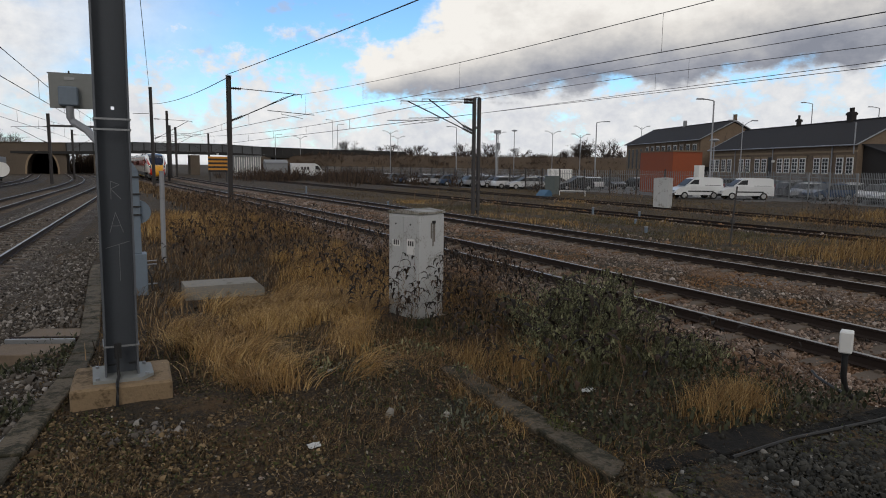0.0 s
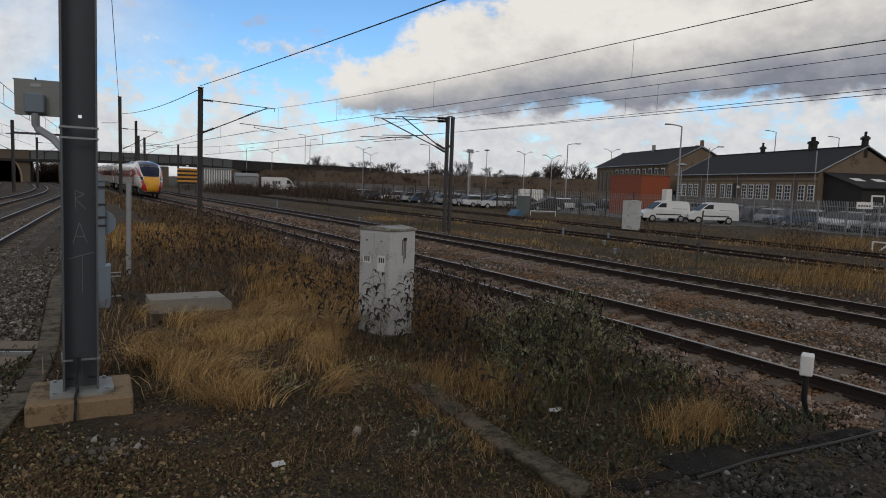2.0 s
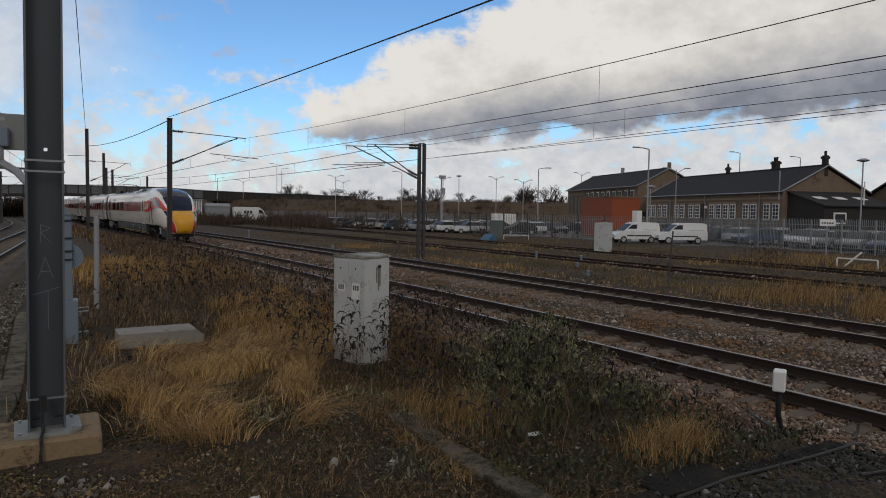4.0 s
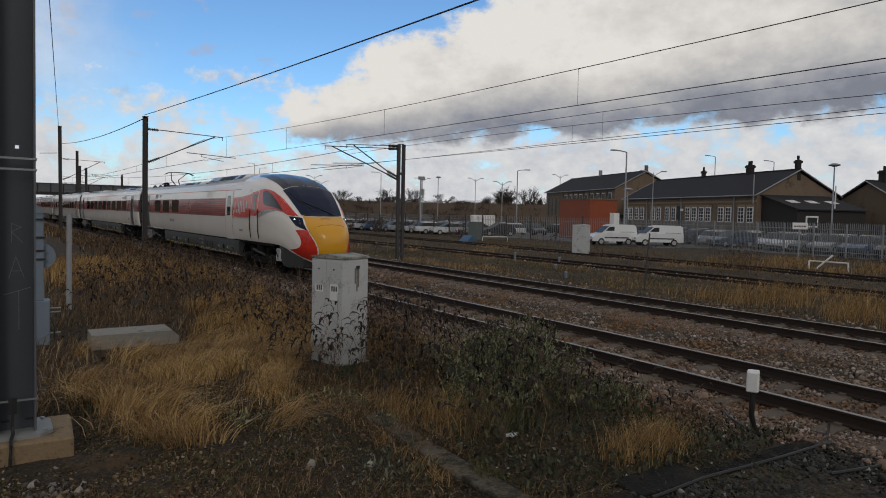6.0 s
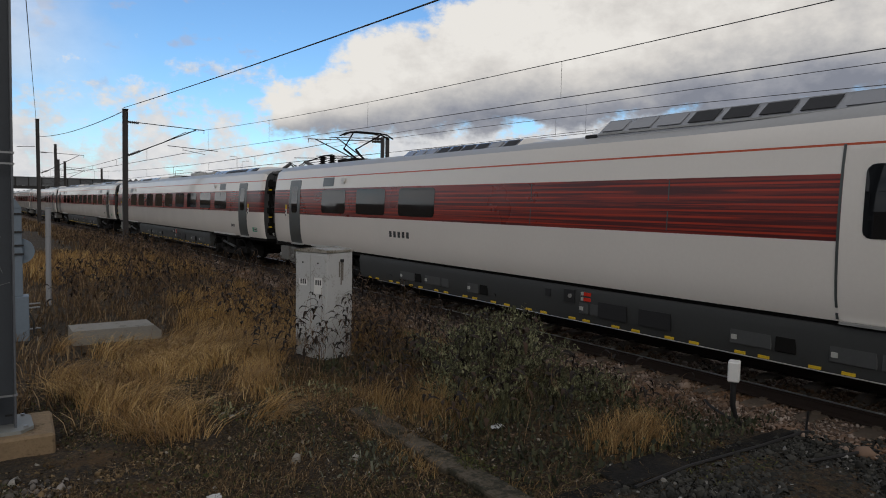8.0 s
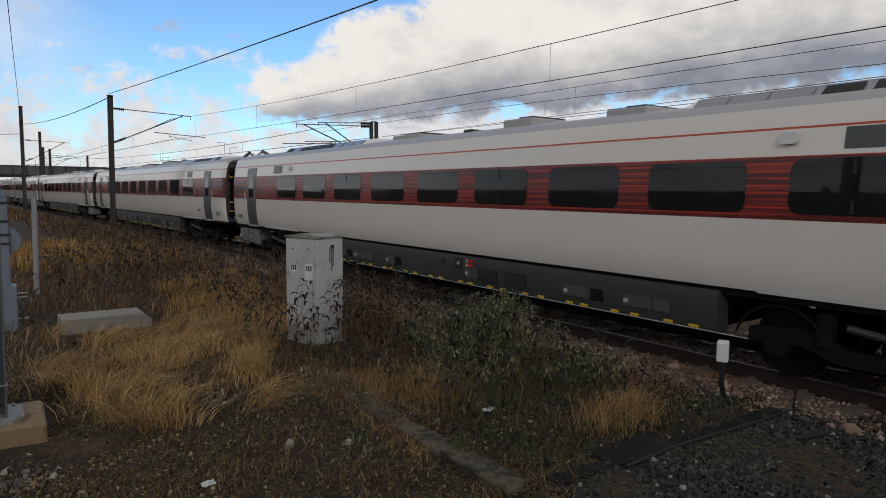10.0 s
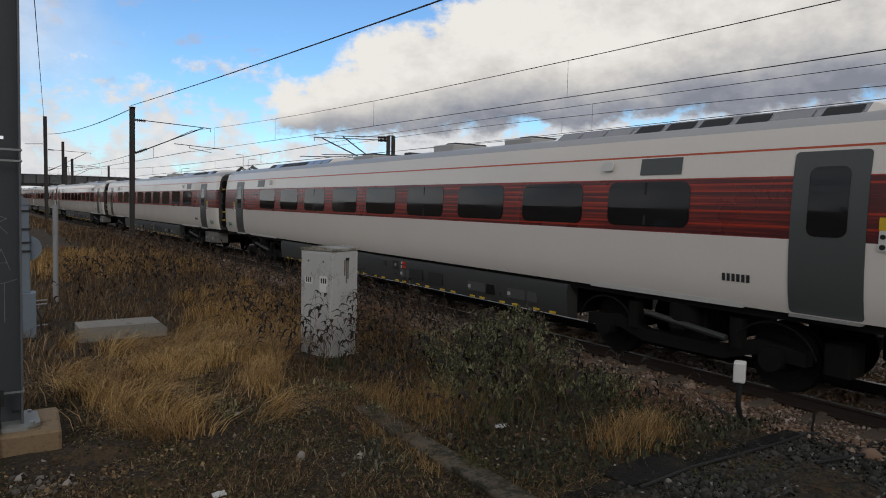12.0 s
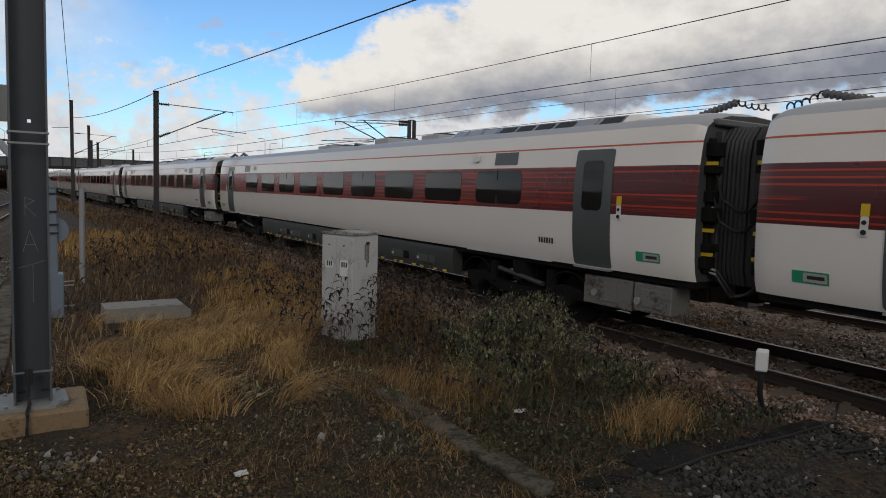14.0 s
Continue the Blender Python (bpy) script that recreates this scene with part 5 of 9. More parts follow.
def wire(name, xf, zf, y0, y1, label, r=0.011, n=24, droppers=None):
    w = thing(name, label, "overhead wire")
    part("wire", tube([(xf(y0 + (y1 - y0) * i / n), y0 + (y1 - y0) * i / n, zf(y0 + (y1 - y0) * i / n)) for i in range(n + 1)], r, 5), M["wire"], w)
    return w


def hang(line, zf, zc, y0, y1, label, step, r=0.008):
    """A catenary, its contact wire and the droppers between them."""
    w = wire("overhead_wire", line, zf, y0, y1, label, r)
    n = 24
    ys_ = [y0 + (y1 - y0) * i / n for i in range(n + 1)]
    part("contact_wire", tube([(line(y), y, zc(y)) for y in ys_], r, 5), M["wire"], w)
    y = y1 - step * 0.5
    while y > y0 + 1:
        part("dropper", tube([(line(y), y, zf(y)), (line(y), y, zc(y))], r * 0.55, 4), M["wire"], w)
        y -= step
    return w


def overhead():
    # the mast beside the train's line, with its arm over the rails
    x1, y1 = 4.66, 37.0
    m1 = h_mast(pose(x1, y1, -0.3, 0, 0.5, 0), 7.18, 0.24, "dark steel mast with a cantilever arm over the line")
    cantilever(m1, 1, 3.45, 6.58, 4.9)
    # the twin-channel mast on the far side of the second line
    m2 = h_mast(pose(16.55, 31.5, -0.3, 0, 0, 0), 6.2, 0.2, "battened twin steel mast with two cantilever arms", "mast_dark", True)
    cantilever(m2, -1, 3.9, 5.95, 4.35, 0.26)
    cantilever(m2, -1, 2.75, 6.1, 4.5, 0.26)
    x0, y0 = 1.80, 71.0
    m0 = h_mast(pose(x0, y0, -0.3), 9.85, 0.30, "tall dark steel mast between the lines")
    cantilever(m0, 1, 3.3, 6.9, 5.0, 0.2)
    arm(m0, (-0.2, 0, 7.4), (-1.6, 0, 7.3))
    far = [(4.7, 105.0, 10.2, 0.34, 1), (5.9, 125.0, 9.2, 0.5, 0), (7.6, 138.0, 9.6, 0.4, -1), (14.5, 148.0, 9.0, 0.36, -1), (-8.9, 92.0, 8.4, 0.34, -1), (-8.2, 116.0, 7.6, 0.3, 1), (-16.5, 100.0, 10.8, 0.3, 0)]
    span = part("span_boom", box(-9.0, -2.4, 91.9, 92.1, 6.5, 6.75, 0.01), M["mast_dark"])
    tagged(span, "dark steel boom carrying wires over two lines", "gantry")
    for x, y, h, w, s in far:
        m = h_mast(pose(x, y, -0.4), h, w, "distant dark steel mast beside the lines")
        if s:
            cantilever(m, s, 3.4, 6.9, 5.0, 0.16)
        if s == -1 and x > 10:
            cantilever(m, 1, 3.4, 6.9, 5.0, 0.16)
    hang(bend, lambda y: 5.075 + 0.00066 * y * y - 0.00066 * y, lambda y: 4.286 + 0.015 * y, -30, 37, "dark catenary and contact wire over the train's line", 7.8)
    hang(bend, lambda y: sag(y, 37, 104, 5.95, 6.3, 0.9), lambda y: 4.84 + 0.001 * y, 37, 104, "dark catenary and contact wire over the train's line", 9.0, 0.016)
    hang(line_b, lambda y: 5.16 + 0.019 * y - 0.0004 * y * y, lambda y: 4.42 + 0.0064 * y, -30, 31.5, "dark catenary and contact wire over the second line", 11.5)
    hang(over(line_b, 0.25), lambda y: 4.613 + 0.0455 * y - 0.00085 * y * y if y > 0 else 4.75 - 0.01 * y, lambda y: 4.62, -30, 31.5, "second catenary and contact wire over the second line", 10.5)
    hang(line_b, lambda y: sag(y, 31.5, 100, 5.36, 6.2, 0.5), lambda y: 4.62, 31.5, 100, "dark catenary and contact wire over the second line", 9.0, 0.016)
    hang(line_l, lambda y: sag(y, -5, 92, 6.8, 6.5, 0.9), lambda y: 5.0, -5, 92, "dark catenary and contact wire over a neighbouring line", 9.0, 0.014)
    hang(line_m, lambda y: sag(y, -5, 92, 6.6, 6.5, 0.9), lambda y: 4.9, -5, 92, "dark catenary and contact wire over a neighbouring line", 9.0, 0.014)
    wire("feeder_wire", lambda y: bend(y) - 2.75 + (x1 - bend(37) + 2.75) * y / 37, lambda y: 5.37 + 0.043 * math.sqrt(y * y + 6), -30, 37, "heavy dark feeder wire slung from a mast top", 0.016)
    wire("feeder_wire", lambda y: x1 + (x0 - x1) * (y - 37) / 34, lambda y: sag(y, 37, 71, 6.8, 8.0, 0.35), 37, 71, "heavy dark feeder wire slung between mast tops", 0.022)
    wire("stay_wire", lambda y: -0.17 + (x0 + 0.17) * (y - 6.62) / 64.4, lambda y: sag(y, 6.62, 71, 9.3, 7.9, 0.25), 6.62, 71, "thin dark wire between two masts", 0.014)


overhead()


# ---------------------------------------------------------------- the train
SIDE = [(1.24, 1.08), (1.285, 1.2), (1.32, 1.4), (1.34, 1.65), (1.35, 1.96), (1.352, 1.985), (1.344, 2.36), (1.322, 2.74), (1.318, 2.76), (1.275, 3.055), (1.27, 3.082), (1.17, 3.38), (0.98, 3.56), (0.62, 3.68), (0.0, 3.73)]
SIDE_Z, SIDE_X = [b for a, b in SIDE], [a for a, b in SIDE]
N_SIDE = len(SIDE)


def band_material():
    """Maroon film with fine orange-red streaks running along the coach."""
    m = material("maroon_streaked_film", (0.095, 0.018, 0.020), 0.3, 0, 0.1, 20, 1, coat=0.1)
    t = m.node_tree
    N = Nodes(t)
    b = t.nodes["Principled BSDF"]
    co = N.node("ShaderNodeTexCoord").outputs["Object"]
    streak = N.noise(N.scaled(co, 0.0, 0.22, 16.0), 1.0, 5, 0.75)
    wide = N.noise(N.scaled(co, 0.0, 0.12, 3.0, (0, 9, 2)), 1.0, 2, 0.5)
    sep = N.node("ShaderNodeSeparateXYZ", Vector=co)
    mid = N.step(N.math("ABSOLUTE", sep.outputs[1]), 11.2, 9.4)
    k = N.step(N.math("ADD", streak, N.math("ADD", N.math("MULTIPLY", N.math("SUBTRACT", wide, 0.5), 0.35), N.math("MULTIPLY", mid, 0.06))), 0.52, 0.62)
    fr = N.math("FRACT", N.math("MULTIPLY", sep.outputs[2], 11.5))
    rule = N.step(N.math("ABSOLUTE", N.math("SUBTRACT", fr, 0.5)), 0.20, 0.10)
    there = N.step(N.math("ADD", N.noise(N.scaled(co, 0.0, 0.30, 11.5, (0, 3, 5)), 1.0, 2, 0.5), N.math("MULTIPLY", mid, 0.08)), 0.46, 0.56)
    k = N.math("MAXIMUM", N.math("MULTIPLY", k, 0.45), N.math("MULTIPLY", rule, there))
    old = b.inputs["Base Color"].links[0].from_socket
    t.links.new(N.mix(k, old, (0.46, 0.045, 0.02)), b.inputs["Base Color"])
    return m


def bellows_material():
    return material("black_bellows", (0.048, 0.048, 0.049), 0.6, 0, 0.3, 30, 2, 0.002)


M["band"] = band_material()
M["bellows"] = bellows_material()
M["end_grey"] = material("coach_end_grey", (0.055, 0.056, 0.058), 0.6, 0, 0.3, 12, 2)
M["insul_grey"] = material("grey_insulator", (0.12, 0.12, 0.125), 0.5, 0, 0.25, 30, 3)
M["hatch"] = material("grey_hatch_paint", (0.075, 0.078, 0.078), 0.55, 0.1, 0.3, 25, 3)
M["connector"] = material("pale_connector", (0.45, 0.45, 0.42), 0.5, 0, 0.2, 30, 3)
# the blue of a sky reflection is put into this glass's base colour
M["nose_glass"] = material("glass_with_sky_tint", (0.004, 0.010, 0.035), 0.06, 0, 0.05, 3, 1)
M["nose_glass"].node_tree.nodes["Principled BSDF"].inputs["Specular IOR Level"].default_value = 0.28
M["roof_dark"] = material("dark_blue_roof_film", (0.014, 0.016, 0.026), 0.2, 0, 0.1, 10, 1)
M["orange"] = material("orange_red_line", (0.55, 0.09, 0.03), 0.35, 0, 0.05, 20, 1)
M["swoosh_grey"] = material("silver_grey_film", (0.38, 0.38, 0.38), 0.3, 0.2, 0.05, 20, 1)
M["label_green"] = material("green_label", (0.02, 0.30, 0.16), 0.5, 0, 0.1, 30, 2)
M["label_yellow"] = material("yellow_label", (0.72, 0.48, 0.02), 0.5, 0, 0.1, 30, 2)
M["dark_print"] = material("dark_grey_print", (0.03, 0.032, 0.035), 0.5, 0, 0.1, 30, 2)
M["lamp_white"] = material("lit_headlamp", (0.9, 0.9, 0.9), 0.3, 0, 0, 30, 2, emit=(1.0, 0.98, 0.93, 5.0))
M["lamp_off"] = material("clear_lamp_lens", (0.07, 0.075, 0.085), 0.3, 0.3, 0.1, 30, 2)
M["box_grey"] = material("grimy_steel_box", (0.20, 0.195, 0.18), 0.6, 0.2, 0.4, 20, 3, dirt=(0.07, 0.06, 0.05), dirt_amount=0.3)
M["alu"] = material("dull_aluminium", (0.45, 0.45, 0.44), 0.45, 0.6, 0.2, 30, 2)


def side_x(z):
    return float(np.interp(z, SIDE_Z, SIDE_X))


def side_plate(y0, y1, z0, z1, side, off=0.006, r=0.0, n=4, thick=True, xf=None):
    """A curved plate on the coach side, with rounded corners where r is given."""
    xf = xf or (lambda y, z: side_x(z))
    bm = bmesh.new()
    cols = []
    if r > 0:
        ys_ = [y0, y0 + r * 0.13, y0 + r * 0.5, y0 + r, y1 - r, y1 - r * 0.5, y1 - r * 0.13, y1]
        ins = [r, r * 0.5, r * 0.13, 0, 0, r * 0.13, r * 0.5, r]
    else:
        ys_, ins = [y0, y1], [0, 0]
    for y, q in zip(ys_, ins):
        col = []
        for i in range(n + 1):
            z = z0 + q + (z1 - z0 - 2 * q) * i / n
            col.append(bm.verts.new((side * (xf(y, z) + off), y, z)))
        cols.append(col)
    for a, b in zip(cols, cols[1:]):
        for i in range(n):
            bm.faces.new((a[i], b[i], b[i + 1], a[i + 1]) if side > 0 else (a[i], a[i + 1], b[i + 1], b[i]))
    if thick:
        ret = bmesh.ops.extrude_face_region(bm, geom=bm.faces[:])
        for v in ret["geom"]:
            if isinstance(v, bmesh.types.BMVert):
                v.co.x -= side * 0.03
        bmesh.ops.recalc_face_normals(bm, faces=bm.faces[:])
    return bm


LOW = SIDE[:11] + [(1.195, 3.33), (1.04, 3.44), (0.66, 3.53), (0.0, 3.565)]      # the coaches' lower roof


def shell_bm(y0, y1, blend=None):
    """Coach shell; strips of the section take the livery; behind a cab the roof sinks to the coaches' height."""
    n = 24
    rings = []
    ease = (0.0, 0.03, 0.08, 0.16, 0.3)
    ys_ = [y0 + e for e in ease] + [y0 + (y1 - y0) * i / n for i in range(1, n)] + [y1 - e for e in ease[::-1]]
    for y in ys_:
        k = 1.0 if blend is None else sstep(blend[0], blend[1], y)
        d = min(y1 - y, y - y0 if blend is None else 1.0)
        draw = 1 - 0.05 * max(0.0, 1 - d / 0.3) ** 2      # the end corners are rounded in
        half = [((p[0] + (q[0] - p[0]) * k) * draw, 2.2 + (p[1] + (q[1] - p[1]) * k - 2.2) * (draw if p[1] > 3.1 else 1)) for p, q in zip(SIDE, LOW)]
        rings.append([(a, y, b) for a, b in half + [(-a, b) for a, b in half[-2::-1]]])
    bm = add_loft(bmesh.new(), rings)
    bmesh.ops.recalc_face_normals(bm, faces=bm.faces[:])
    for f in bm.faces:
        z = f.calc_center_median().z
        if abs(f.normal.y) < 0.5 and f.normal.z > -0.9:
            if 1.985 < z < 2.745:
                f.material_index = 1
            elif 3.055 < z < 3.082:
                f.material_index = 2
            elif z > 3.31:
                f.material_index = 3
        elif abs(f.normal.y) > 0.5:
            f.material_index = 4
    return bm


def add_door(c, y0, y1, side, mat, win_mat, thickness=0.012):
    d = part("door", side_plate(y0, y1, 1.10, 3.02, side, thickness, 0.05, 10), mat, c)
    m = (y0 + y1) / 2
    part("door_window", side_plate(m - 0.22, m + 0.22, 2.03, 2.84, side, thickness + 0.005, 0.09, 5), M["glass_dark"], d)
    part("door_step", box(min(side * 1.2, side * 1.31), max(side * 1.2, side * 1.31), y0 + 0.02, y1 - 0.02, 1.055, 1.085), M["alu"], d)
    return d


def bogie(c, yc):
    b = part("bogie", box(-0.95, 0.95, yc - 0.3, yc + 0.3, 0.42, 0.95, 0.03), M["under_dark"], c)
    for dy in (-1.35, 1.35):
        for s in (-1, 1):
            bm = bmesh.new()
            for (xa, xb, ra) in ((0.70, 0.735, 0.47), (0.735, 0.83, 0.445), (0.83, 0.86, 0.30)):
                add_tube(bm, [(s * xa, yc + dy, 0.445), (s * xb, yc + dy, 0.445)], ra, 24)
            part("wheel", bm, M["under_dark"], b)
            part("axle_box", tube([(s * 0.9, yc + dy, 0.445), (s * 1.2, yc + dy, 0.445)], 0.15, 12), M["under_dark"], b)
            part("coil_spring", tube([(s * 1.05, yc + dy * 0.62, 0.5), (s * 1.05, yc + dy * 0.62, 0.9)], 0.11, 10), M["under_dark"], b)
            arch = [(s * 1.14, yc + dy + 0.56 * math.cos(math.pi * (0.08 + 0.84 * i / 10)), 0.40 + 0.52 * math.sin(math.pi * (0.08 + 0.84 * i / 10))) for i in range(11)]
            part("pipe", tube(arch, 0.016, 5), M["under_dark"], b)
        part("axle", tube([(-0.72, yc + dy, 0.445), (0.72, yc + dy, 0.445)], 0.09, 10), M["under_dark"], b)
    prof = [(-1.75, 0.42), (-1.75, 0.60), (-1.1, 0.66), (-0.6, 0.5), (0.6, 0.5), (1.1, 0.66), (1.75, 0.60), (1.75, 0.42), (1.1, 0.46), (0.65, 0.32), (-0.65, 0.32), (-1.1, 0.46)]
    for s in (-1, 1):
        bm = add_loft(bmesh.new(), [[(x, yc + a, z) for a, z in prof] for x in (s * 0.93, s * 1.10)])
        bmesh.ops.recalc_face_normals(bm, faces=bm.faces[:])
        part("side_frame", bm, M["under_dark"], b)
        part("damper", tube([(s * 1.18, yc - 0.75, 0.62), (s * 1.18, yc + 0.55, 0.78)], 0.045, 8), M["under"], b)
        part("air_spring", tube([(s * 0.98, yc, 0.62), (s * 0.98, yc, 0.98)], 0.24, 14), M["under_dark"], b)
        part("sand_pipe", box(min(s * 0.6, s * 1.0), max(s * 0.6, s * 1.0), yc - 2.2, yc - 1.9, 0.35, 0.75, 0.02), M["under_dark"], b)
    return b


def roof_pod(c, y0, y1, dz=-0.215, flip=False):
    """Raised roof housing: glossy side panels, dark grilles towards its front, white tapering ends."""
    prof = [(1.0, 3.50), (0.985, 3.60), (0.70, 3.83), (0.4, 3.87), (-0.4, 3.87), (-0.70, 3.83), (-0.985, 3.60), (-1.0, 3.50)]
    a, b = y0 + 0.75, y1 - 0.55
    bm = add_loft(bmesh.new(), [[(x, y, z) for x, z in prof] for y in (a, b)])
    bmesh.ops.recalc_face_normals(bm, faces=bm.faces[:])
    p = part("roof_unit", bm, M["pod_grey"], c, "glossy grey roof housing")
    p.location.z = dz
    for y, e in ((a, y0), (b, y1)):
        s = 1 if e > y else -1
        low = [(x * 0.86, 3.52 + (z - 3.52) * 0.12) for x, z in prof]
        bm = add_loft(bmesh.new(), [[(x, y + s * 0.002, z) for x, z in prof], [(x, e, z) for x, z in low]])
        bmesh.ops.recalc_face_normals(bm, faces=bm.faces[:])
        q = part("fairing", bm, M["train_white"], p, "white tapering fairing")
        for sx in (-1, 1):
            for k in (0.12, 0.36):
                yy = y + (e - y) * k
                part("slot", box(min(sx * 0.93, sx * 1.002), max(sx * 0.93, sx * 1.002), yy - 0.07, yy + 0.07, 3.545, 3.60, 0.01), M["black"], q)
    for s in (-1, 1):
        part("lower_rail", box(min(s * 0.98, s * 1.012), max(s * 0.98, s * 1.012), a, b, 3.50, 3.53), M["door_grey"], p)
        part("lower_rail", box(min(s * 0.985, s * 1.006), max(s * 0.985, s * 1.006), a, b, 3.575, 3.60), M["alu"], p)
        n = 9
        for i in range(n):
            ya = a + 0.06 + (b - a) * i / n
            yb = a - 0.06 + (b - a) * (i + 1) / n
            j = n - 1 - i if flip else i
            grille = j < 6 and j != 1
            lift = 0.008
            quad = [(0.955, ya, 3.632), (0.955, yb, 3.632), (0.735, yb, 3.804), (0.735, ya, 3.804)]
            bm = bmesh.new()
            vs = [bm.verts.new((s * x, y, z)) for x, y, z in quad]
            bm.faces.new(vs)
            ret = bmesh.ops.extrude_face_region(bm, geom=bm.faces[:])
            for v in ret["geom"]:
                if isinstance(v, bmesh.types.BMVert):
                    v.co += Vector((s * 0.69, 0, 0.72)) * lift
            bmesh.ops.recalc_face_normals(bm, faces=bm.faces[:])
            part("grille" if grille else "side_panel", bm, M["grille"] if grille else M["pod_grey"], p)
    return p


M["pod_grey"] = material("glossy_roof_grey", (0.36, 0.37, 0.39), 0.22, 0.5, 0.08, 20, 1)
M["grille"] = material("dark_mesh_grille", (0.03, 0.03, 0.032), 0.6, 0.3, 0.4, 60, 6)


def gangway(c, ye, s):
    """Half of the bellows at the end ye of a coach; s points outwards along the coach."""
    bm = bmesh.new()
    n = 7
    ring0 = [(-0.74, 1.05), (0.74, 1.05), (0.82, 1.3), (0.82, 2.85), (0.78, 3.1), (0.62, 3.3), (-0.62, 3.3), (-0.78, 3.1), (-0.82, 2.85), (-0.82, 1.3)]
    rings = []
    for i in range(n * 2 + 1):
        k = 1.0 if i % 2 else 0.985
        y = ye + s * (0.02 + 0.47 * i / (n * 2))
        rings.append([(a * k, y, 2.15 + (b - 2.15) * k) for a, b in ring0])
    add_loft(bm, rings)
    bmesh.ops.recalc_face_normals(bm, faces=bm.faces[:])
    g = part("gangway", bm, M["bellows"], c, "black ribbed gangway bellows")
    # dark end wall kit: cable ducts, hoses, small yellow labels
    for sx in (-1, 1):
        cut = lambda nm, xa, xb, dy, za, zb, mt, bev=0.01: part(nm, box(min(sx * xa, sx * xb), max(sx * xa, sx * xb), min(ye, ye + s * dy), max(ye, ye + s * dy), za, zb, bev), mt, g)
        cut("cable_duct", 0.97, 1.10, 0.10, 1.2, 3.12, M["under_dark"], 0.02)
        cut("end_post", 0.86, 0.93, 0.14, 1.15, 3.22, M["end_grey"], 0.01)
        for i, z in enumerate((1.28, 1.52, 1.95, 2.22, 2.62, 2.86)):
            cut("connector_box", 0.93, 1.17 - 0.03 * (i % 2), 0.15 + 0.03 * (i % 3), z, z + (0.16, 0.11, 0.20)[i % 3], M["under_dark"])
        for z in (1.46, 1.80, 2.74):
            cut("warning_label", 1.05, 1.12, 0.184, z, z + 0.05, M["label_yellow"], 0.0)
        for i in range(4):
            z = 1.22 + i * 0.06 + (0.75 if i > 1 else 0.0)
            part("plug", tube([(sx * (0.98 + 0.012 * i), ye + s * 0.1, z), (sx * (0.98 + 0.012 * i), ye + s * 0.2, z - 0.02)], 0.017, 6), M["connector"], g)
        for k in range(2):
            x = sx * (1.0 + 0.05 * k)
            part("jumper_cable", tube([(x, ye + s * 0.12, 2.62 - 0.3 * k), (x - sx * 0.02, ye + s * 0.25, 2.25 - 0.3 * k), (x - sx * 0.1, ye + s * 0.40, 2.12 - 0.28 * k), (x - sx * 0.14, ye + s * 0.49, 2.10 - 0.28 * k)], 0.02, 6), M["black"], g)
    part("end_lintel", box(-1.0, 1.0, min(ye, ye + s * 0.12), max(ye, ye + s * 0.12), 3.30, 3.40, 0.02), M["insul_grey"], g)
    for sx in (-0.9, 0.9, -1.0):
        pts = [(sx * (1 - 0.1 * math.sin(math.pi * i / 8)), ye + s * (0.05 + 0.43 * i / 8), 1.35 - 0.42 * math.sin(math.pi * i / 16)) for i in range(9)]
        part("hose", tube(pts, 0.028, 6), M["black"], g)
    part("coupler", box(-0.2, 0.2, min(ye, ye + s * 0.38), max(ye, ye + s * 0.48), 0.75, 1.05, 0.03), M["under_dark"], g)
    return g


def roof_jumper(c, ye, s):
    """High-voltage jumper over the coach end: insulator stub and coiled cable."""
    bm = ribbed((-0.25, ye - s * 0.75, 3.70), (-0.25, ye - s * 0.12, 3.86), 0.062, 0.045, 8)
    j = part("roof_insulator", bm, M["insul_grey"], c, "grey ribbed roof insulator")
    j.location.z = -0.15
    coil = []
    for i in range(49):
        k = i / 48
        coil.append((-0.25 + 0.04 * math.cos(k * 30), ye + s * (-0.12 + 0.5 * k), 3.86 - 0.12 * math.sin(k * math.pi * 0.5) + 0.04 * math.sin(k * 30)))
    part("coiled_cable", tube(coil, 0.012, 5), M["black"], j)


def marker(c, y, side):
    """Door button plate beside a door."""
    b = part("door_control", side_plate(y - 0.042, y + 0.042, 1.90, 2.13, side, 0.014, 0.02, 2), M["white_paint"], c, "white door control plate with yellow cap")
    part("cap", side_plate(y - 0.045, y + 0.045, 2.13, 2.27, side, 0.016, 0.01, 2), M["label_yellow"], b)
    part("button", tube([(side * 1.35, y, 1.95), (side * 1.375, y, 1.95)], 0.03, 10), M["black"], b)
    part("button", tube([(side * 1.35, y, 2.06), (side * 1.372, y, 2.06)], 0.027, 10), M["black"], b)


def side_print(c, y0, z0, h, n, side, w, gap, mat=None, name="printed_mark"):
    """A row of plain bars where small writing stands."""
    for i in range(n):
        a = y0 + i * (w + gap)
        part(name, side_plate(a, a + w, z0, z0 + h, side, 0.0075, 0, 1, False), mat or M["dark_print"], c, soft=False)


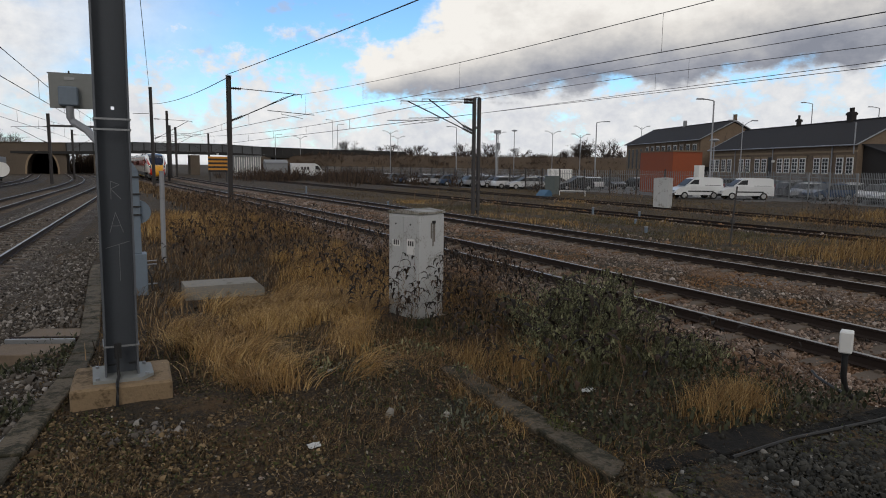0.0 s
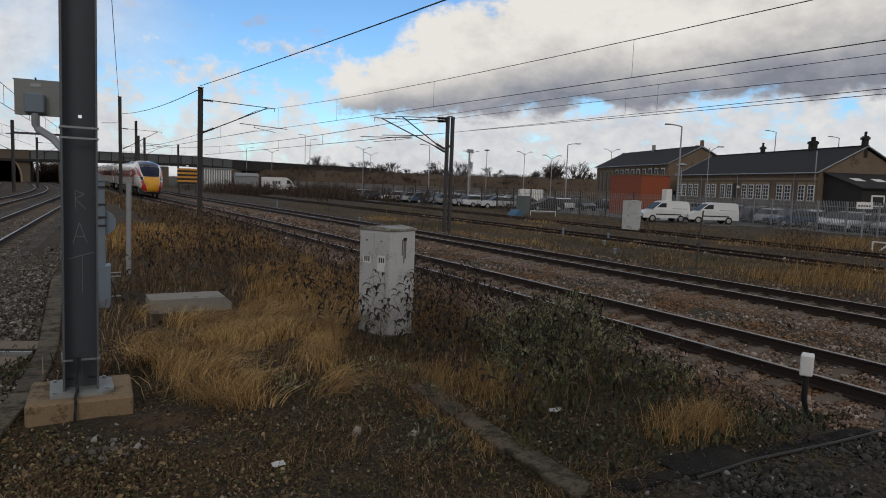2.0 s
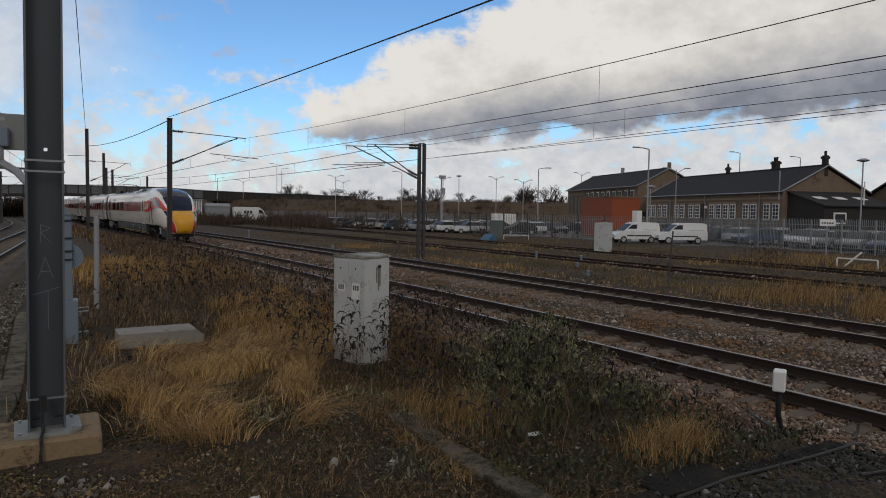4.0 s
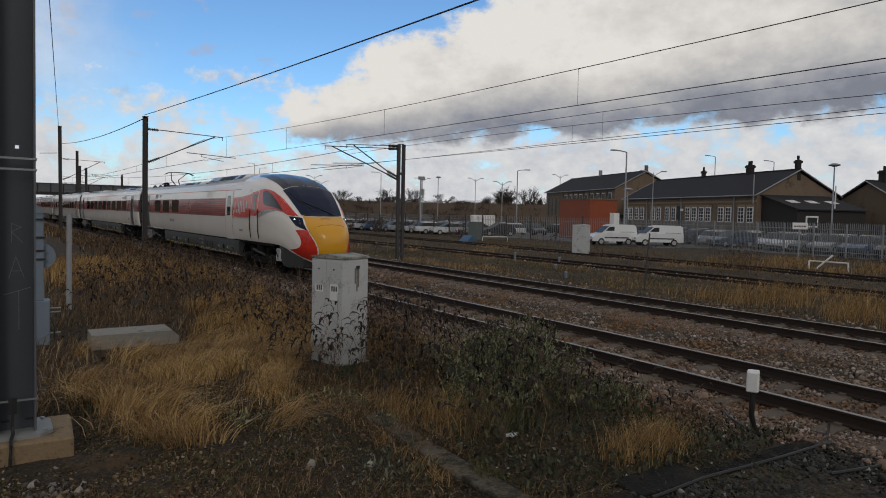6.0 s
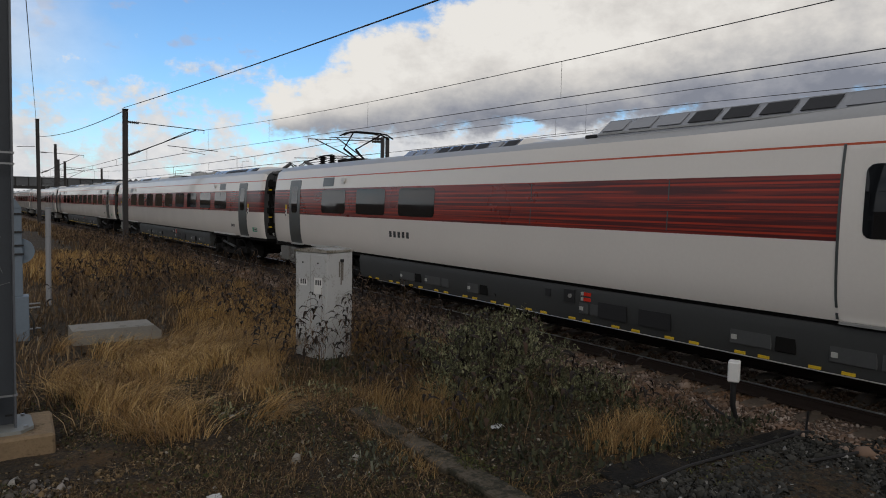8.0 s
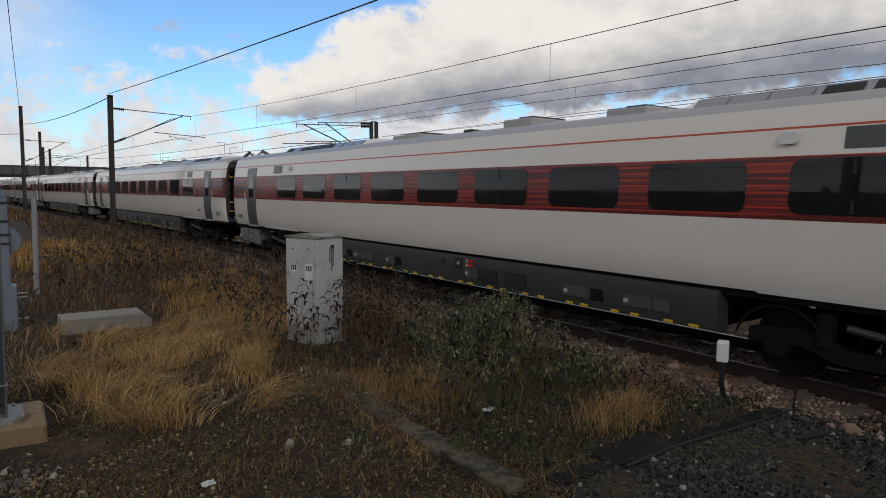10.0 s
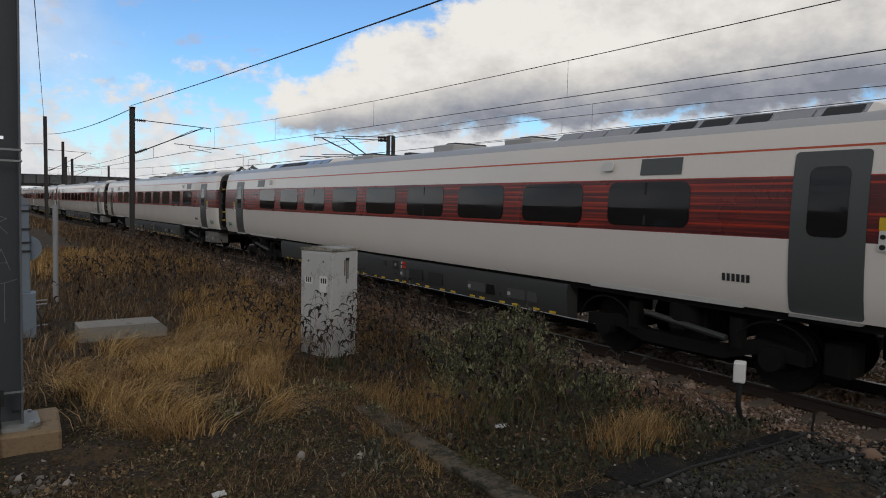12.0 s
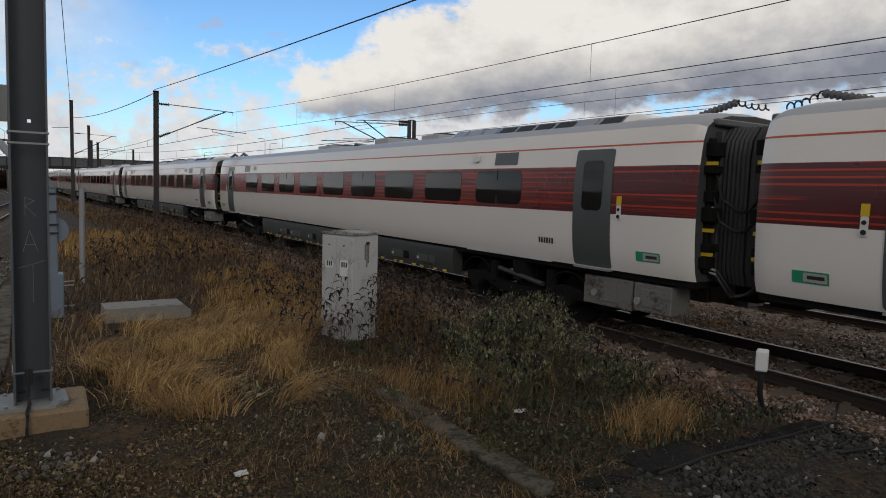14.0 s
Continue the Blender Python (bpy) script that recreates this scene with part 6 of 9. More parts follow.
def under_skirt(c, y0, y1, front=-12.5):
    for s in (-1, 1):
        bm = bmesh.new()
        prof = [(s * 1.24, 1.02), (s * 1.27, 0.9), (s * 1.22, 0.47), (s * 1.0, 0.42), (s * 1.0, 1.02)]
        add_loft(bm, [[(a, y, b) for a, b in prof] for y in (y0, y1)])
        bmesh.ops.recalc_face_normals(bm, faces=bm.faces[:])
        k = part("underfloor_skirt", bm, M["under"], c, "dark grey underfloor equipment cover")
        for i in range(26):     # in uneven pairs
            y = y0 + 0.35 + (i // 2) * 0.98 + (i % 2) * (0.36 + 0.05 * math.sin(i))
            part("reflector", box(min(s * 1.21, s * 1.245), max(s * 1.21, s * 1.245), y - 0.07, y + 0.07, 0.48, 0.515), M["label_yellow"], k)
        for i, (f, w) in enumerate(((0.08, 0.5), (0.17, 0.55), (0.40, 0.2), (0.62, 0.35), (0.72, 0.6), (0.80, 0.6))):
            y = y0 + (y1 - y0) * f
            xa = s * 1.235
            part("hatch", box(min(xa, xa + s * 0.022), max(xa, xa + s * 0.032), y, y + w, 0.60, 0.88, 0.012), M["hatch"], k)
            part("hatch", box(min(xa, xa + s * 0.022), max(xa, xa + s * 0.032), y - 0.3, y - 0.04, 0.60, 0.88, 0.012), M["under_dark"] if i % 2 else M["hatch"], k)
            part("hatch_label", box(min(xa, xa + s * 0.036), max(xa, xa + s * 0.036), y + w - 0.1, y + w - 0.03, 0.66, 0.72), M["connector"], k)
        # isolating valve in a recess, with its red notices, and two ventilation grilles
        xa = s * 1.25
        put = lambda nm, ya, yb, za, zb, mt, th=0.026: part(nm, box(min(xa, xa + s * th), max(xa, xa + s * th), ya, yb, za, zb), mt, k)
        put("valve_recess", -1.02, -0.78, 0.76, 0.97, M["black"])
        part("valve_handle", tube([(xa, -0.93, 0.87), (xa + s * 0.05, -0.93, 0.87)], 0.035, 12), M["alu"], k)
        put("valve_recess", -0.46, -0.34, 0.80, 0.93, M["black"])
        for z in (0.82, 0.905):
            put("red_notice", -1.36, -1.22, z, z + 0.055, M["red"])
            put("white_notice", -1.21, -1.16, z, z + 0.055, M["connector"])
        put("grille", -2.08, -1.52, 0.60, 0.84, M["black"], 0.02)
        put("grille", -2.85, -2.3, 0.60, 0.84, M["black"], 0.02)
    part("underframe", box(-1.18, 1.18, front, 12.5, 0.98, 1.09), M["under_dark"], c)
    part("equipment_case", box(-0.98, 0.98, y0 + 0.1, y1 - 0.1, 0.5, 1.0), M["under_dark"], c)


def end_boxes(c, ye, s):
    """Grey equipment boxes slung under a coach end."""
    for (a, b, z0, dx) in ((0.35, 1.05, 0.5, 0), (1.1, 2.15, 0.46, 0.03)):
        for sx in (-1, 1):
            ya, yb = ye - s * a, ye - s * b
            x0, x1 = sx * 0.75, sx * (1.2 - dx)
            q = part("equipment_box", box(min(x0, x1), max(x0, x1), min(ya, yb), max(ya, yb), z0, 0.94, 0.015), M["box_grey"], c, "grimy grey steel equipment box")
            ym = (ya + yb) / 2
            xa = sx * (1.2 - dx)
            part("cover_plate", box(min(xa, xa + sx * 0.012), max(xa, xa + sx * 0.012), ym - 0.2, ym + 0.2, z0 + 0.08, 0.86, 0.005), M["box_grey"], q)
            part("valve", tube([(xa, ym + 0.26, 0.66), (xa + sx * 0.04, ym + 0.26, 0.66)], 0.06, 10), M["alu"], q)


def fittings(c, ye, s, side, plate=True):
    """Small things by the door at a coach end."""
    y = lambda d: ye - s * d
    a, b = sorted((y(0.60), y(1.05)))
    if plate:
        g = part("status_plate", side_plate(a, b, 1.29, 1.44, side, 0.006, 0.015, 1, False), M["label_green"], c, "green bordered door status plate")
        part("status_display", side_plate(a + 0.02, b - 0.14, 1.31, 1.42, side, 0.009, 0.01, 1, False), M["connector"], g)
        part("display_text", side_plate(a + 0.05, b - 0.19, 1.345, 1.39, side, 0.011, 0, 1, False), M["dark_print"], g)
    a, b = sorted((y(3.95), y(4.65)))
    part("vent_grille", side_plate(a, b, 2.80, 3.04, side, 0.006, 0.01, 1, False), M["door_grey"], c)
    a, b = sorted((y(5.15), y(5.35)))
    part("camera_pod", side_plate(a, b, 2.88, 3.02, side, 0.05, 0.03, 2), M["white_paint"], c)
    a, b = sorted((y(3.0), y(5.6)))
    part("bogie_fairing", side_plate(a, b, 1.06, 1.13, side, 0.004, 0.02, 1), M["white_paint"], c)


def carriage(boxes=False, pod=False):
    c = thing("rail_carriage", "white intercity carriage with a streaked maroon window band and grey doors", "train carriage", group="carriages of the train")
    part("body", shell_bm(-12.54, 12.54), [M["train_white"], M["band"], M["orange"], M["roof_grey"], M["end_grey"]], c)
    for side in (-1, 1):
        for i in range(9):
            a = -8.82 + i * 1.963
            w = part("window", side_plate(a, a + 1.43, 2.06, 2.70, side, 0.006, 0.13, 3), M["glass_dark"], c)
            if i in (0, 3, 6):
                part("glazing_bar", side_plate(a + 0.72, a + 0.76, 2.07, 2.69, side, 0.009, 0, 1), M["black"], w)
        for e in (-1, 1):
            y0, y1 = (-11.03, -10.20) if e < 0 else (10.15, 10.98)
            add_door(c, y0, y1, side, M["door_grey"], M["glass_dark"])
            marker(c, -11.20 if e < 0 else 11.2, side)
            fittings(c, e * 12.6, e, side)
        side_print(c, -9.72, 1.40, 0.10, 6, side, 0.045, 0.022)
    roof_pod(c, -11.5, -5.2)
    if pod:
        roof_pod(c, 3.0, 9.3, flip=True)
    for (ya, yb, zt) in ((-4.8, -4.0, 3.64), (-2.25, -1.45, 3.68), (1.5, 2.65, 3.63)):
        rb = part("roof_box", box(-0.62, 0.62, ya, yb, 3.46, zt, 0.02), M["roof_grey"], c)
        part("box_cap", box(-0.45, 0.45, ya + 0.15, yb - 0.25, zt, zt + 0.05, 0.02), M["under"], rb)
    part("roof_vent", box(-0.75, -0.4, -0.62, -0.35, 3.45, 3.57, 0.02), M["under"], c)
    under_skirt(c, -6.5, 6.5)
    bogie(c, -8.6)
    bogie(c, 8.6)
    gangway(c, -12.5, -1)
    if boxes:
        end_boxes(c, -12.5, -1)
    gangway(c, 12.5, 1)
    roof_jumper(c, -12.5, -1)
    roof_jumper(c, 12.5, 1)
    return c


# the leading coach: d is the distance behind the tip of the nose
NOSE_T = [(0, 1.22), (0.03, 1.40), (0.1, 1.55), (0.25, 1.71), (0.5, 1.87), (0.9, 2.05), (1.1, 2.15), (1.5, 2.45), (2.0, 2.80), (2.5, 3.10), (3.0, 3.32), (3.6, 3.50), (4.4, 3.65), (5.2, 3.715), (6.4, 3.73)]
NOSE_B = [(0, 1.02), (0.03, 0.86), (0.1, 0.72), (0.3, 0.58), (0.7, 0.54), (1.1, 0.68), (1.6, 0.92), (2.2, 1.05), (3.0, 1.08), (6.4, 1.08)]


def nose_y(d):
    """Place along the coach of a depth d; the cab is drawn in a little ahead of its door."""
    return d - 13.0 if d > 4.3 else -8.7 - (4.3 - d) * 0.935


def nose_w(d):
    return (1 - (1 - min(d, 5.0) / 5.0) ** 2.6) ** (1 / 2.5)


def chin(d, k):
    """Narrows the foot of the nose, so that its chin is round."""
    return 1 - 0.5 * (1 - min(1.0, d / 1.5)) * max(0.0, 1 - k / 0.38) ** 2


def nose_tb(d):
    f = lambda tab: float(np.interp(d, [p[0] for p in tab], [p[1] for p in tab]))
    return f(NOSE_T), f(NOSE_B)


def nose_point(d, s, off=0.0):
    """Point of the shell at d and at s along the section (0 near foot, 28 far foot)."""
    t, b = nose_tb(d)
    i = min(int(s), 2 * N_SIDE - 3)
    ring = SIDE + [(-p, q) for p, q in SIDE[-2::-1]]
    u = s - i
    a, z = ring[i][0] * (1 - u) + ring[i + 1][0] * u, ring[i][1] * (1 - u) + ring[i + 1][1] * u
    k = (z - 1.08) / 2.65
    p = Vector((a * nose_w(d) * chin(d, k), nose_y(d), b + (t - b) * k))
    if off:
        n = Vector((a, -1.6 * (1 - min(1, d / 4.5)) - 0.001, (k - 0.45) * 2.4)).normalized()
        p += n * off
    return p


def nose_x(y, z):
    d = y + 13.0 if y > -8.7 else max(0.0, 4.3 + (y + 8.7) / 0.935)
    t, b = nose_tb(d)
    k = min(1.0, max(0.0, (z - b) / (t - b)))
    return side_x(1.08 + 2.65 * k) * nose_w(d) * chin(d, k)


D_ROWS = [0.0, 0.012, 0.03, 0.06, 0.1, 0.15, 0.22, 0.3, 0.4, 0.55, 0.7, 0.85, 1.0, 1.15, 1.3, 1.5, 1.75, 2.0, 2.3, 2.6, 2.9, 3.2, 3.5, 3.8, 4.1, 4.4, 4.8, 5.2, 5.7, 6.2]


NOSE_S = 12.0        # shoulder of the section, where the windscreen begins
YELLOW = [(0.5, 0.40), (0.64, 0.33), (0.74, 0.26), (0.92, 0.19), (1.06, 0.19), (1.27, 0.28), (1.45, 0.42), (1.62, 0.56), (1.85, 0.81), (2.05, 1.07), (2.12, 1.17), (2.3, 1.37)]


def yellow_edge(z):
    return float(np.interp(z, [p[0] for p in YELLOW], [p[1] for p in YELLOW]))


def nose_edge(s):
    """Rear edge of the yellow, as a depth, along the section."""
    mid = N_SIDE - 1
    k = abs(s - mid)
    if k > mid - NOSE_S:
        d = 0.4
        for _ in range(24):
            d = 0.7 * d + 0.3 * yellow_edge(nose_point(d, s).z)
        return d
    return 1.17 - 0.2 * (1 - (k / (mid - NOSE_S)) ** 2)


def nose_red(side, off=0.010, nz=26, nd=10):
    """The red under the headlamp, between the yellow and the white of the cab side."""
    rear = [(0.57, 0.5), (0.62, 0.64), (0.74, 1.03), (0.91, 1.40), (0.945, 1.5), (0.97, 1.15), (1.0, 1.0), (1.05, 0.88), (1.11, 0.82), (1.24, 0.79), (1.42, 0.90), (1.63, 1.12)]
    bm = bmesh.new()
    rows = []
    for i in range(nz + 1):
        z = 0.57 + (1.63 - 0.57) * i / nz
        d0 = yellow_edge(z) + 0.03
        d1 = max(d0 + 0.02, float(np.interp(z, [r[0] for r in rear], [r[1] for r in rear])))
        rows.append([bm.verts.new((side * (nose_x(nose_y(d), z) + off), nose_y(d) - off * max(0, 1 - d), z)) for d in [d0 + (d1 - d0) * k / nd for k in range(nd + 1)]])
    for a, b in zip(rows, rows[1:]):
        for k in range(nd):
            bm.faces.new((a[k], b[k], b[k + 1], a[k + 1]) if side < 0 else (a[k], a[k + 1], b[k + 1], b[k]))
    return bm


def nose_shell():
    bm = bmesh.new()
    ns = 2 * N_SIDE - 2
    rows = [[bm.verts.new(nose_point(d, s * 0.5)) for s in range(2 * ns + 1)] for d in D_ROWS]
    n = len(rows[0])
    yellow = []
    for r, (a, b) in enumerate(zip(rows, rows[1:])):
        for i in range(n):
            f = bm.faces.new((a[i], a[(i + 1) % n], b[(i + 1) % n], b[i]))
            if D_ROWS[r + 1] < nose_edge(min(i, n - 2) * 0.5 + 0.25) + 0.02:
                yellow.append(f)
    yellow.append(bm.faces.new(rows[0]))
    bmesh.ops.recalc_face_normals(bm, faces=bm.faces[:])
    for f in bm.faces:
        c = f.calc_center_median()
        if abs(c.x) < 0.2 and c.z < 1.25 and f.normal.z < 0.1:
            f.material_index = 1 if c.y < -12.5 else 2
    for f in yellow:
        f.material_index = 1
    return bm


def nose_patch(s0, s1, d0, d1, ns=40, nd=14, off=0.008, power=1.0):
    """A skin over part of the nose: between two depths that may change along the section."""
    bm = bmesh.new()
    rows = []
    for i in range(ns + 1):
        s = s0 + (s1 - s0) * i / ns
        a, b = d0(s), d1(s)
        rows.append([bm.verts.new(nose_point(a + (b - a) * (j / nd) ** power, s, off)) for j in range(nd + 1)])
    for a, b in zip(rows, rows[1:]):
        for j in range(nd):
            bm.faces.new((a[j], a[j + 1], b[j + 1], b[j]))
    bmesh.ops.remove_doubles(bm, verts=bm.verts[:], dist=1e-5)
    bmesh.ops.recalc_face_normals(bm, faces=bm.faces[:])
    return bm


def nose_skin(upper, lower, side, off=0.008, nd=26, nz=6):
    """A skin on the cab side between an upper and a lower edge, both given as (d, z) corners."""
    d0 = max(upper[0][0], lower[0][0])
    d1 = min(upper[-1][0], lower[-1][0])
    f = lambda tab, d: float(np.interp(d, [p[0] for p in tab], [p[1] for p in tab]))
    bm = bmesh.new()
    cols = []
    for i in range(nd + 1):
        d = d0 + (d1 - d0) * i / nd
        a, b = f(lower, d), f(upper, d)
        cols.append([bm.verts.new((side * (nose_x(nose_y(d), a + (b - a) * j / nz) + off), nose_y(d) - off * max(0, 1 - d), a + (b - a) * j / nz)) for j in range(nz + 1)])
    for a, b in zip(cols, cols[1:]):
        for j in range(nz):
            bm.faces.new((a[j], b[j], b[j + 1], a[j + 1]) if side > 0 else (a[j], a[j + 1], b[j + 1], b[j]))
    bmesh.ops.remove_doubles(bm, verts=bm.verts[:], dist=1e-5)
    return bm


def leading_carriage():
    c = thing("rail_carriage", "white leading train carriage with a yellow nose and red flash", "train carriage", group="carriages of the train")
    part("body", shell_bm(-6.9, 12.5, (-6.9, -2.5)), [M["train_white"], M["band"], M["orange"], M["roof_grey"], M["end_grey"]], c)
    cab = part("cab_shell", nose_shell(), [M["train_white"], M["yellow"], M["under"]], c, "white streamlined cab shell")
    # short join between the cab and the coach shell
    part("cab_joint", box(-1.24, 1.24, -7.0, -6.5, 1.1, 3.1), M["under_dark"], c)

    mid, s_w, edge = N_SIDE - 1, NOSE_S, nose_edge

    part("nose_cap", nose_patch(0, 2 * mid, lambda s: 0.0, edge, 72, 18, 0.009, 1.9), M["yellow"], cab, "yellow nose cone")
    part("windscreen", nose_patch(s_w, 2 * mid - s_w, lambda s: edge(s) + 0.03, lambda s: 2.55 + 0.12 * (1 - ((s - mid) / (mid - s_w)) ** 2), 30, 16, 0.012), M["nose_glass"], cab, "dark curved windscreen")
    part("cab_roof_panel", nose_patch(s_w + 0.15, 2 * mid - s_w - 0.15, lambda s: 2.59 + 0.12 * (1 - ((s - mid) / (mid - s_w)) ** 2), lambda s: 6.2 - 1.5 * abs((s - mid) / (mid - s_w)) ** 2, 30, 14, 0.010), M["roof_dark"], cab, "dark blue roof panel")
    wiper = part("wiper", tube([nose_point(1.14, 13.2, 0.03), nose_point(1.45, 14.3, 0.035), nose_point(1.85, 15.2, 0.03)], 0.014, 6), M["black"], cab)
    part("wiper_blade", tube([nose_point(1.3, 14.5, 0.022), nose_point(1.8, 15.2, 0.022), nose_point(2.35, 15.55, 0.022)], 0.018, 6), M["black"], wiper)
    part("wiper_foot", tube([nose_point(1.10, 13.0, 0.0), nose_point(1.16, 13.4, 0.04)], 0.04, 8), M["black"], wiper)
    part("washer_strip", nose_patch(s_w + 0.05, 2 * mid - s_w - 0.05, lambda s: edge(s) + 0.035, lambda s: edge(s) + 0.10, 24, 2, 0.016), M["black"], cab)
    # framed panel over the windscreen, and the seam round the coupler cover
    ring_ = [nose_point(d, s, 0.018) for d, s in ((2.85, 12.9), (2.85, 15.1), (3.5, 15.1), (3.5, 12.9), (2.85, 12.9))]
    part("panel_frame", tube(ring_, 0.010, 5), M["door_grey"], cab)
    rim = [(0.33, 0.63), (0.47, 0.70), (0.57, 0.81), (0.62, 0.95), (0.63, 1.07), (0.60, 1.26), (0.57, 1.51), (0.5, 1.62)]
    near_ = [Vector((-nose_x(nose_y(d), z) - 0.011, nose_y(d) - 0.008, z)) for d, z in rim]
    over_ = [nose_point(0.42, s, 0.012) for s in (11.3, 12.2, 13.0, 14.0, 15.0, 15.8, 16.7)]
    part("cover_seam", tube(near_ + over_ + [Vector((-p.x, p.y, p.z)) for p in near_[::-1]], 0.004, 5), M["black"], cab, "dark joint round the coupler cover")
    part("nose_letters", nose_patch(13.6, 14.5, lambda s: 0.80, lambda s: 0.84, 8, 2, 0.012), M["dark_print"], cab)
    part("roof_lamp", tube([nose_point(2.75, mid, 0.0), nose_point(2.70, mid, 0.02)], 0.028, 12), M["lamp_off"], cab)

    red_up = [(1.22, 2.09), (1.6, 2.34), (2.1, 2.65), (2.5, 2.83), (2.85, 2.95), (3.2, 3.02), (3.63, 3.06), (4.1, 3.02), (4.5, 2.95), (5.1, 2.85), (5.8, 2.79), (6.4, 2.76), (7.04, 2.755)]
    red_lo = [(1.22, 2.08), (1.65, 2.12), (1.92, 2.22), (2.2, 2.28), (2.52, 2.31), (3.15, 2.30), (3.6, 2.23), (4.02, 2.15), (4.65, 2.05), (5.3, 1.985), (7.04, 1.985)]
    grey_up = [(d, z) for d, z in red_lo if 1.9 < d < 6.5]
    grey_up.append((6.9, 1.985))
    grey_lo = [(1.92, 2.215), (2.4, 2.27), (2.9, 2.21), (3.4, 2.10), (4.0, 1.99), (4.6, 1.94), (5.2, 1.94), (6.9, 1.975)]
    lamp_up = [(0.60, 1.625), (0.85, 1.85), (1.09, 2.04), (1.3, 2.075), (1.56, 2.085)]
    lamp_lo = [(0.60, 1.615), (1.12, 1.76), (1.36, 1.93), (1.56, 2.08)]
    win_up = [(1.92, 2.26), (2.25, 2.49), (2.61, 2.69), (3.0, 2.88), (3.34, 2.98), (3.56, 2.98), (3.66, 2.93)]
    win_lo = [(1.92, 2.25), (2.3, 2.345), (2.78, 2.41), (3.3, 2.46), (3.5, 2.51), (3.66, 2.90)]
    for side in (-1, 1):
        part("red_flash", nose_skin(red_up, red_lo, side, 0.008, 44, 8), M["red"], c, "red painted flash")
        part("grey_flash", nose_skin(grey_up, grey_lo, side, 0.008, 30, 4), M["swoosh_grey"], c, "silver grey painted flash")
        part("lower_flash", nose_red(side), M["red"], cab, "red painted lower nose")
        h = part("headlamp", nose_skin(lamp_up, lamp_lo, side, 0.013, 20, 4), M["nose_glass"], cab, "dark glazed headlamp cluster")
        for (d, z, r, mt) in ((1.28, 1.985, 0.017, M["lamp_white"]), (1.0, 1.84, 0.05, M["lamp_off"])):
            p = Vector((side * (nose_x(nose_y(d), z) + 0.012), nose_y(d), z))
            part("lamp", tube([p - Vector((side * 0.02, 0, 0)), p + Vector((side * 0.006, -0.006, 0.002))], r, 14), mt, h)
        part("cab_window", nose_skin(win_up, win_lo, side, 0.014, 26, 6), M["glass_dark"], c)
        # cab door with its hand rails
        dr = part("cab_door", side_plate(nose_y(4.06), nose_y(4.78), 1.18, 3.02, side, 0.012, 0.07, 8, True, nose_x), M["train_white"], c, "white cab door with red upper half")
        part("door_film", side_plate(nose_y(4.10), nose_y(4.74), 2.06, 2.95, side, 0.016, 0.06, 4, False, nose_x), M["red"], dr)
        part("door_window", side_plate(nose_y(4.26), nose_y(4.58), 2.24, 2.88, side, 0.020, 0.08, 4, True, nose_x), M["glass_dark"], dr)
        for d in (3.98, 4.86):
            part("hand_rail", tube([(side * (nose_x(nose_y(d), z) + 0.04), nose_y(d), z) for z in (1.22, 1.5, 1.9, 2.3)], 0.018, 6), M["black"], dr)
        add_door(c, -5.95, -5.05, side, M["train_white"], M["glass_dark"])
        for d in (-5.97, -5.03):
            part("door_seal", side_plate(d - 0.015, d + 0.015, 1.1, 3.07, side, 0.009, 0, 8, False), M["door_grey"], c)
        marker(c, -6.15, side)
        add_door(c, 10.21, 11.04, side, M["door_grey"], M["glass_dark"])
        marker(c, 11.3, side)
        fittings(c, 12.6, 1, side, False)
        for a in (3.0, 5.1, 7.2):
            part("window", side_plate(a, a + 1.47, 2.06, 2.70, side, 0.006, 0.1, 3), M["glass_dark"], c)
        for a in (-2.8, 0.0):
            part("panel_seam", side_plate(a, a + 0.02, 2.02, 2.72, side, 0.005, 0, 1, False), M["door_grey"], c)
        # operator's mark as plain white shapes, small print as bars
        for (a, b, z0, z1) in ((-7.72, -7.64, 2.16, 2.64), (-7.52, -7.40, 2.16, 2.30), (-7.28, -7.19, 2.16, 2.66), (-7.10, -7.01, 2.10, 2.62), (-6.90, -6.80, 2.18, 2.62), (-6.72, -6.62, 2.18, 2.62), (-6.52, -6.45, 2.18, 2.62), (-6.36, -6.26, 2.34, 2.62)):
            a, b = (-14.0 - b, -14.0 - a) if side < 0 else (a, b)
            part("white_mark", side_plate(a, b, z0, z1, side, 0.011, 0, 2, False, nose_x), M["white_paint"], c, soft=False)
        side_print(c, 4.0, 1.56, 0.14, 5, side, 0.11, 0.08)
        side_print(c, -7.2, 1.42, 0.09, 6, side, 0.045, 0.025)
        part("inspection_cover", side_plate(nose_y(1.75), nose_y(2.25), 1.5, 1.85, side, 0.006, 0.01, 3, False, nose_x), M["train_white"], cab)
        # dark valance under the nose
        prof = [(0.95, 0.60), (0.95, 0.37), (1.1, 0.32), (1.75, 0.31), (1.95, 0.36), (2.2, 0.6), (2.35, 1.02), (1.9, 0.99), (1.4, 0.84), (1.1, 0.68)]
        bm = bmesh.new()
        vs = [[bm.verts.new((side * (0.62 + 0.48 * min(1, (d - 0.4) / 1.5) - k), nose_y(d), z)) for d, z in prof] for k in (0, 0.04)]
        for i in range(len(prof)):
            j = (i + 1) % len(prof)
            bm.faces.new((vs[0][i], vs[0][j], vs[1][j], vs[1][i]))
        bm.faces.new(vs[0])
        bm.faces.new(vs[1][::-1])
        bmesh.ops.recalc_face_normals(bm, faces=bm.faces[:])
        part("valance", bm, M["under"], cab, soft=False)
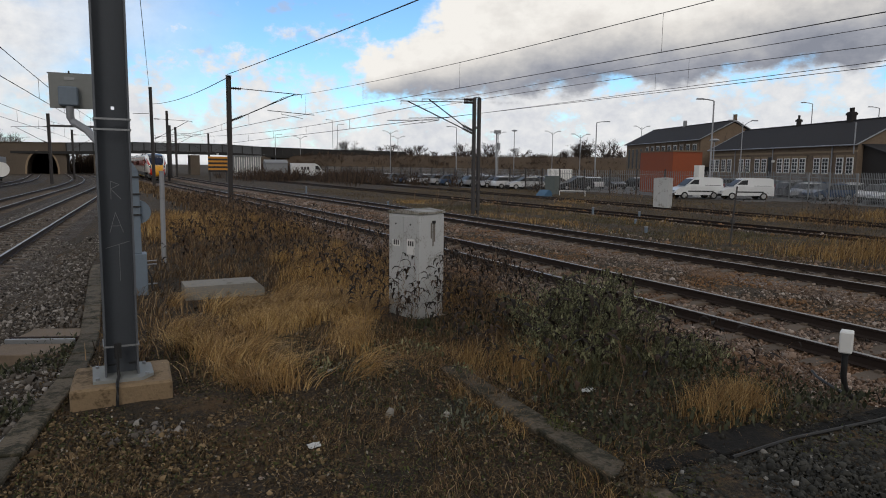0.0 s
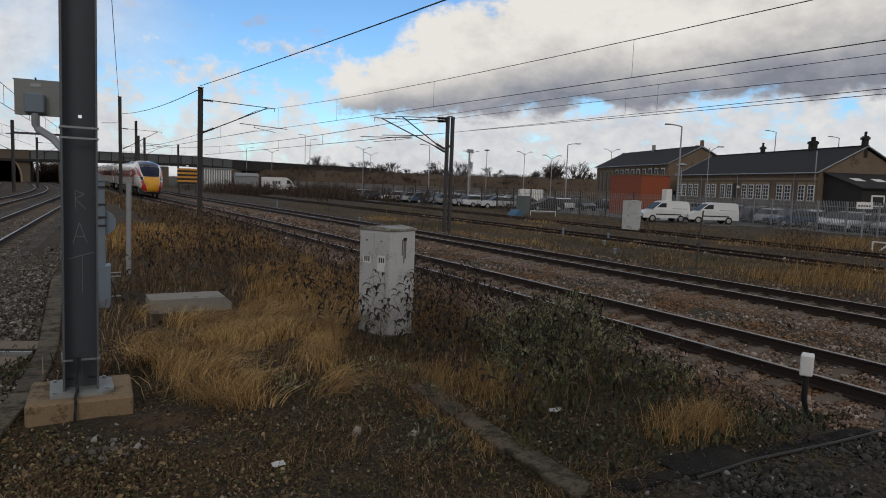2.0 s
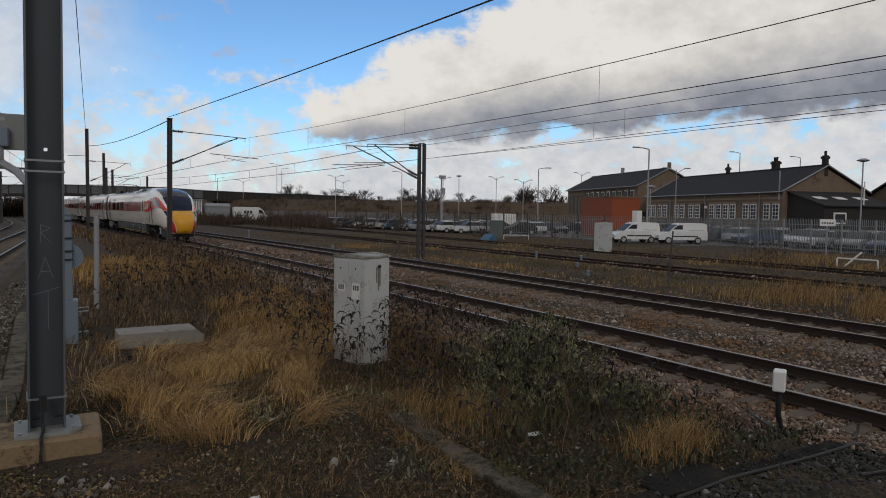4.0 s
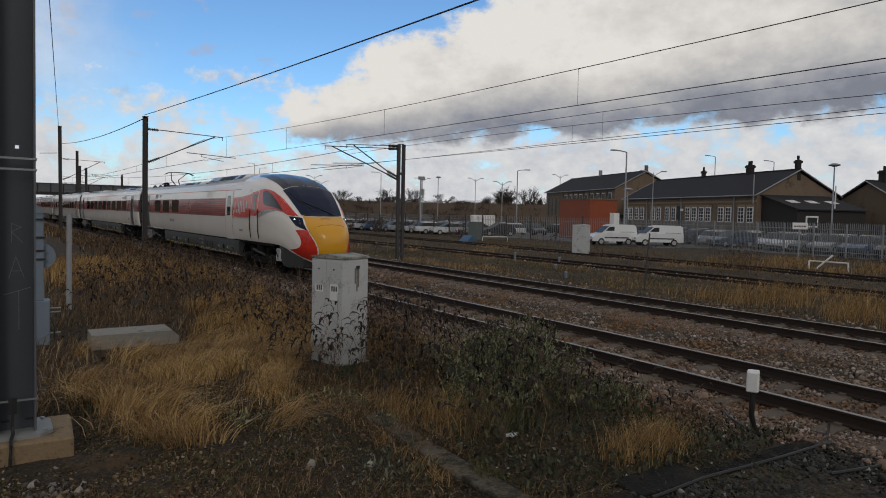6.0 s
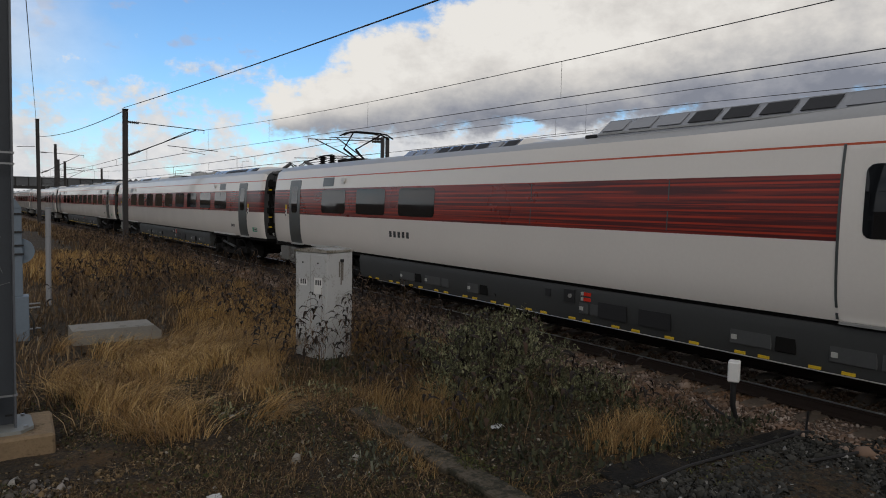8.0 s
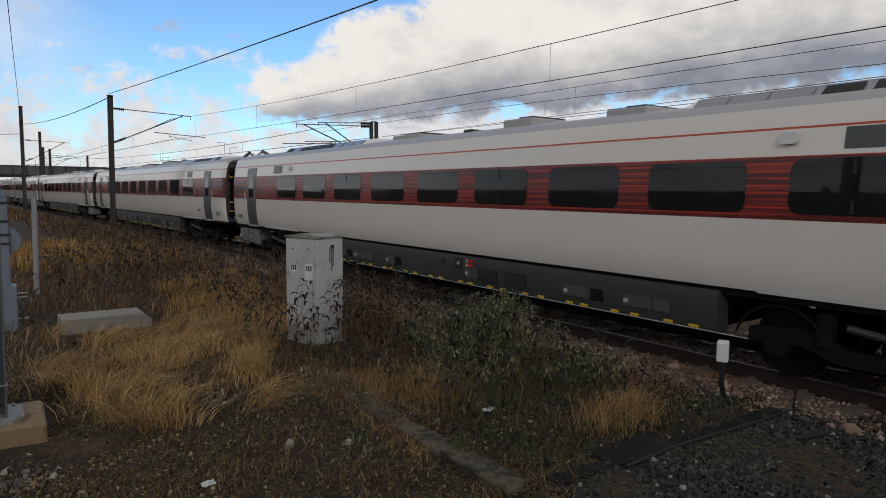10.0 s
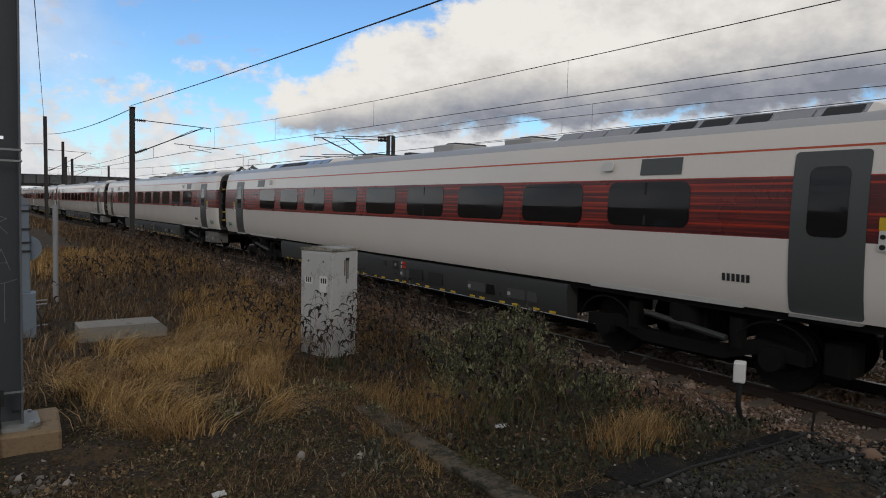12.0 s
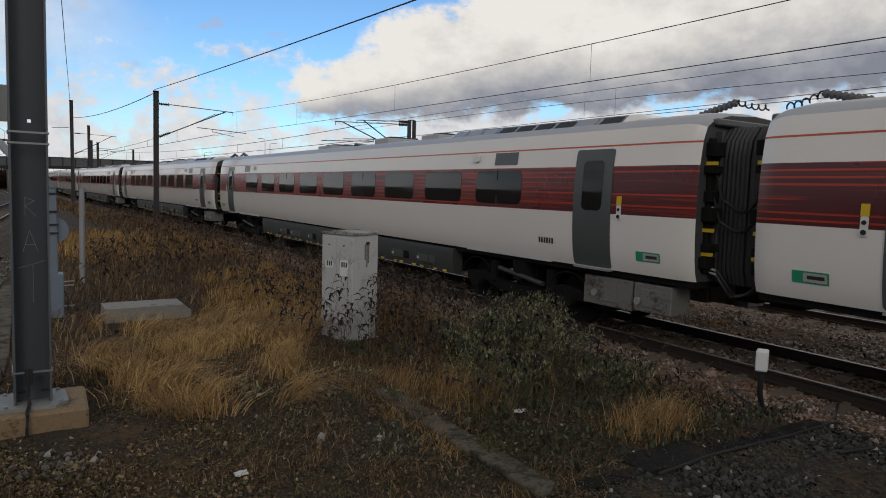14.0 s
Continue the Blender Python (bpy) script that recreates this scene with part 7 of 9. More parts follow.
        part("sand_box", box(min(side * 0.8, side * 1.12), max(side * 0.8, side * 1.12), -13 + 2.35, -13 + 2.75, 0.48, 0.92, 0.015), M["white_cab"], c)
        for (d, z) in ((4.95, 2.98), (5.05, 1.66)):
            part("warning_label", side_plate(d - 13.06, d - 13, z, z + 0.1, side, 0.009, 0, 1, False, nose_x), M["label_yellow"], c)
    arc = [i / 8 - 1 for i in range(17)]
    bm = add_loft(bmesh.new(), [[(x * w, nose_y(0.80 + 0.16 * x * x) + back, z) for w, back, z in ((0.79, 0.0, 0.62), (0.77, 0.06, 0.36), (0.74, 0.12, 0.32), (0.72, 0.16, 0.36), (0.74, 0.10, 0.62))] for x in arc])
    bmesh.ops.recalc_face_normals(bm, faces=bm.faces[:])
    part("front_valance", bm, M["under"], cab, "dark curved apron under the nose")
    part("coupler_hook", tube([(-0.05, -12.69, 0.75), (0.0, -12.77, 0.72), (0.06, -12.70, 0.7)], 0.02, 6), M["black"], cab)
    # long roof fairing and the current collector
    roof_pod(c, -6.6, -0.6, -0.09)
    roof_pod(c, 0.2, 5.6)
    pantograph(c, 8.6)
    for y in (10.3, 11.0):
        bm = ribbed((-0.25, y, 3.66), (-0.25, y, 3.99), 0.13, 0.07, 5, 12)
        part("roof_insulator", bm, M["under_dark"], c).location.z = -0.16
    part("roof_conductor", tube([(-0.25, 10.3, 4.0), (-0.25, 11.0, 4.0), (-0.25, 11.9, 3.9), (-0.25, 12.2, 3.88)], 0.02, 6), M["under_dark"], c).location.z = -0.16
    under_skirt(c, -6.5, 6.5, -10.2)
    bogie(c, -8.6)
    bogie(c, 8.6)
    gangway(c, 12.5, 1)
    roof_jumper(c, 12.5, 1)
    end_boxes(c, 12.5, 1)
    return c


def pantograph(c, y):
    p = part("pantograph_base", box(-0.6, 0.6, y - 0.5, y + 0.6, 3.70, 3.78, 0.01), M["under_dark"], c)
    p.location.z = -0.16
    bm = bmesh.new()
    for s in (-1, 1):
        add_tube(bm, [(s * 0.12, y + 0.3, 3.80), (s * 0.2, y + 1.0, 4.15)], 0.03, 6)
        add_tube(bm, [(s * 0.2, y + 1.0, 4.15), (s * 0.45, y - 0.1, 4.52)], 0.02, 6)
    part("pantograph_arm", bm, M["under_dark"], p)
    bm = bmesh.new()
    for dy in (-0.2, 0.05):
        add_tube(bm, [(-0.8, y + dy, 4.42), (-0.6, y + dy, 4.52), (-0.3, y + dy, 4.55), (0.3, y + dy, 4.55), (0.6, y + dy, 4.52), (0.8, y + dy, 4.42)], 0.022, 6)
    part("pantograph_head", bm, M["under_dark"], p)


WAY = [(0.0, 97.6, -12.5), (3.0, 59.85, -12.85), (6.5, 14.15, -12.7), (7.0, 7.88, -12.4), (9.5, -21.72, -11.75), (11.5, -45.15, -11.4), (14.0, -72.97, -11.0)]
PITCH = 26.25     # metres from coach to coach
STRETCH = PITCH / 26.0


def nose_at(t):
    """How far the tip of the train still has to come at t: metres along the line, from places and speeds."""
    for (ta, pa, va), (tb, pb, vb) in zip(WAY, WAY[1:]):
        if t <= tb:
            h = tb - ta
            u = (t - ta) / h
            return (2 * u ** 3 - 3 * u * u + 1) * pa + (u ** 3 - 2 * u * u + u) * h * va + (3 * u * u - 2 * u ** 3) * pb + (u ** 3 - u * u) * h * vb
    return WAY[-1][1]


cars = [leading_carriage(), carriage(False, True)]
cars.append(copy_thing(cars[1], Matrix()))
end_boxes(cars[1], 12.5, 1)
second = carriage(True)
cars.append(second)
for k in range(4):
    cars.append(copy_thing(second, Matrix()))
cars.append(copy_thing(cars[0], Matrix()))
for c in cars:
    c.scale = (1, STRETCH, 1)


def motions():
    for k, c in enumerate(cars):
        rows = []
        for i in range(29):
            t = i * 0.5
            mid = nose_at(t) + PITCH * (k + 0.5)
            ya, yb = mid - 8.6, mid + 8.6
            a, b = Vector((bend(ya), ya, 0)), Vector((bend(yb), yb, 0))
            p = (a + b) / 2
            back = 180.0 if k == len(cars) - 1 else 0.0
            rows.append((t, pose(p.x, p.y, 0, 0, 0, back - math.degrees(math.atan2(b.x - a.x, b.y - a.y)))))
        walk(c, rows)


# ---------------------------------------------------------------- the depot side
M["tarmac"] = material("car_park_tarmac", (0.115, 0.113, 0.11), 0.9, 0, 0.4, 12, 0.4)
M["brick_dark"] = material("sooty_red_brown_brick", (0.195, 0.142, 0.098), 0.9, 0, 0.75, 5, 0.45, dirt=(0.085, 0.062, 0.045), dirt_amount=0.3)
M["chimney_brick"] = material("soot_black_brick", (0.03, 0.026, 0.024), 0.9, 0, 0.4, 10, 1)
M["stone_trim"] = material("weathered_stone_trim", (0.30, 0.22, 0.14), 0.85, 0, 0.3, 12, 1.0)
M["red_hoarding"] = material("rust_red_sheeting", (0.29, 0.068, 0.024), 0.7, 0, 0.2, 4, 0.5)
M["sash"] = material("white_sash_paint", (0.82, 0.81, 0.78), 0.5, 0, 0.1, 20, 2)
M["pane"] = material("dull_window_glass", (0.030, 0.032, 0.034), 0.42, 0, 0.3, 3, 1)
M["fence_steel"] = material("galvanised_palisade", (0.27, 0.28, 0.285), 0.6, 0.4, 0.25, 20, 2, random_tone=0.2)
M["pane"].node_tree.nodes["Principled BSDF"].inputs["Specular IOR Level"].default_value = 0.3
M["bank_brown"] = material("dead_grass_bank", (0.085, 0.056, 0.032), 1.0, 0, 0.6, 1.2, 0.15)
M["panel_grey"] = material("grey_parapet_panel", (0.26, 0.27, 0.28), 0.7, 0.1, 0.2, 3, 0.4, random_tone=0.12)
M["parapet"] = material("blue_grey_parapet", (0.105, 0.11, 0.118), 0.7, 0.1, 0.4, 3, 0.4, random_tone=0.15)
M["parapet_black"] = material("black_parapet_panel", (0.028, 0.027, 0.026), 0.8, 0, 0.4, 3, 0.5, random_tone=0.25)
M["brick_bridge"] = material("blackened_bridge_brick", (0.12, 0.095, 0.072), 0.95, 0, 0.4, 5, 0.4)
M["tyre"] = material("tyre_rubber", (0.02, 0.02, 0.02), 0.8, 0, 0.2, 30, 3)
M["van_white"] = material("white_van_paint", (0.72, 0.73, 0.73), 0.3, 0, 0.06, 6, 1, coat=0.4)
PAINTS = [material("car_paint_" + n, c, 0.3, 0.3, 0.06, 6, 1, coat=0.5) for n, c in (("silver", (0.60, 0.61, 0.63)), ("black", (0.04, 0.04, 0.045)), ("blue", (0.05, 0.09, 0.17)), ("grey", (0.30, 0.305, 0.315)), ("white", (0.72, 0.72, 0.72)), ("red", (0.25, 0.03, 0.03)), ("slate", (0.24, 0.29, 0.35)))]


def car_park():
    y = tagged(part("car_park", ground_bm([33 + 4 * i for i in range(24)], [8 + 5 * i for i in range(24)], lambda x, yy: -0.235 if x > 46.5 - 0.06 * (yy - 10) + (yy > 45) * (-0.25) * (yy - 45) else -0.5), M["tarmac"]), "worn grey tarmac car park behind a steel fence", "car park", kind="structure")
    return y


car_park()


def wheel(parent, x, y, z, r, s, n=16):
    w = part("wheel", tube([(x - 0.1 * s, y, z), (x + 0.1 * s, y, z)], r, n), M["tyre"], parent)
    part("rim", tube([(x + 0.09 * s, y, z), (x + 0.108 * s, y, z)], r * 0.62, 12), M["alu"], w)


def vehicle(kind, m, paint, label, category):
    """A car or small van, front towards +y."""
    c = thing("parked_" + kind, label, category, m, "parked vehicles")
    if kind == "car":
        L, W, H = 4.2, 0.87, 1.46
        low = [(-2.1, 0.35), (-2.1, 0.75), (-2.02, 0.92), (-1.2, 0.95), (0.9, 0.95), (1.75, 0.82), (2.08, 0.66), (2.1, 0.32)]
        top = [(-1.95, 0.93), (-1.55, 1.36), (-0.9, 1.46), (0.1, 1.44), (0.95, 0.94)]
    else:
        L, W, H = 4.4, 0.9, 1.82
        low = [(-2.2, 0.35), (-2.2, 1.05), (-2.2, 1.1), (0.6, 1.1), (1.2, 1.06), (1.8, 0.95), (2.15, 0.72), (2.2, 0.35)]
        top = [(-2.19, 1.09), (-2.12, 1.72), (-1.9, 1.82), (0.0, 1.84), (0.45, 1.74), (1.25, 1.06)]
    def shell(prof, w0, w1, z0, z1, closed=True):
        rings = []
        for x in (-1, -0.86, 0.86, 1):
            k = w1 if abs(x) < 0.9 else w0
            rings.append([(x * W * (1 - 0.16 * sstep(z0, z1, z)), y * (1.0 if abs(x) < 0.9 else 0.975), z) for y, z in prof])
        bm = add_loft(bmesh.new(), rings)
        bmesh.ops.recalc_face_normals(bm, faces=bm.faces[:])
        return bm
    part("body", shell(low, 1, 1, 0.9, 2.6), paint, c)
    part("cabin", shell(top, 1, 1, 0.6, 2.0), M["pane"] if kind == "car" else paint, c)
    part("roof", shell([(y * 0.96, z + 0.012) for y, z in top if z > H - 0.14] + [(top[-2][0] * 0.9, H - 0.1), (top[1][0], H - 0.12)], 1, 1, 0.6, 2.0), paint, c)
    if kind != "car":
        for s in (-1, 1):
            wx = s * W * 0.905
            part("side_window", prism([(0.05, 1.16), (1.02, 1.16), (0.5, 1.62), (0.05, 1.66)], min(wx, wx + s * 0.02), max(wx, wx + s * 0.02), "x"), M["pane"], c)
            part("rub_strip", box(min(s * W, s * (W + 0.015)), max(s * W, s * (W + 0.015)), -1.3, 1.0, 0.62, 0.72), M["black"], c)
            part("door_rail", box(min(s * W * 0.93, s * (W * 0.93 + 0.012)), max(s * W * 0.93, s * (W * 0.93 + 0.012)), -1.9, -0.5, 1.16, 1.2), M["dark_print"], c)
            part("rear_lamp", box(s * 0.78 - 0.08, s * 0.78 + 0.08, -2.225, -2.19, 0.95, 1.35, 0.01), PAINTS[5], c)
        part("windscreen", prism([(0.52, 1.68), (1.2, 1.12), (1.24, 1.12), (0.56, 1.7)], -0.7, 0.7, "x"), M["pane"], c)
    for y in (-1.3, 1.3):
        for s in (-1, 1):
            wheel(c, s * (W - 0.09), y, 0.31, 0.31, s)
    for s in (-1, 1):
        part("headlight", box(s * 0.62 - 0.15, s * 0.62 + 0.15, L / 2 - 0.12, L / 2 - 0.02, 0.62, 0.76, 0.02), M["lamp_glass"], c)
    part("bumper", box(-W * 0.95, W * 0.95, L / 2 - 0.05, L / 2 + 0.03, 0.3, 0.5, 0.02), M["black"], c)
    return c


M["cabin_green"] = material("grey_green_paint", (0.13, 0.155, 0.15), 0.6, 0.1, 0.3, 10, 2)
M["blue_sheet"] = material("blue_sheeting", (0.06, 0.14, 0.24), 0.6, 0, 0.2, 8, 2)
M["lamp_glass"] = material("headlight_glass", (0.5, 0.52, 0.55), 0.15, 0.2, 0.1, 10, 2)


def park():
    z = -0.235
    vehicle("van", pose(44.1, 43.1, -0.24, 0, 0, 70), M["van_white"], "small white panel van parked on a yard", "van")
    vehicle("van", pose(47.3, 40.7, -0.24, 0, 0, 62), M["van_white"], "small white panel van parked with its back doors in view", "van")
    proto = [vehicle("car", pose(53.4, 37.4, z, 0, 0, 75), PAINTS[2], "blue hatchback parked behind a steel fence", "car")]
    for k, n in ((0, "silver"), (1, "black"), (3, "grey"), (4, "white"), (6, "slate blue")):
        proto.append(vehicle("car", pose(52.6 + 1.1 * k, 31.2 - 2.6 * k, z, 0, 0, 80 + k), PAINTS[k], n + " hatchback parked behind a steel fence", "car"))
    r = random.Random(4)
    for i in range(7):      # the row behind the palisade
        copy_thing(r.choice(proto), pose(54.0 - 0.9 * i + 0.2 * r.random(), 33.5 - 2.75 * i, z, 0, 0, 95 + r.uniform(-3, 3)))
    for i in range(6):
        copy_thing(r.choice(proto), pose(60.5 - 0.7 * i, 36.0 - 2.8 * i, z, 0, 0, 275 + r.uniform(-3, 3)))
    for i in range(9):      # the rows before the long building
        copy_thing(r.choice(proto), pose(60.0 + 0.311 * 2.7 * i, 40.5 + 0.95 * 2.7 * i, z, 0, 0, 72 + r.choice((0, 180)) + r.uniform(-3, 3)))
    for i in range(5):
        copy_thing(r.choice(proto), pose(54.6 + 0.311 * 2.7 * i + 0.9 * (i > 2), 37.2 + 0.95 * 2.7 * i, z, 0, 0, 72 + r.choice((0, 180)) + r.uniform(-3, 3)))
    for i in range(9):
        copy_thing(r.choice(proto), pose(45.6 - 0.16 * 2.8 * i, 62.5 + 2.8 * i, z, 0, 0, r.choice((80, 260)) + r.uniform(-4, 4)))
    for i in range(8):
        copy_thing(r.choice(proto), pose(50.5 + 2.6 * i, 66.0 - 1.0 * i, z, 0, 0, r.choice((165, 345)) + r.uniform(-4, 4)))
    for row in range(3):    # the big rows farther up the line
        for i in range(13):
            x = 41.0 + row * 7.5 + 2.1 * (i * 0.05)
            y = 66.0 + i * 2.75 + row * 3
            copy_thing(r.choice(proto), pose(x + 0.3 * r.random() - 0.20 * (y - 66), y, z, 0, 0, r.choice((80, 260)) + r.uniform(-4, 4)))


park()


def palisade():
    """Steel palisade: one panel's pales and rails, repeated along the boundary."""
    bm = bmesh.new()
    for x in (0.0,):
        add_loft(bm, [[(x - 0.024, -0.01, 0.1), (x + 0.024, -0.01, 0.1), (x + 0.024, 0.01, 0.1), (x - 0.024, 0.01, 0.1)], [(x - 0.024, -0.01, 2.3), (x + 0.024, -0.01, 2.3), (x + 0.024, 0.01, 2.3), (x - 0.024, 0.01, 2.3)], [(x - 0.006, -0.01, 2.42), (x + 0.006, -0.01, 2.42), (x + 0.006, 0.01, 2.42), (x - 0.006, 0.01, 2.42)]])
    pale = mesh_of(bm, "pale")
    pale.materials.append(M["fence_steel"])
    bm = bmesh.new()
    add_box(bm, 0, 2.7, 0.01, 0.05, 0.4, 0.45)
    me = mesh_of(bm, "fence_rail")
    me.materials.append(M["fence_steel"])
    pm = mesh_of(box(-0.05, 0.05, 0.02, 0.12, -0.1, 2.35), "post")
    pm.materials.append(M["fence_steel"])
    bm = bmesh.new()
    for i in range(14):
        x = 0.1 + i * 0.196
        add_box(bm, x - 0.022, x + 0.022, -0.01, 0.01, 0.1, 2.35)
    for zz in (0.4, 1.95):
        add_tube(bm, [(0, 0, zz), (2.75, 0, zz)], 0.016, 4)
    me2 = mesh_of(bm, "panel")
    me2.materials.append(M["fence_steel"])
    pm2 = mesh_of(box(-0.05, 0.05, 0.0, 0.1, -0.1, 2.5), "post")
    pm2.materials.append(M["mast_dark"])
    runs = [([(44.2, 6.0), (46.3, 21.5), (48.8, 34.0), (51.2, 41.0), (49.2, 48.2)], "grey steel palisade fence along a car park"), ([(49.2, 48.2), (41.8, 60.0), (38.0, 78.0), (34.5, 100.0), (30.0, 125.0)], "far run of thin grey steel pales in front of parked cars")]
    for pts, label in runs:
        f = thing("palisade_fence", label, "fence")
        pair = ((me2, "panel"), (pm2, "post")) if "thin" in label else ((me, "fence_rail"), (pm, "post"))
        for (xa, ya), (xb, yb) in zip(pts, pts[1:]):
            d = math.hypot(xb - xa, yb - ya)
            n = max(1, round(d / 2.75))
            for i in range(n):
                k = i / n
                a = math.degrees(math.atan2(yb - ya, xb - xa))
                mt = pose(xa + (xb - xa) * k, ya + (yb - ya) * k, -0.25, 0, 0, a) @ Matrix.Diagonal((d / n / 2.75, 1, 1, 1))
                for data, nm in pair:
                    o = new(nm, data)
                    o.parent = f
                    o.matrix_basis = mt
                    if data is me2:
                        tagged(o, "thin grey fence pales", "", "", "stuff")
                    if data is me:
                        o2 = new("fence_rail", me)
                        o2.parent = f
                        o2.matrix_basis = mt @ Matrix.Translation((0, 0, 1.55))
                        for q in range(17):
                            s = new("pale", pale)
                            s.parent = f
                            s.matrix_basis = mt @ Matrix.Translation((0.08 + q * 0.155, 0, 0))


palisade()


def local(o, u, n):
    """From along, across and up to the world, for a building at o."""
    return Matrix(((u[0], n[0], 0, o[0]), (u[1], n[1], 0, o[1]), (0, 0, 1, -0.25), (0, 0, 0, 1)))


def sash_window(h, x, w, z0, z1, bars=True):
    f = part("window", box(x - w / 2, x + w / 2, -0.06, 0.03, z0, z1), M["sash"], h, "white sash window")
    nx, nz = 2, 4
    for i in range(nx):
        for j in range(nz):
            a, b = x - w / 2 + 0.12 + i * (w - 0.14) / nx, x - w / 2 + 0.02 + (i + 1) * (w - 0.14) / nx
            c, d = z0 + 0.09 + j * (z1 - z0 - 0.12) / nz, z0 + 0.03 + (j + 1) * (z1 - z0 - 0.12) / nz
            part("pane", box(a, b, -0.075, -0.062, c, d), M["pane"], f)
    part("lintel", box(x - w / 2 - 0.1, x + w / 2 + 0.1, -0.05, 0.02, z1, z1 + 0.25), M["stone_trim"], f)
    part("sill", box(x - w / 2 - 0.08, x + w / 2 + 0.08, -0.1, 0.02, z0 - 0.1, z0), M["stone_trim"], f)


def roof_bm(L, W, ze, zr, over_=0.35, t=0.12):
    prof = [(-over_, ze - 0.12), (W / 2, zr), (W + over_, ze - 0.12), (W + over_, ze - 0.12 + t), (W / 2, zr + t * 1.2), (-over_, ze - 0.12 + t)]
    return add_loft(bmesh.new(), [[(x, a, b) for a, b in prof] for x in (-0.3, L + 0.3)])


def chimney(h, x, y, z, w=0.8, d=0.7, tall=1.6, pots=2):
    c = part("chimney", box(x - w / 2, x + w / 2, y - d / 2, y + d / 2, z - 1.0, z + tall, 0.02), M["chimney_brick"], h)
    part("cap_course", box(x - w / 2 - 0.08, x + w / 2 + 0.08, y - d / 2 - 0.08, y + d / 2 + 0.08, z + tall - 0.35, z + tall - 0.1), M["chimney_brick"], c)
    for i in range(pots):
        xx = x + (i - (pots - 1) / 2) * 0.35
        part("chimney_pot", tube([(xx, y, z + tall), (xx, y, z + tall + 0.45)], 0.13, 8), M["chimney_brick"], c)


def gabled(h, L, W, ze, zr):
    """Walls with gables, and a slate roof."""
    bm = bmesh.new()
    prof = [(0, -0.3), (W, -0.3), (W, ze), (W / 2, zr - 0.15), (0, ze)]
    add_loft(bm, [[(x, a, b) for a, b in prof] for x in (0, L)])
    bmesh.ops.recalc_face_normals(bm, faces=bm.faces[:])
    part("wall", bm, M["brick_dark"], h, "sooty brown brick wall", False)
    bm = roof_bm(L, W, ze, zr)
    bmesh.ops.recalc_face_normals(bm, faces=bm.faces[:])
    part("roof", bm, M["slate"], h, "dark slate roof", False)
    part("ridge", tube([(-0.3, W / 2, zr + 0.17), (L + 0.3, W / 2, zr + 0.17)], 0.1, 6), M["slate"], h)
    part("gutter", tube([(-0.3, -0.4, ze - 0.05), (L + 0.3, -0.4, ze - 0.05)], 0.07, 6), M["tube_grey"], h)
    for x in (-0.34, L + 0.3):
        for e in (-0.35, W + 0.35):
            part("verge_board", tube([(x + 0.02, e, ze - 0.02), (x + 0.02, W / 2, zr + 0.12)], 0.07, 4), M["tube_grey"], h)


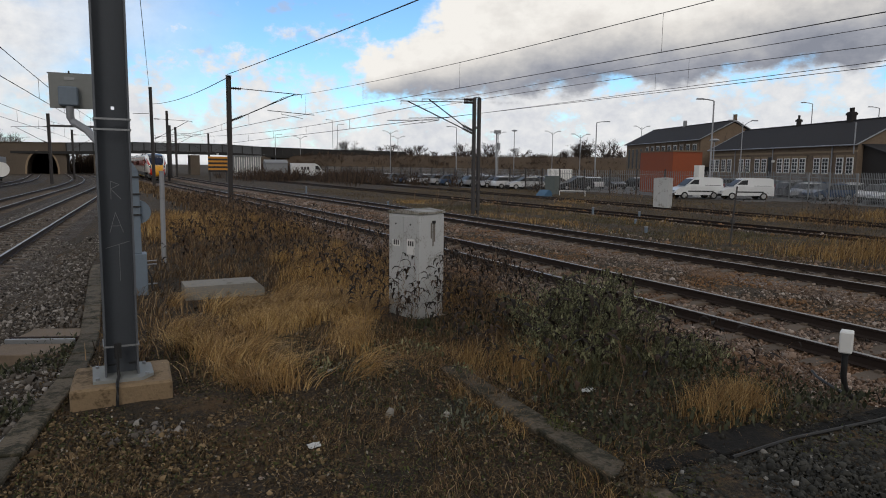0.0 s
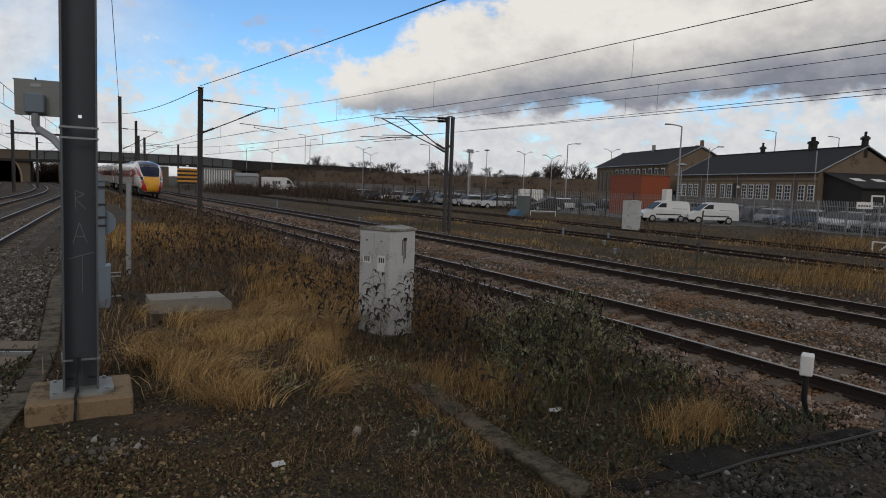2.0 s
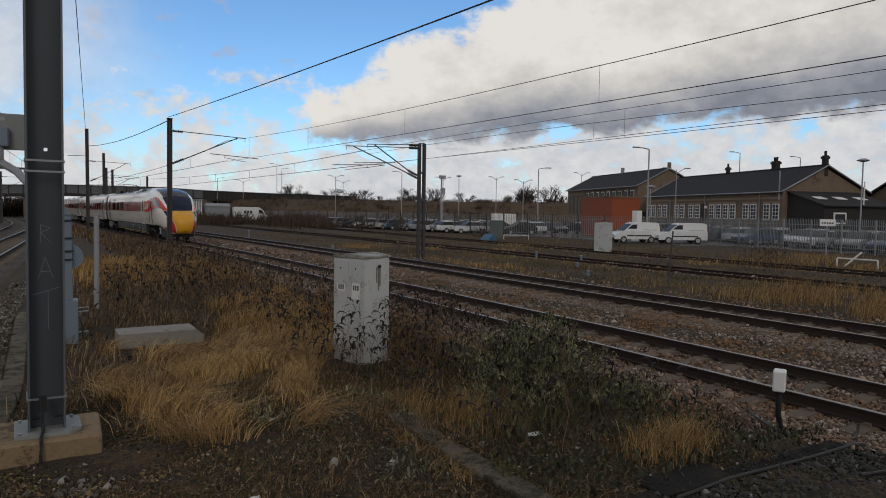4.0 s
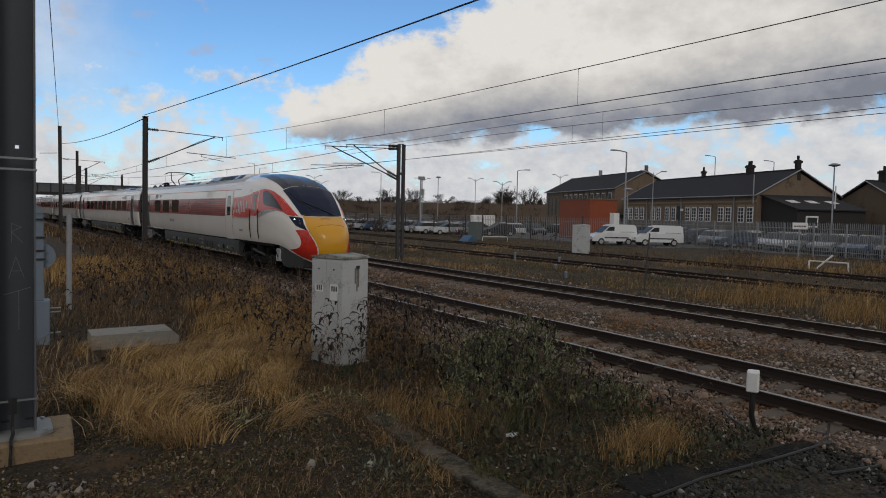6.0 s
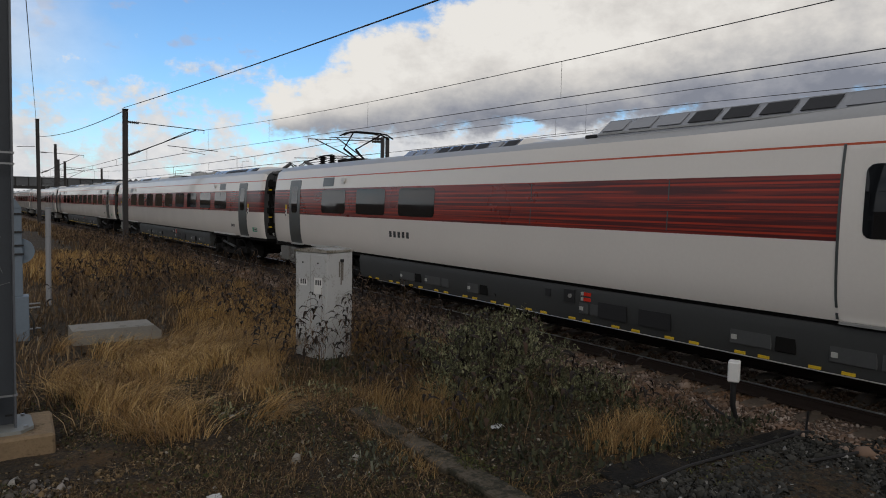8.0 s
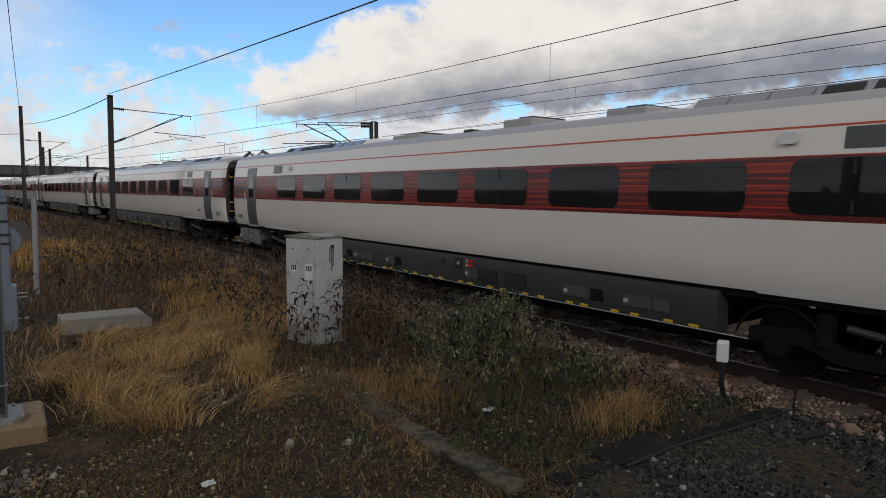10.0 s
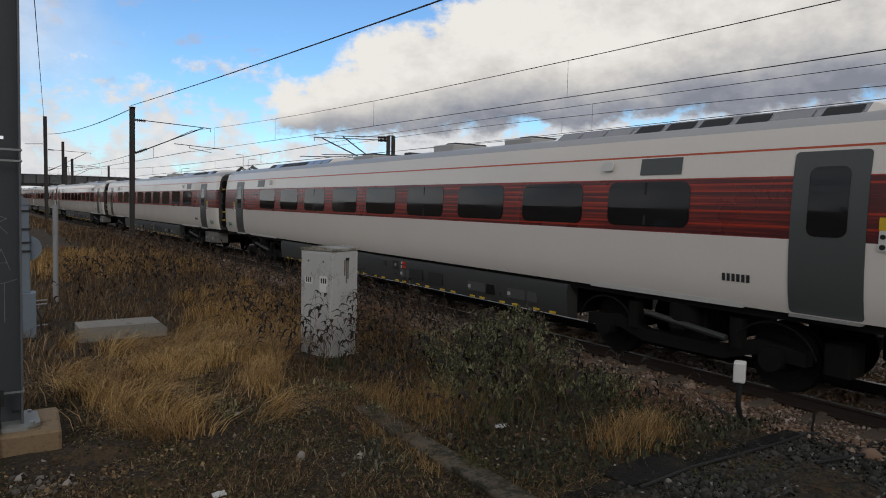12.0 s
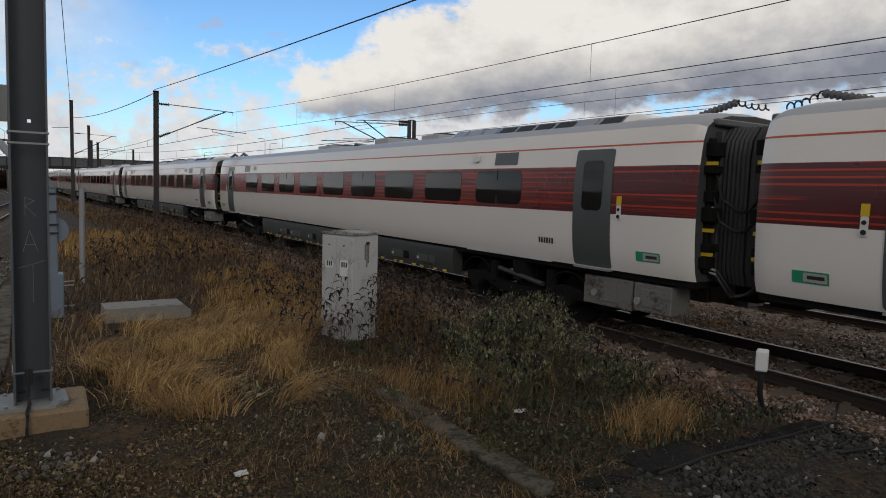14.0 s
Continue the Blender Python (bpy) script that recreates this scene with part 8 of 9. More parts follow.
def buildings():
    u, n = (0.311, 0.95), (0.95, -0.311)
    a = thing("depot_building", "long sooty brick railway building with slate roof and sash windows", "building", local((63.45, 41.72), u, n))
    L, W, ze, zr = 27.4, 10.0, 5.1, 7.75
    gabled(a, L, W, ze, zr)
    part("string_course", box(0, L, -0.07, 0.0, ze - 0.75, ze - 0.55), M["stone_trim"], a)
    for x in (0.9, 2.3, 4.4, 5.7, 8.0, 9.3, 10.7, 12.0, 15.0, 16.4, 18.4, 19.8, 22.6, 24.0, 25.6, 26.7):
        sash_window(a, x, 1.0, 2.2, 3.85)
    for x in (3.4, 13.3, 21.2):
        part("downpipe", tube([(x, -0.12, 0), (x, -0.12, ze)], 0.06, 6), M["tube_grey"], a)
    part("door", box(13.6, 14.2, -0.05, 0.02, 0.3, 4.0), M["black"], a)
    part("wall_lamp", box(12.9, 13.2, -0.3, -0.02, 3.4, 3.7, 0.03), M["sash"], a)
    chimney(a, 0.2, W / 2, zr, 0.5, 0.42, 1.15, 1)
    chimney(a, 7.6, W / 2, zr, 0.75, 0.6, 1.1, 2)
    chimney(a, 16.4, W / 2, zr, 0.42, 0.4, 0.95, 1)
    # lean-to against the gable, with roof lights
    prof = [(0, -0.2), (W + 2, -0.2), (W + 2, 4.0), (0, 4.0)]
    bm = bmesh.new()
    add_loft(bm, [[(x, 0.6, z) for x, z in ((-5.0, -0.2), (0, -0.2), (0, 5.0), (-5.0, 3.6))], [(x, 8.6, z) for x, z in ((-5.0, -0.2), (0, -0.2), (0, 5.0), (-5.0, 3.6))]])
    bmesh.ops.recalc_face_normals(bm, faces=bm.faces[:])
    lt = part("lean_to", bm, M["chimney_brick"], a, "dark lean-to with a felted roof", False)
    part("lean_to_roof", prism([(-5.3, 3.55), (0, 5.05), (0, 5.15), (-5.3, 3.66)], 0.4, 8.8, "y"), M["slate"], lt)
    for y in (1.6, 3.9, 6.3):
        part("roof_light", prism([(-3.0, 4.25), (-2.1, 4.51), (-2.1, 4.59), (-3.0, 4.33)], y, y + 1.1, "y"), M["sash"], lt)
    sx = part("window", box(-5.06, -4.98, 1.6, 3.0, 1.9, 3.0), M["sash"], lt)
    part("pane", box(-5.09, -5.062, 1.75, 2.85, 2.05, 2.85), M["pane"], sx)
    part("vent_pipe", tube([(0.15, -0.3, 4.2), (0.15, -0.3, 7.2)], 0.06, 6), M["tube_grey"], a)
    part("vent_pipe", tube([(-4.9, 5.0, 3.6), (-4.9, 5.0, 6.0)], 0.06, 6), M["sash"], lt)

    b = thing("signal_works_building", "two-storey sooty brick building with a gabled slate roof", "building", local((73.9, 71.6), u, n))
    L, W, ze, zr = 27.0, 10.0, 6.8, 9.4
    gabled(b, L, W, ze, zr)
    for i in range(9):
        x = 1.6 + i * 2.05
        f = part("window", box(x - 0.55, x + 0.55, -0.06, 0.03, 4.35, 6.2), M["sash"], b)
        for j in range(2):
            part("pane", box(x - 0.48 + j * 0.5, x - 0.03 + j * 0.5, -0.075, -0.062, 4.45, 6.1), M["pane"], f)
    for i in range(4):
        x = 20.5 + i * 1.7
        f = part("window", box(x - 0.45, x + 0.45, -0.06, 0.03, 2.4, 6.0), M["stone_trim"], b)
        part("pane", box(x - 0.38, x + 0.38, -0.075, -0.062, 2.5, 5.9), M["pane"], f)
    for i in range(10):
        part("pilaster", box(0.45 + i * 2.05, 0.75 + i * 2.05, -0.12, 0.0, 0, ze - 0.3), M["brick_dark"], b)
    part("finial", box(-0.25, 0.15, W / 2 - 0.2, W / 2 + 0.2, zr, zr + 1.0), M["brick_dark"], b)
    part("cowl", tube([(15.0, W / 2, zr), (15.0, W / 2, zr + 0.6), (15.0, W / 2, zr + 1.1)], 0.32, 8), M["panel_grey"], b)
    part("dark_band", box(-0.06, 0.0, 0.0, W, 1.8, 2.9), M["black"], b)

    r = thing("sheeted_store", "windowless rust-red sheeted store beside a car park", "building")
    pts = [(51.5, 58.5), (50.0, 52.0), (53.4, 51.4), (55.2, 57.7)]
    bm = add_loft(bmesh.new(), [[(x, y, z) for x, y in pts] for z in (-0.3, 4.05)])
    bmesh.ops.recalc_face_normals(bm, faces=bm.faces[:])
    part("wall", bm, M["red_hoarding"], r, soft=False)
    bm = add_loft(bmesh.new(), [[(52.5 + (x - 52.5) * 1.03, 54.9 + (y - 54.9) * 1.03, z) for x, y in pts] for z in (4.05, 4.2)])
    bmesh.ops.recalc_face_normals(bm, faces=bm.faces[:])
    part("roof_edge", bm, M["brick_dark"], r, soft=False)

    d = thing("office_building", "brick office with a dark slate roof and a bell turret", "building", local((72.8, 32.0), (0.95, -0.311), (0.311, 0.95)))
    gabled(d, 20.0, 9.0, 4.3, 6.7)
    for x in (1.5, 4.5, 7.5, 10.5):
        sash_window(d, x, 1.1, 1.6, 3.6)
    chimney(d, 2.2, 4.5, 6.8, 1.0, 0.8, 1.2, 2)
    bm = bmesh.new()
    add_box(bm, 3.9, 4.2, 4.2, 4.8, 6.6, 8.2)
    add_box(bm, 4.9, 5.2, 4.2, 4.8, 6.6, 8.2)
    add_loft(bm, [[(4.55 + 0.65 * math.cos(math.pi * i / 8), y, 8.2 + 0.65 * math.sin(math.pi * i / 8)) for i in range(9)] for y in (4.2, 4.8)])
    bmesh.ops.recalc_face_normals(bm, faces=bm.faces[:])
    part("bell_turret", bm, M["brick_dark"], d)
    part("aerial", tube([(4.55, 4.5, 8.8), (4.55, 4.5, 10.8)], 0.04, 5), M["black"], d)
    part("aerial_arm", tube([(4.0, 4.5, 10.6), (5.3, 4.5, 10.8)], 0.04, 5), M["black"], d)
    part("door_panel", box(3.1, 4.0, -0.05, 0.0, 0.2, 3.4), M["sash"], d)


buildings()


def lamp_post(x, y, h, heads, label, z=-0.25, r=0.07, reach=1.2, turn=160):
    p = thing("lamp_post", label, "lamp post", pose(x, y, z, 0, 0, turn))
    part("column", tube([(0, 0, 0), (0, 0, h * 0.35), (0, 0, h)], r, 8, r * 0.6), M["tube_grey"], p)
    if not heads:
        part("hood", add_loft(bmesh.new(), [[(q * math.cos(k * math.tau / 12), q * math.sin(k * math.tau / 12), h + z_) for k in range(12)] for q, z_ in ((0.16, -0.05), (0.5, 0.06), (0.52, 0.12), (0.2, 0.26))]), M["tube_grey"], p, "flat round lamp hood")
    for s in heads:
        if len(heads) == 2:     # arms that fork up from the column
            part("bracket", tube([(0, 0, h - 0.5), (s * reach * 0.45, 0, h - 0.1), (s * reach * 0.85, 0, h + 0.12)], r * 0.5, 6), M["tube_grey"], p)
        else:
            part("bracket", tube([(0, 0, h), (s * reach * 0.5, 0, h + 0.12), (s * reach, 0, h + 0.15)], r * 0.5, 6), M["tube_grey"], p)
        part("lantern", box(min(s * reach * 0.8, s * (reach + 0.45)), max(s * reach * 0.8, s * (reach + 0.45)), -0.12, 0.12, h + 0.1, h + 0.22, 0.03), M["tube_grey"], p)
    return p


def lamps():
    lamp_post(48.0, 45.2, 8.7, (1,), "tall grey street lamp with one lantern in a yard", r=0.11)
    lamp_post(52.0, 67.2, 8.1, (-1,), "grey street lamp with one lantern", r=0.1)
    lamp_post(60.3, 52.6, 7.7, (-1, 1), "grey lamp post with twin lanterns")
    lamp_post(54.0, 50.5, 5.4, (), "grey lamp post with a round hood", r=0.08)
    for (x, y, h, hd) in ((48.7, 131.0, 9.6, (-1, 1)), (57.3, 149.0, 9.4, (-1, 1)), (48.3, 98.9, 8.9, (1,)), (61.7, 102.9, 8.9, ()), (46.7, 163.5, 12.6, (-1,)), (44.5, 160.0, 13.4, (1,)), (67.0, 118.0, 9.4, (-1, 1)), (76.0, 112.0, 9.6, (-1, 1)), (88.0, 100.0, 10.4, (-1, 1)), (36.5, 160.0, 9.2, (-1, 1)), (62.5, 33.5, 7.6, ()), (72.0, 30.0, 9.6, (-1,)), (84.0, 62.0, 11.5, (1,)), (92.0, 58.0, 11.0, (1,)), (68.0, 92.0, 8.0, (-1, 1)), (31.0, 162.0, 9.6, (-1,))):
        lamp_post(x, y, h, hd, "distant slim grey lamp post", r=0.09)
    c = thing("camera_pole", "grey pole with security cameras", "pole", pose(39.3, 69.6, -0.25))
    part("column", tube([(0, 0, 0), (0, 0, 6.8)], 0.1, 8), M["tube_grey"], c)
    part("camera_box", box(-0.3, 0.5, -0.15, 0.15, 6.5, 6.9, 0.03), M["tube_grey"], c)
    part("control_box", box(0.1, 0.45, -0.15, 0.15, 4.6, 5.4, 0.03), M["tube_grey"], c)
    s = thing("notice_board", "small white notice on a post by a fence", "sign", pose(44.2, 25.8, -0.25, 0, 0, -35))
    part("post", tube([(0, 0, 0), (0, 0, 2.2)], 0.05, 6), M["tube_grey"], s)
    part("board", box(-0.5, 0.5, -0.08, -0.05, 1.95, 2.4, 0.01), M["sash"], s)
    for i in range(5):
        part("notice_mark", box(-0.4 + i * 0.16, -0.29 + i * 0.16, -0.085, -0.081, 2.1, 2.2), M["dark_print"], s)
    w = thing("pillar_box", "white square pillar beside parked vans", "pillar", pose(47.3, 45.8, -0.25))
    part("pillar", box(-0.35, 0.35, -0.3, 0.3, 0, 2.9, 0.02), M["sash"], w)
    for (x, y, a, wd) in ((34.67, 18.65, 92, 1.95), (36.6, 50.5, 140, 2.3)):
        f = thing("low_barrier", "low white tubular barrier beside a siding", "barrier", pose(x, y, -0.25, 0, 0, a))
        for s in (-1, 1):
            part("leg", tube([(s * wd / 2, 0, 0), (s * wd / 2, 0, 0.45)], 0.04, 6), M["sash"], f)
        part("rail", tube([(-wd / 2, 0, 0.45), (wd / 2, 0, 0.45)], 0.04, 6), M["sash"], f)
        if wd < 2:
            part("stay", tube([(0.5, 0.2, 0.05), (-0.2, 0.0, 0.8)], 0.05, 6), M["sash"], f)
    g = thing("equipment_cabinet", "grey-green steel equipment cabinet beside a fence", "cabinet", pose(36.4, 53.5, -0.3, 0, 0, 30))
    part("body", box(-0.55, 0.55, -0.5, 0.5, 0, 1.75, 0.02), M["cabin_green"], g)
    part("lid", box(-0.6, 0.6, -0.55, 0.55, 1.75, 1.83, 0.01), M["cabin_green"], g)
    part("door", box(-0.5, 0.5, -0.515, -0.5, 0.1, 1.65), M["cabin_green"], g)
    tp = thing("tarpaulin", "blue tarpaulin over a low heap by a fence", "tarpaulin", pose(33.2, 50.0, -0.28, 0, 0, 25))
    part("sheet", prism([(-0.8, 0.0), (-0.5, 0.3), (0.1, 0.62), (0.45, 0.5), (0.75, 0.0)], -0.45, 0.45), M["blue_sheet"], tp)
    for (x, y) in ((45.9, 66.0),):
        b = thing("site_cabin", "white metal site cabin behind a fence", "cabin", pose(x, y, -0.25, 0, 0, -28))
        part("body", box(-1.4, 1.4, -0.8, 0.8, 0.0, 2.4, 0.03), M["sash"], b)
        part("door", box(-0.03, 0.03, -0.83, -0.8, 0.1, 2.3), M["panel_grey"], b)
    st = thing("leaning_stake", "thin dark stake leaning beside the second line", "stake", pose(18.1, 16.0, -0.25, 0, 4, 0))
    part("shaft", tube([(0, 0, 0), (0, 0, 1.0), (0.03, 0, 2.0)], 0.028, 6), M["mast_dark"], st)
    part("clamp", box(-0.06, 0.06, -0.06, 0.06, 0.75, 0.9, 0.01), M["mast_dark"], st)
    for (x, y, h) in ((14.7, 40.0, 0.35), (24.3, 27.5, 0.3), (22.8, 29.5, 0.5), (18.5, 20.5, 0.25), (21.0, 24.0, 0.22), (13.0, 55.0, 1.0)):
        p = thing("marker_post", "short grey trackside marker", "marker", pose(x, y, -0.25))
        part("shaft", box(-0.06, 0.06, -0.04, 0.04, 0, h * 0.7 + 0.05, 0.01), M["signal_grey"], p)
        part("cap", box(-0.065, 0.065, -0.045, 0.045, h * 0.7 + 0.05, h * 0.7 + 0.08), M["tube_grey"], p)


lamps()


# ---------------------------------------------------------------- distance
def bank():
    """Long low bank of dead grass behind the car park."""
    path = [(26, 176), (41, 150), (65, 141), (96, 121), (130, 96), (190, 40), (240, -40)]
    rows = []
    for (x, y) in path:
        d = Vector((x, y)).normalized()
        rows.append([(x - d.x * 16, y - d.y * 16, -0.6), (x - d.x * 7, y - d.y * 7, 1.2), (x, y, 4.4), (x + d.x * 10, y + d.y * 10, 4.9), (x + d.x * 60, y + d.y * 60, 4.6), (x + d.x * 90, y + d.y * 90, -1)])
    fine = []
    for a, b in zip(rows, rows[1:]):
        for i in range(8):
            k = i / 8
            fine.append([tuple(Vector(p).lerp(Vector(q), k) + Vector((0, 0, 0.25 * noise.noise(Vector((p[0] * 0.3 + k * 2, p[1] * 0.3, p[2])))))) for p, q in zip(a, b)])
    bm = add_loft(bmesh.new(), fine, closed=False)
    bmesh.ops.recalc_face_normals(bm, faces=bm.faces[:])
    tagged(part("embankment", bm, M["bank_brown"]), "long low bank of dead brown grass", "embankment", kind="structure")


bank()


def bare_tree(m, h, seed, label, mat=None):
    """Trunk and forking limbs, with a haze of fine twigs."""
    rnd = random.Random(seed)
    t = thing("bare_tree", label, "tree", m)
    part("trunk", tube([(0, 0, -0.3), (0.03 * h, 0, h * 0.2), (0.02 * h, 0.02 * h, h * 0.4)], h * 0.035, 7, h * 0.022), M["bark"], t)
    lines = []

    def grow(p, d, ln, r, lvl):
        q = p + d * ln
        lines.append(([p, p.lerp(q, 0.5) + Vector((rnd.uniform(-1, 1), rnd.uniform(-1, 1), 0)) * ln * 0.06, q], r))
        if lvl == 0:
            return
        for _ in range(rnd.choice((3, 3, 4))):
            e = (d + Vector((rnd.uniform(-1, 1), rnd.uniform(-1, 1), rnd.uniform(-0.25, 0.7))) * 0.75).normalized()
            grow(p.lerp(q, rnd.uniform(0.5, 1.0)), e, ln * rnd.uniform(0.55, 0.8), r * 0.58, lvl - 1)

    for _ in range(7):
        a = rnd.uniform(0, 2 * math.pi)
        grow(Vector((0.02 * h, 0.01 * h, h * rnd.uniform(0.05, 0.35))), Vector((math.cos(a) * 0.8, math.sin(a) * 0.8, 1.0)).normalized(), h * 0.24, h * 0.013, 4)
    v, f = ribbon_faces(lines)
    o = stuff("crown", v, f, M["twig"], "bare twiggy crown")
    o.parent = t
    del o["category"]
    return t


M["bark"] = material("grey_brown_bark", (0.07, 0.055, 0.042), 0.9, 0, 0.4, 8, 1)


def trees():
    rnd = random.Random(21)
    proto = [bare_tree(pose(78 + 12 * i, 160 - 7 * i, 2.0), h, 30 + i, "bare winter tree on a distant bank") for i, h in enumerate((6.0, 4.6, 7.2))]
    for i in range(120):
        k = i / 119
        x, y = 50 + 92 * k + rnd.uniform(-3, 3), 176 - 52 * k + rnd.uniform(-9, 9)
        s = rnd.uniform(0.45, 1.0) * (1.35 if i % 9 == 4 else 1.0)
        o = copy_thing(rnd.choice(proto), pose(x, y, 1.9, 0, 0, rnd.uniform(0, 360)))
        o.scale = (s * 1.5, s * 1.5, s * 1.15)
    big = bare_tree(pose(112, 152, 0.5), 13.0, 77, "spreading bare winter tree on a distant bank")
    copy_thing(big, pose(117, 146, 0.5, 0, 0, 100))
    copy_thing(big, pose(-32, 190, 0.0, 0, 0, 40))
    copy_thing(big, pose(-28, 196, 0.0, 0, 0, 140))
    copy_thing(proto[2], pose(84, 40, -0.3, 0, 0, 140))
    # scrub along the foot of the bank and beside the sidings
    lines = []
    for i in range(330):
        k = rnd.random()
        x, y = 20 + 26 * k + rnd.gauss(0, 4), 120 - 45 * k + rnd.gauss(0, 7)
        if x < line_b(y) + 4:
            continue
        h = rnd.uniform(0.7, 2.4)
        for _ in range(9):
            a = rnd.uniform(0, 6.28)
            p = Vector((x + rnd.gauss(0, 0.5), y + rnd.gauss(0, 0.5), -0.3))
            q = p + Vector((math.cos(a) * 0.5, math.sin(a) * 0.5, h * rnd.uniform(0.5, 1)))
            lines.append(([p, p.lerp(q, 0.6), q], 0.045))
            for _ in range(3):
                b = rnd.uniform(0, 6.28)
                s = p.lerp(q, rnd.uniform(0.4, 1))
                lines.append(([s, s + Vector((math.cos(b) * 0.5, math.sin(b) * 0.5, 0.35))], 0.025))
    crest = [(30, 172), (41, 150), (65, 141), (96, 121), (130, 96)]
    for i in range(620):
        j = min(3, int(i / 155))
        k = rnd.random()
        c = Vector(crest[j]).lerp(Vector(crest[j + 1]), k)
        d = c.normalized()
        out = rnd.uniform(-14, 6)
        z = float(np.interp(out, (-16, -7, 0, 10), (-0.6, 1.2, 4.4, 4.9))) - 0.2
        h = rnd.uniform(0.4, 1.3)
        for _ in range(7):
            p = Vector((c.x + d.x * out + rnd.gauss(0, 0.9), c.y + d.y * out + rnd.gauss(0, 0.9), z))
            q = p + Vector((rnd.gauss(0, 0.4), rnd.gauss(0, 0.4), h * rnd.uniform(0.5, 1)))
            lines.append(([p, p.lerp(q, 0.6), q], 0.06))
            b = rnd.uniform(0, 6.28)
            s = p.lerp(q, rnd.uniform(0.3, 1))
            lines.append(([s, s + Vector((math.cos(b) * 0.6, math.sin(b) * 0.6, 0.35))], 0.05))
    for i in range(260):      # behind the bridge openings and along its foot
        x, y = (rnd.uniform(-24, -3), rnd.uniform(178, 190)) if i < 110 else (rnd.uniform(20, 56), rnd.uniform(148, 156))
        h = rnd.uniform(3.0, 6.5) if i < 110 else rnd.uniform(1.2, 3.4)
        for _ in range(10):
            a = rnd.uniform(0, 6.28)
            p = Vector((x + rnd.gauss(0, 0.8), y + rnd.gauss(0, 0.8), -0.3))
            q = p + Vector((math.cos(a) * 0.9, math.sin(a) * 0.9, h * rnd.uniform(0.5, 1)))
            lines.append(([p, p.lerp(q, 0.6), q], 0.07))
            for _ in range(5):
                b = rnd.uniform(0, 6.28)
                s = p.lerp(q, rnd.uniform(0.3, 1))
                lines.append(([s, s + Vector((math.cos(b) * 0.9, math.sin(b) * 0.9, 0.6))], 0.05))
    v, f = ribbon_faces([l for l in lines if len(l[0]) == 3])
    stuff("scrub", v, f, M["scrub"], "brown leafless scrub beside the sidings")
    v, f = ribbon_faces([l for l in lines if len(l[0]) == 2])
    stuff("scrub_twigs", v, f, M["scrub"], "fine brown twigs of leafless scrub")


trees()


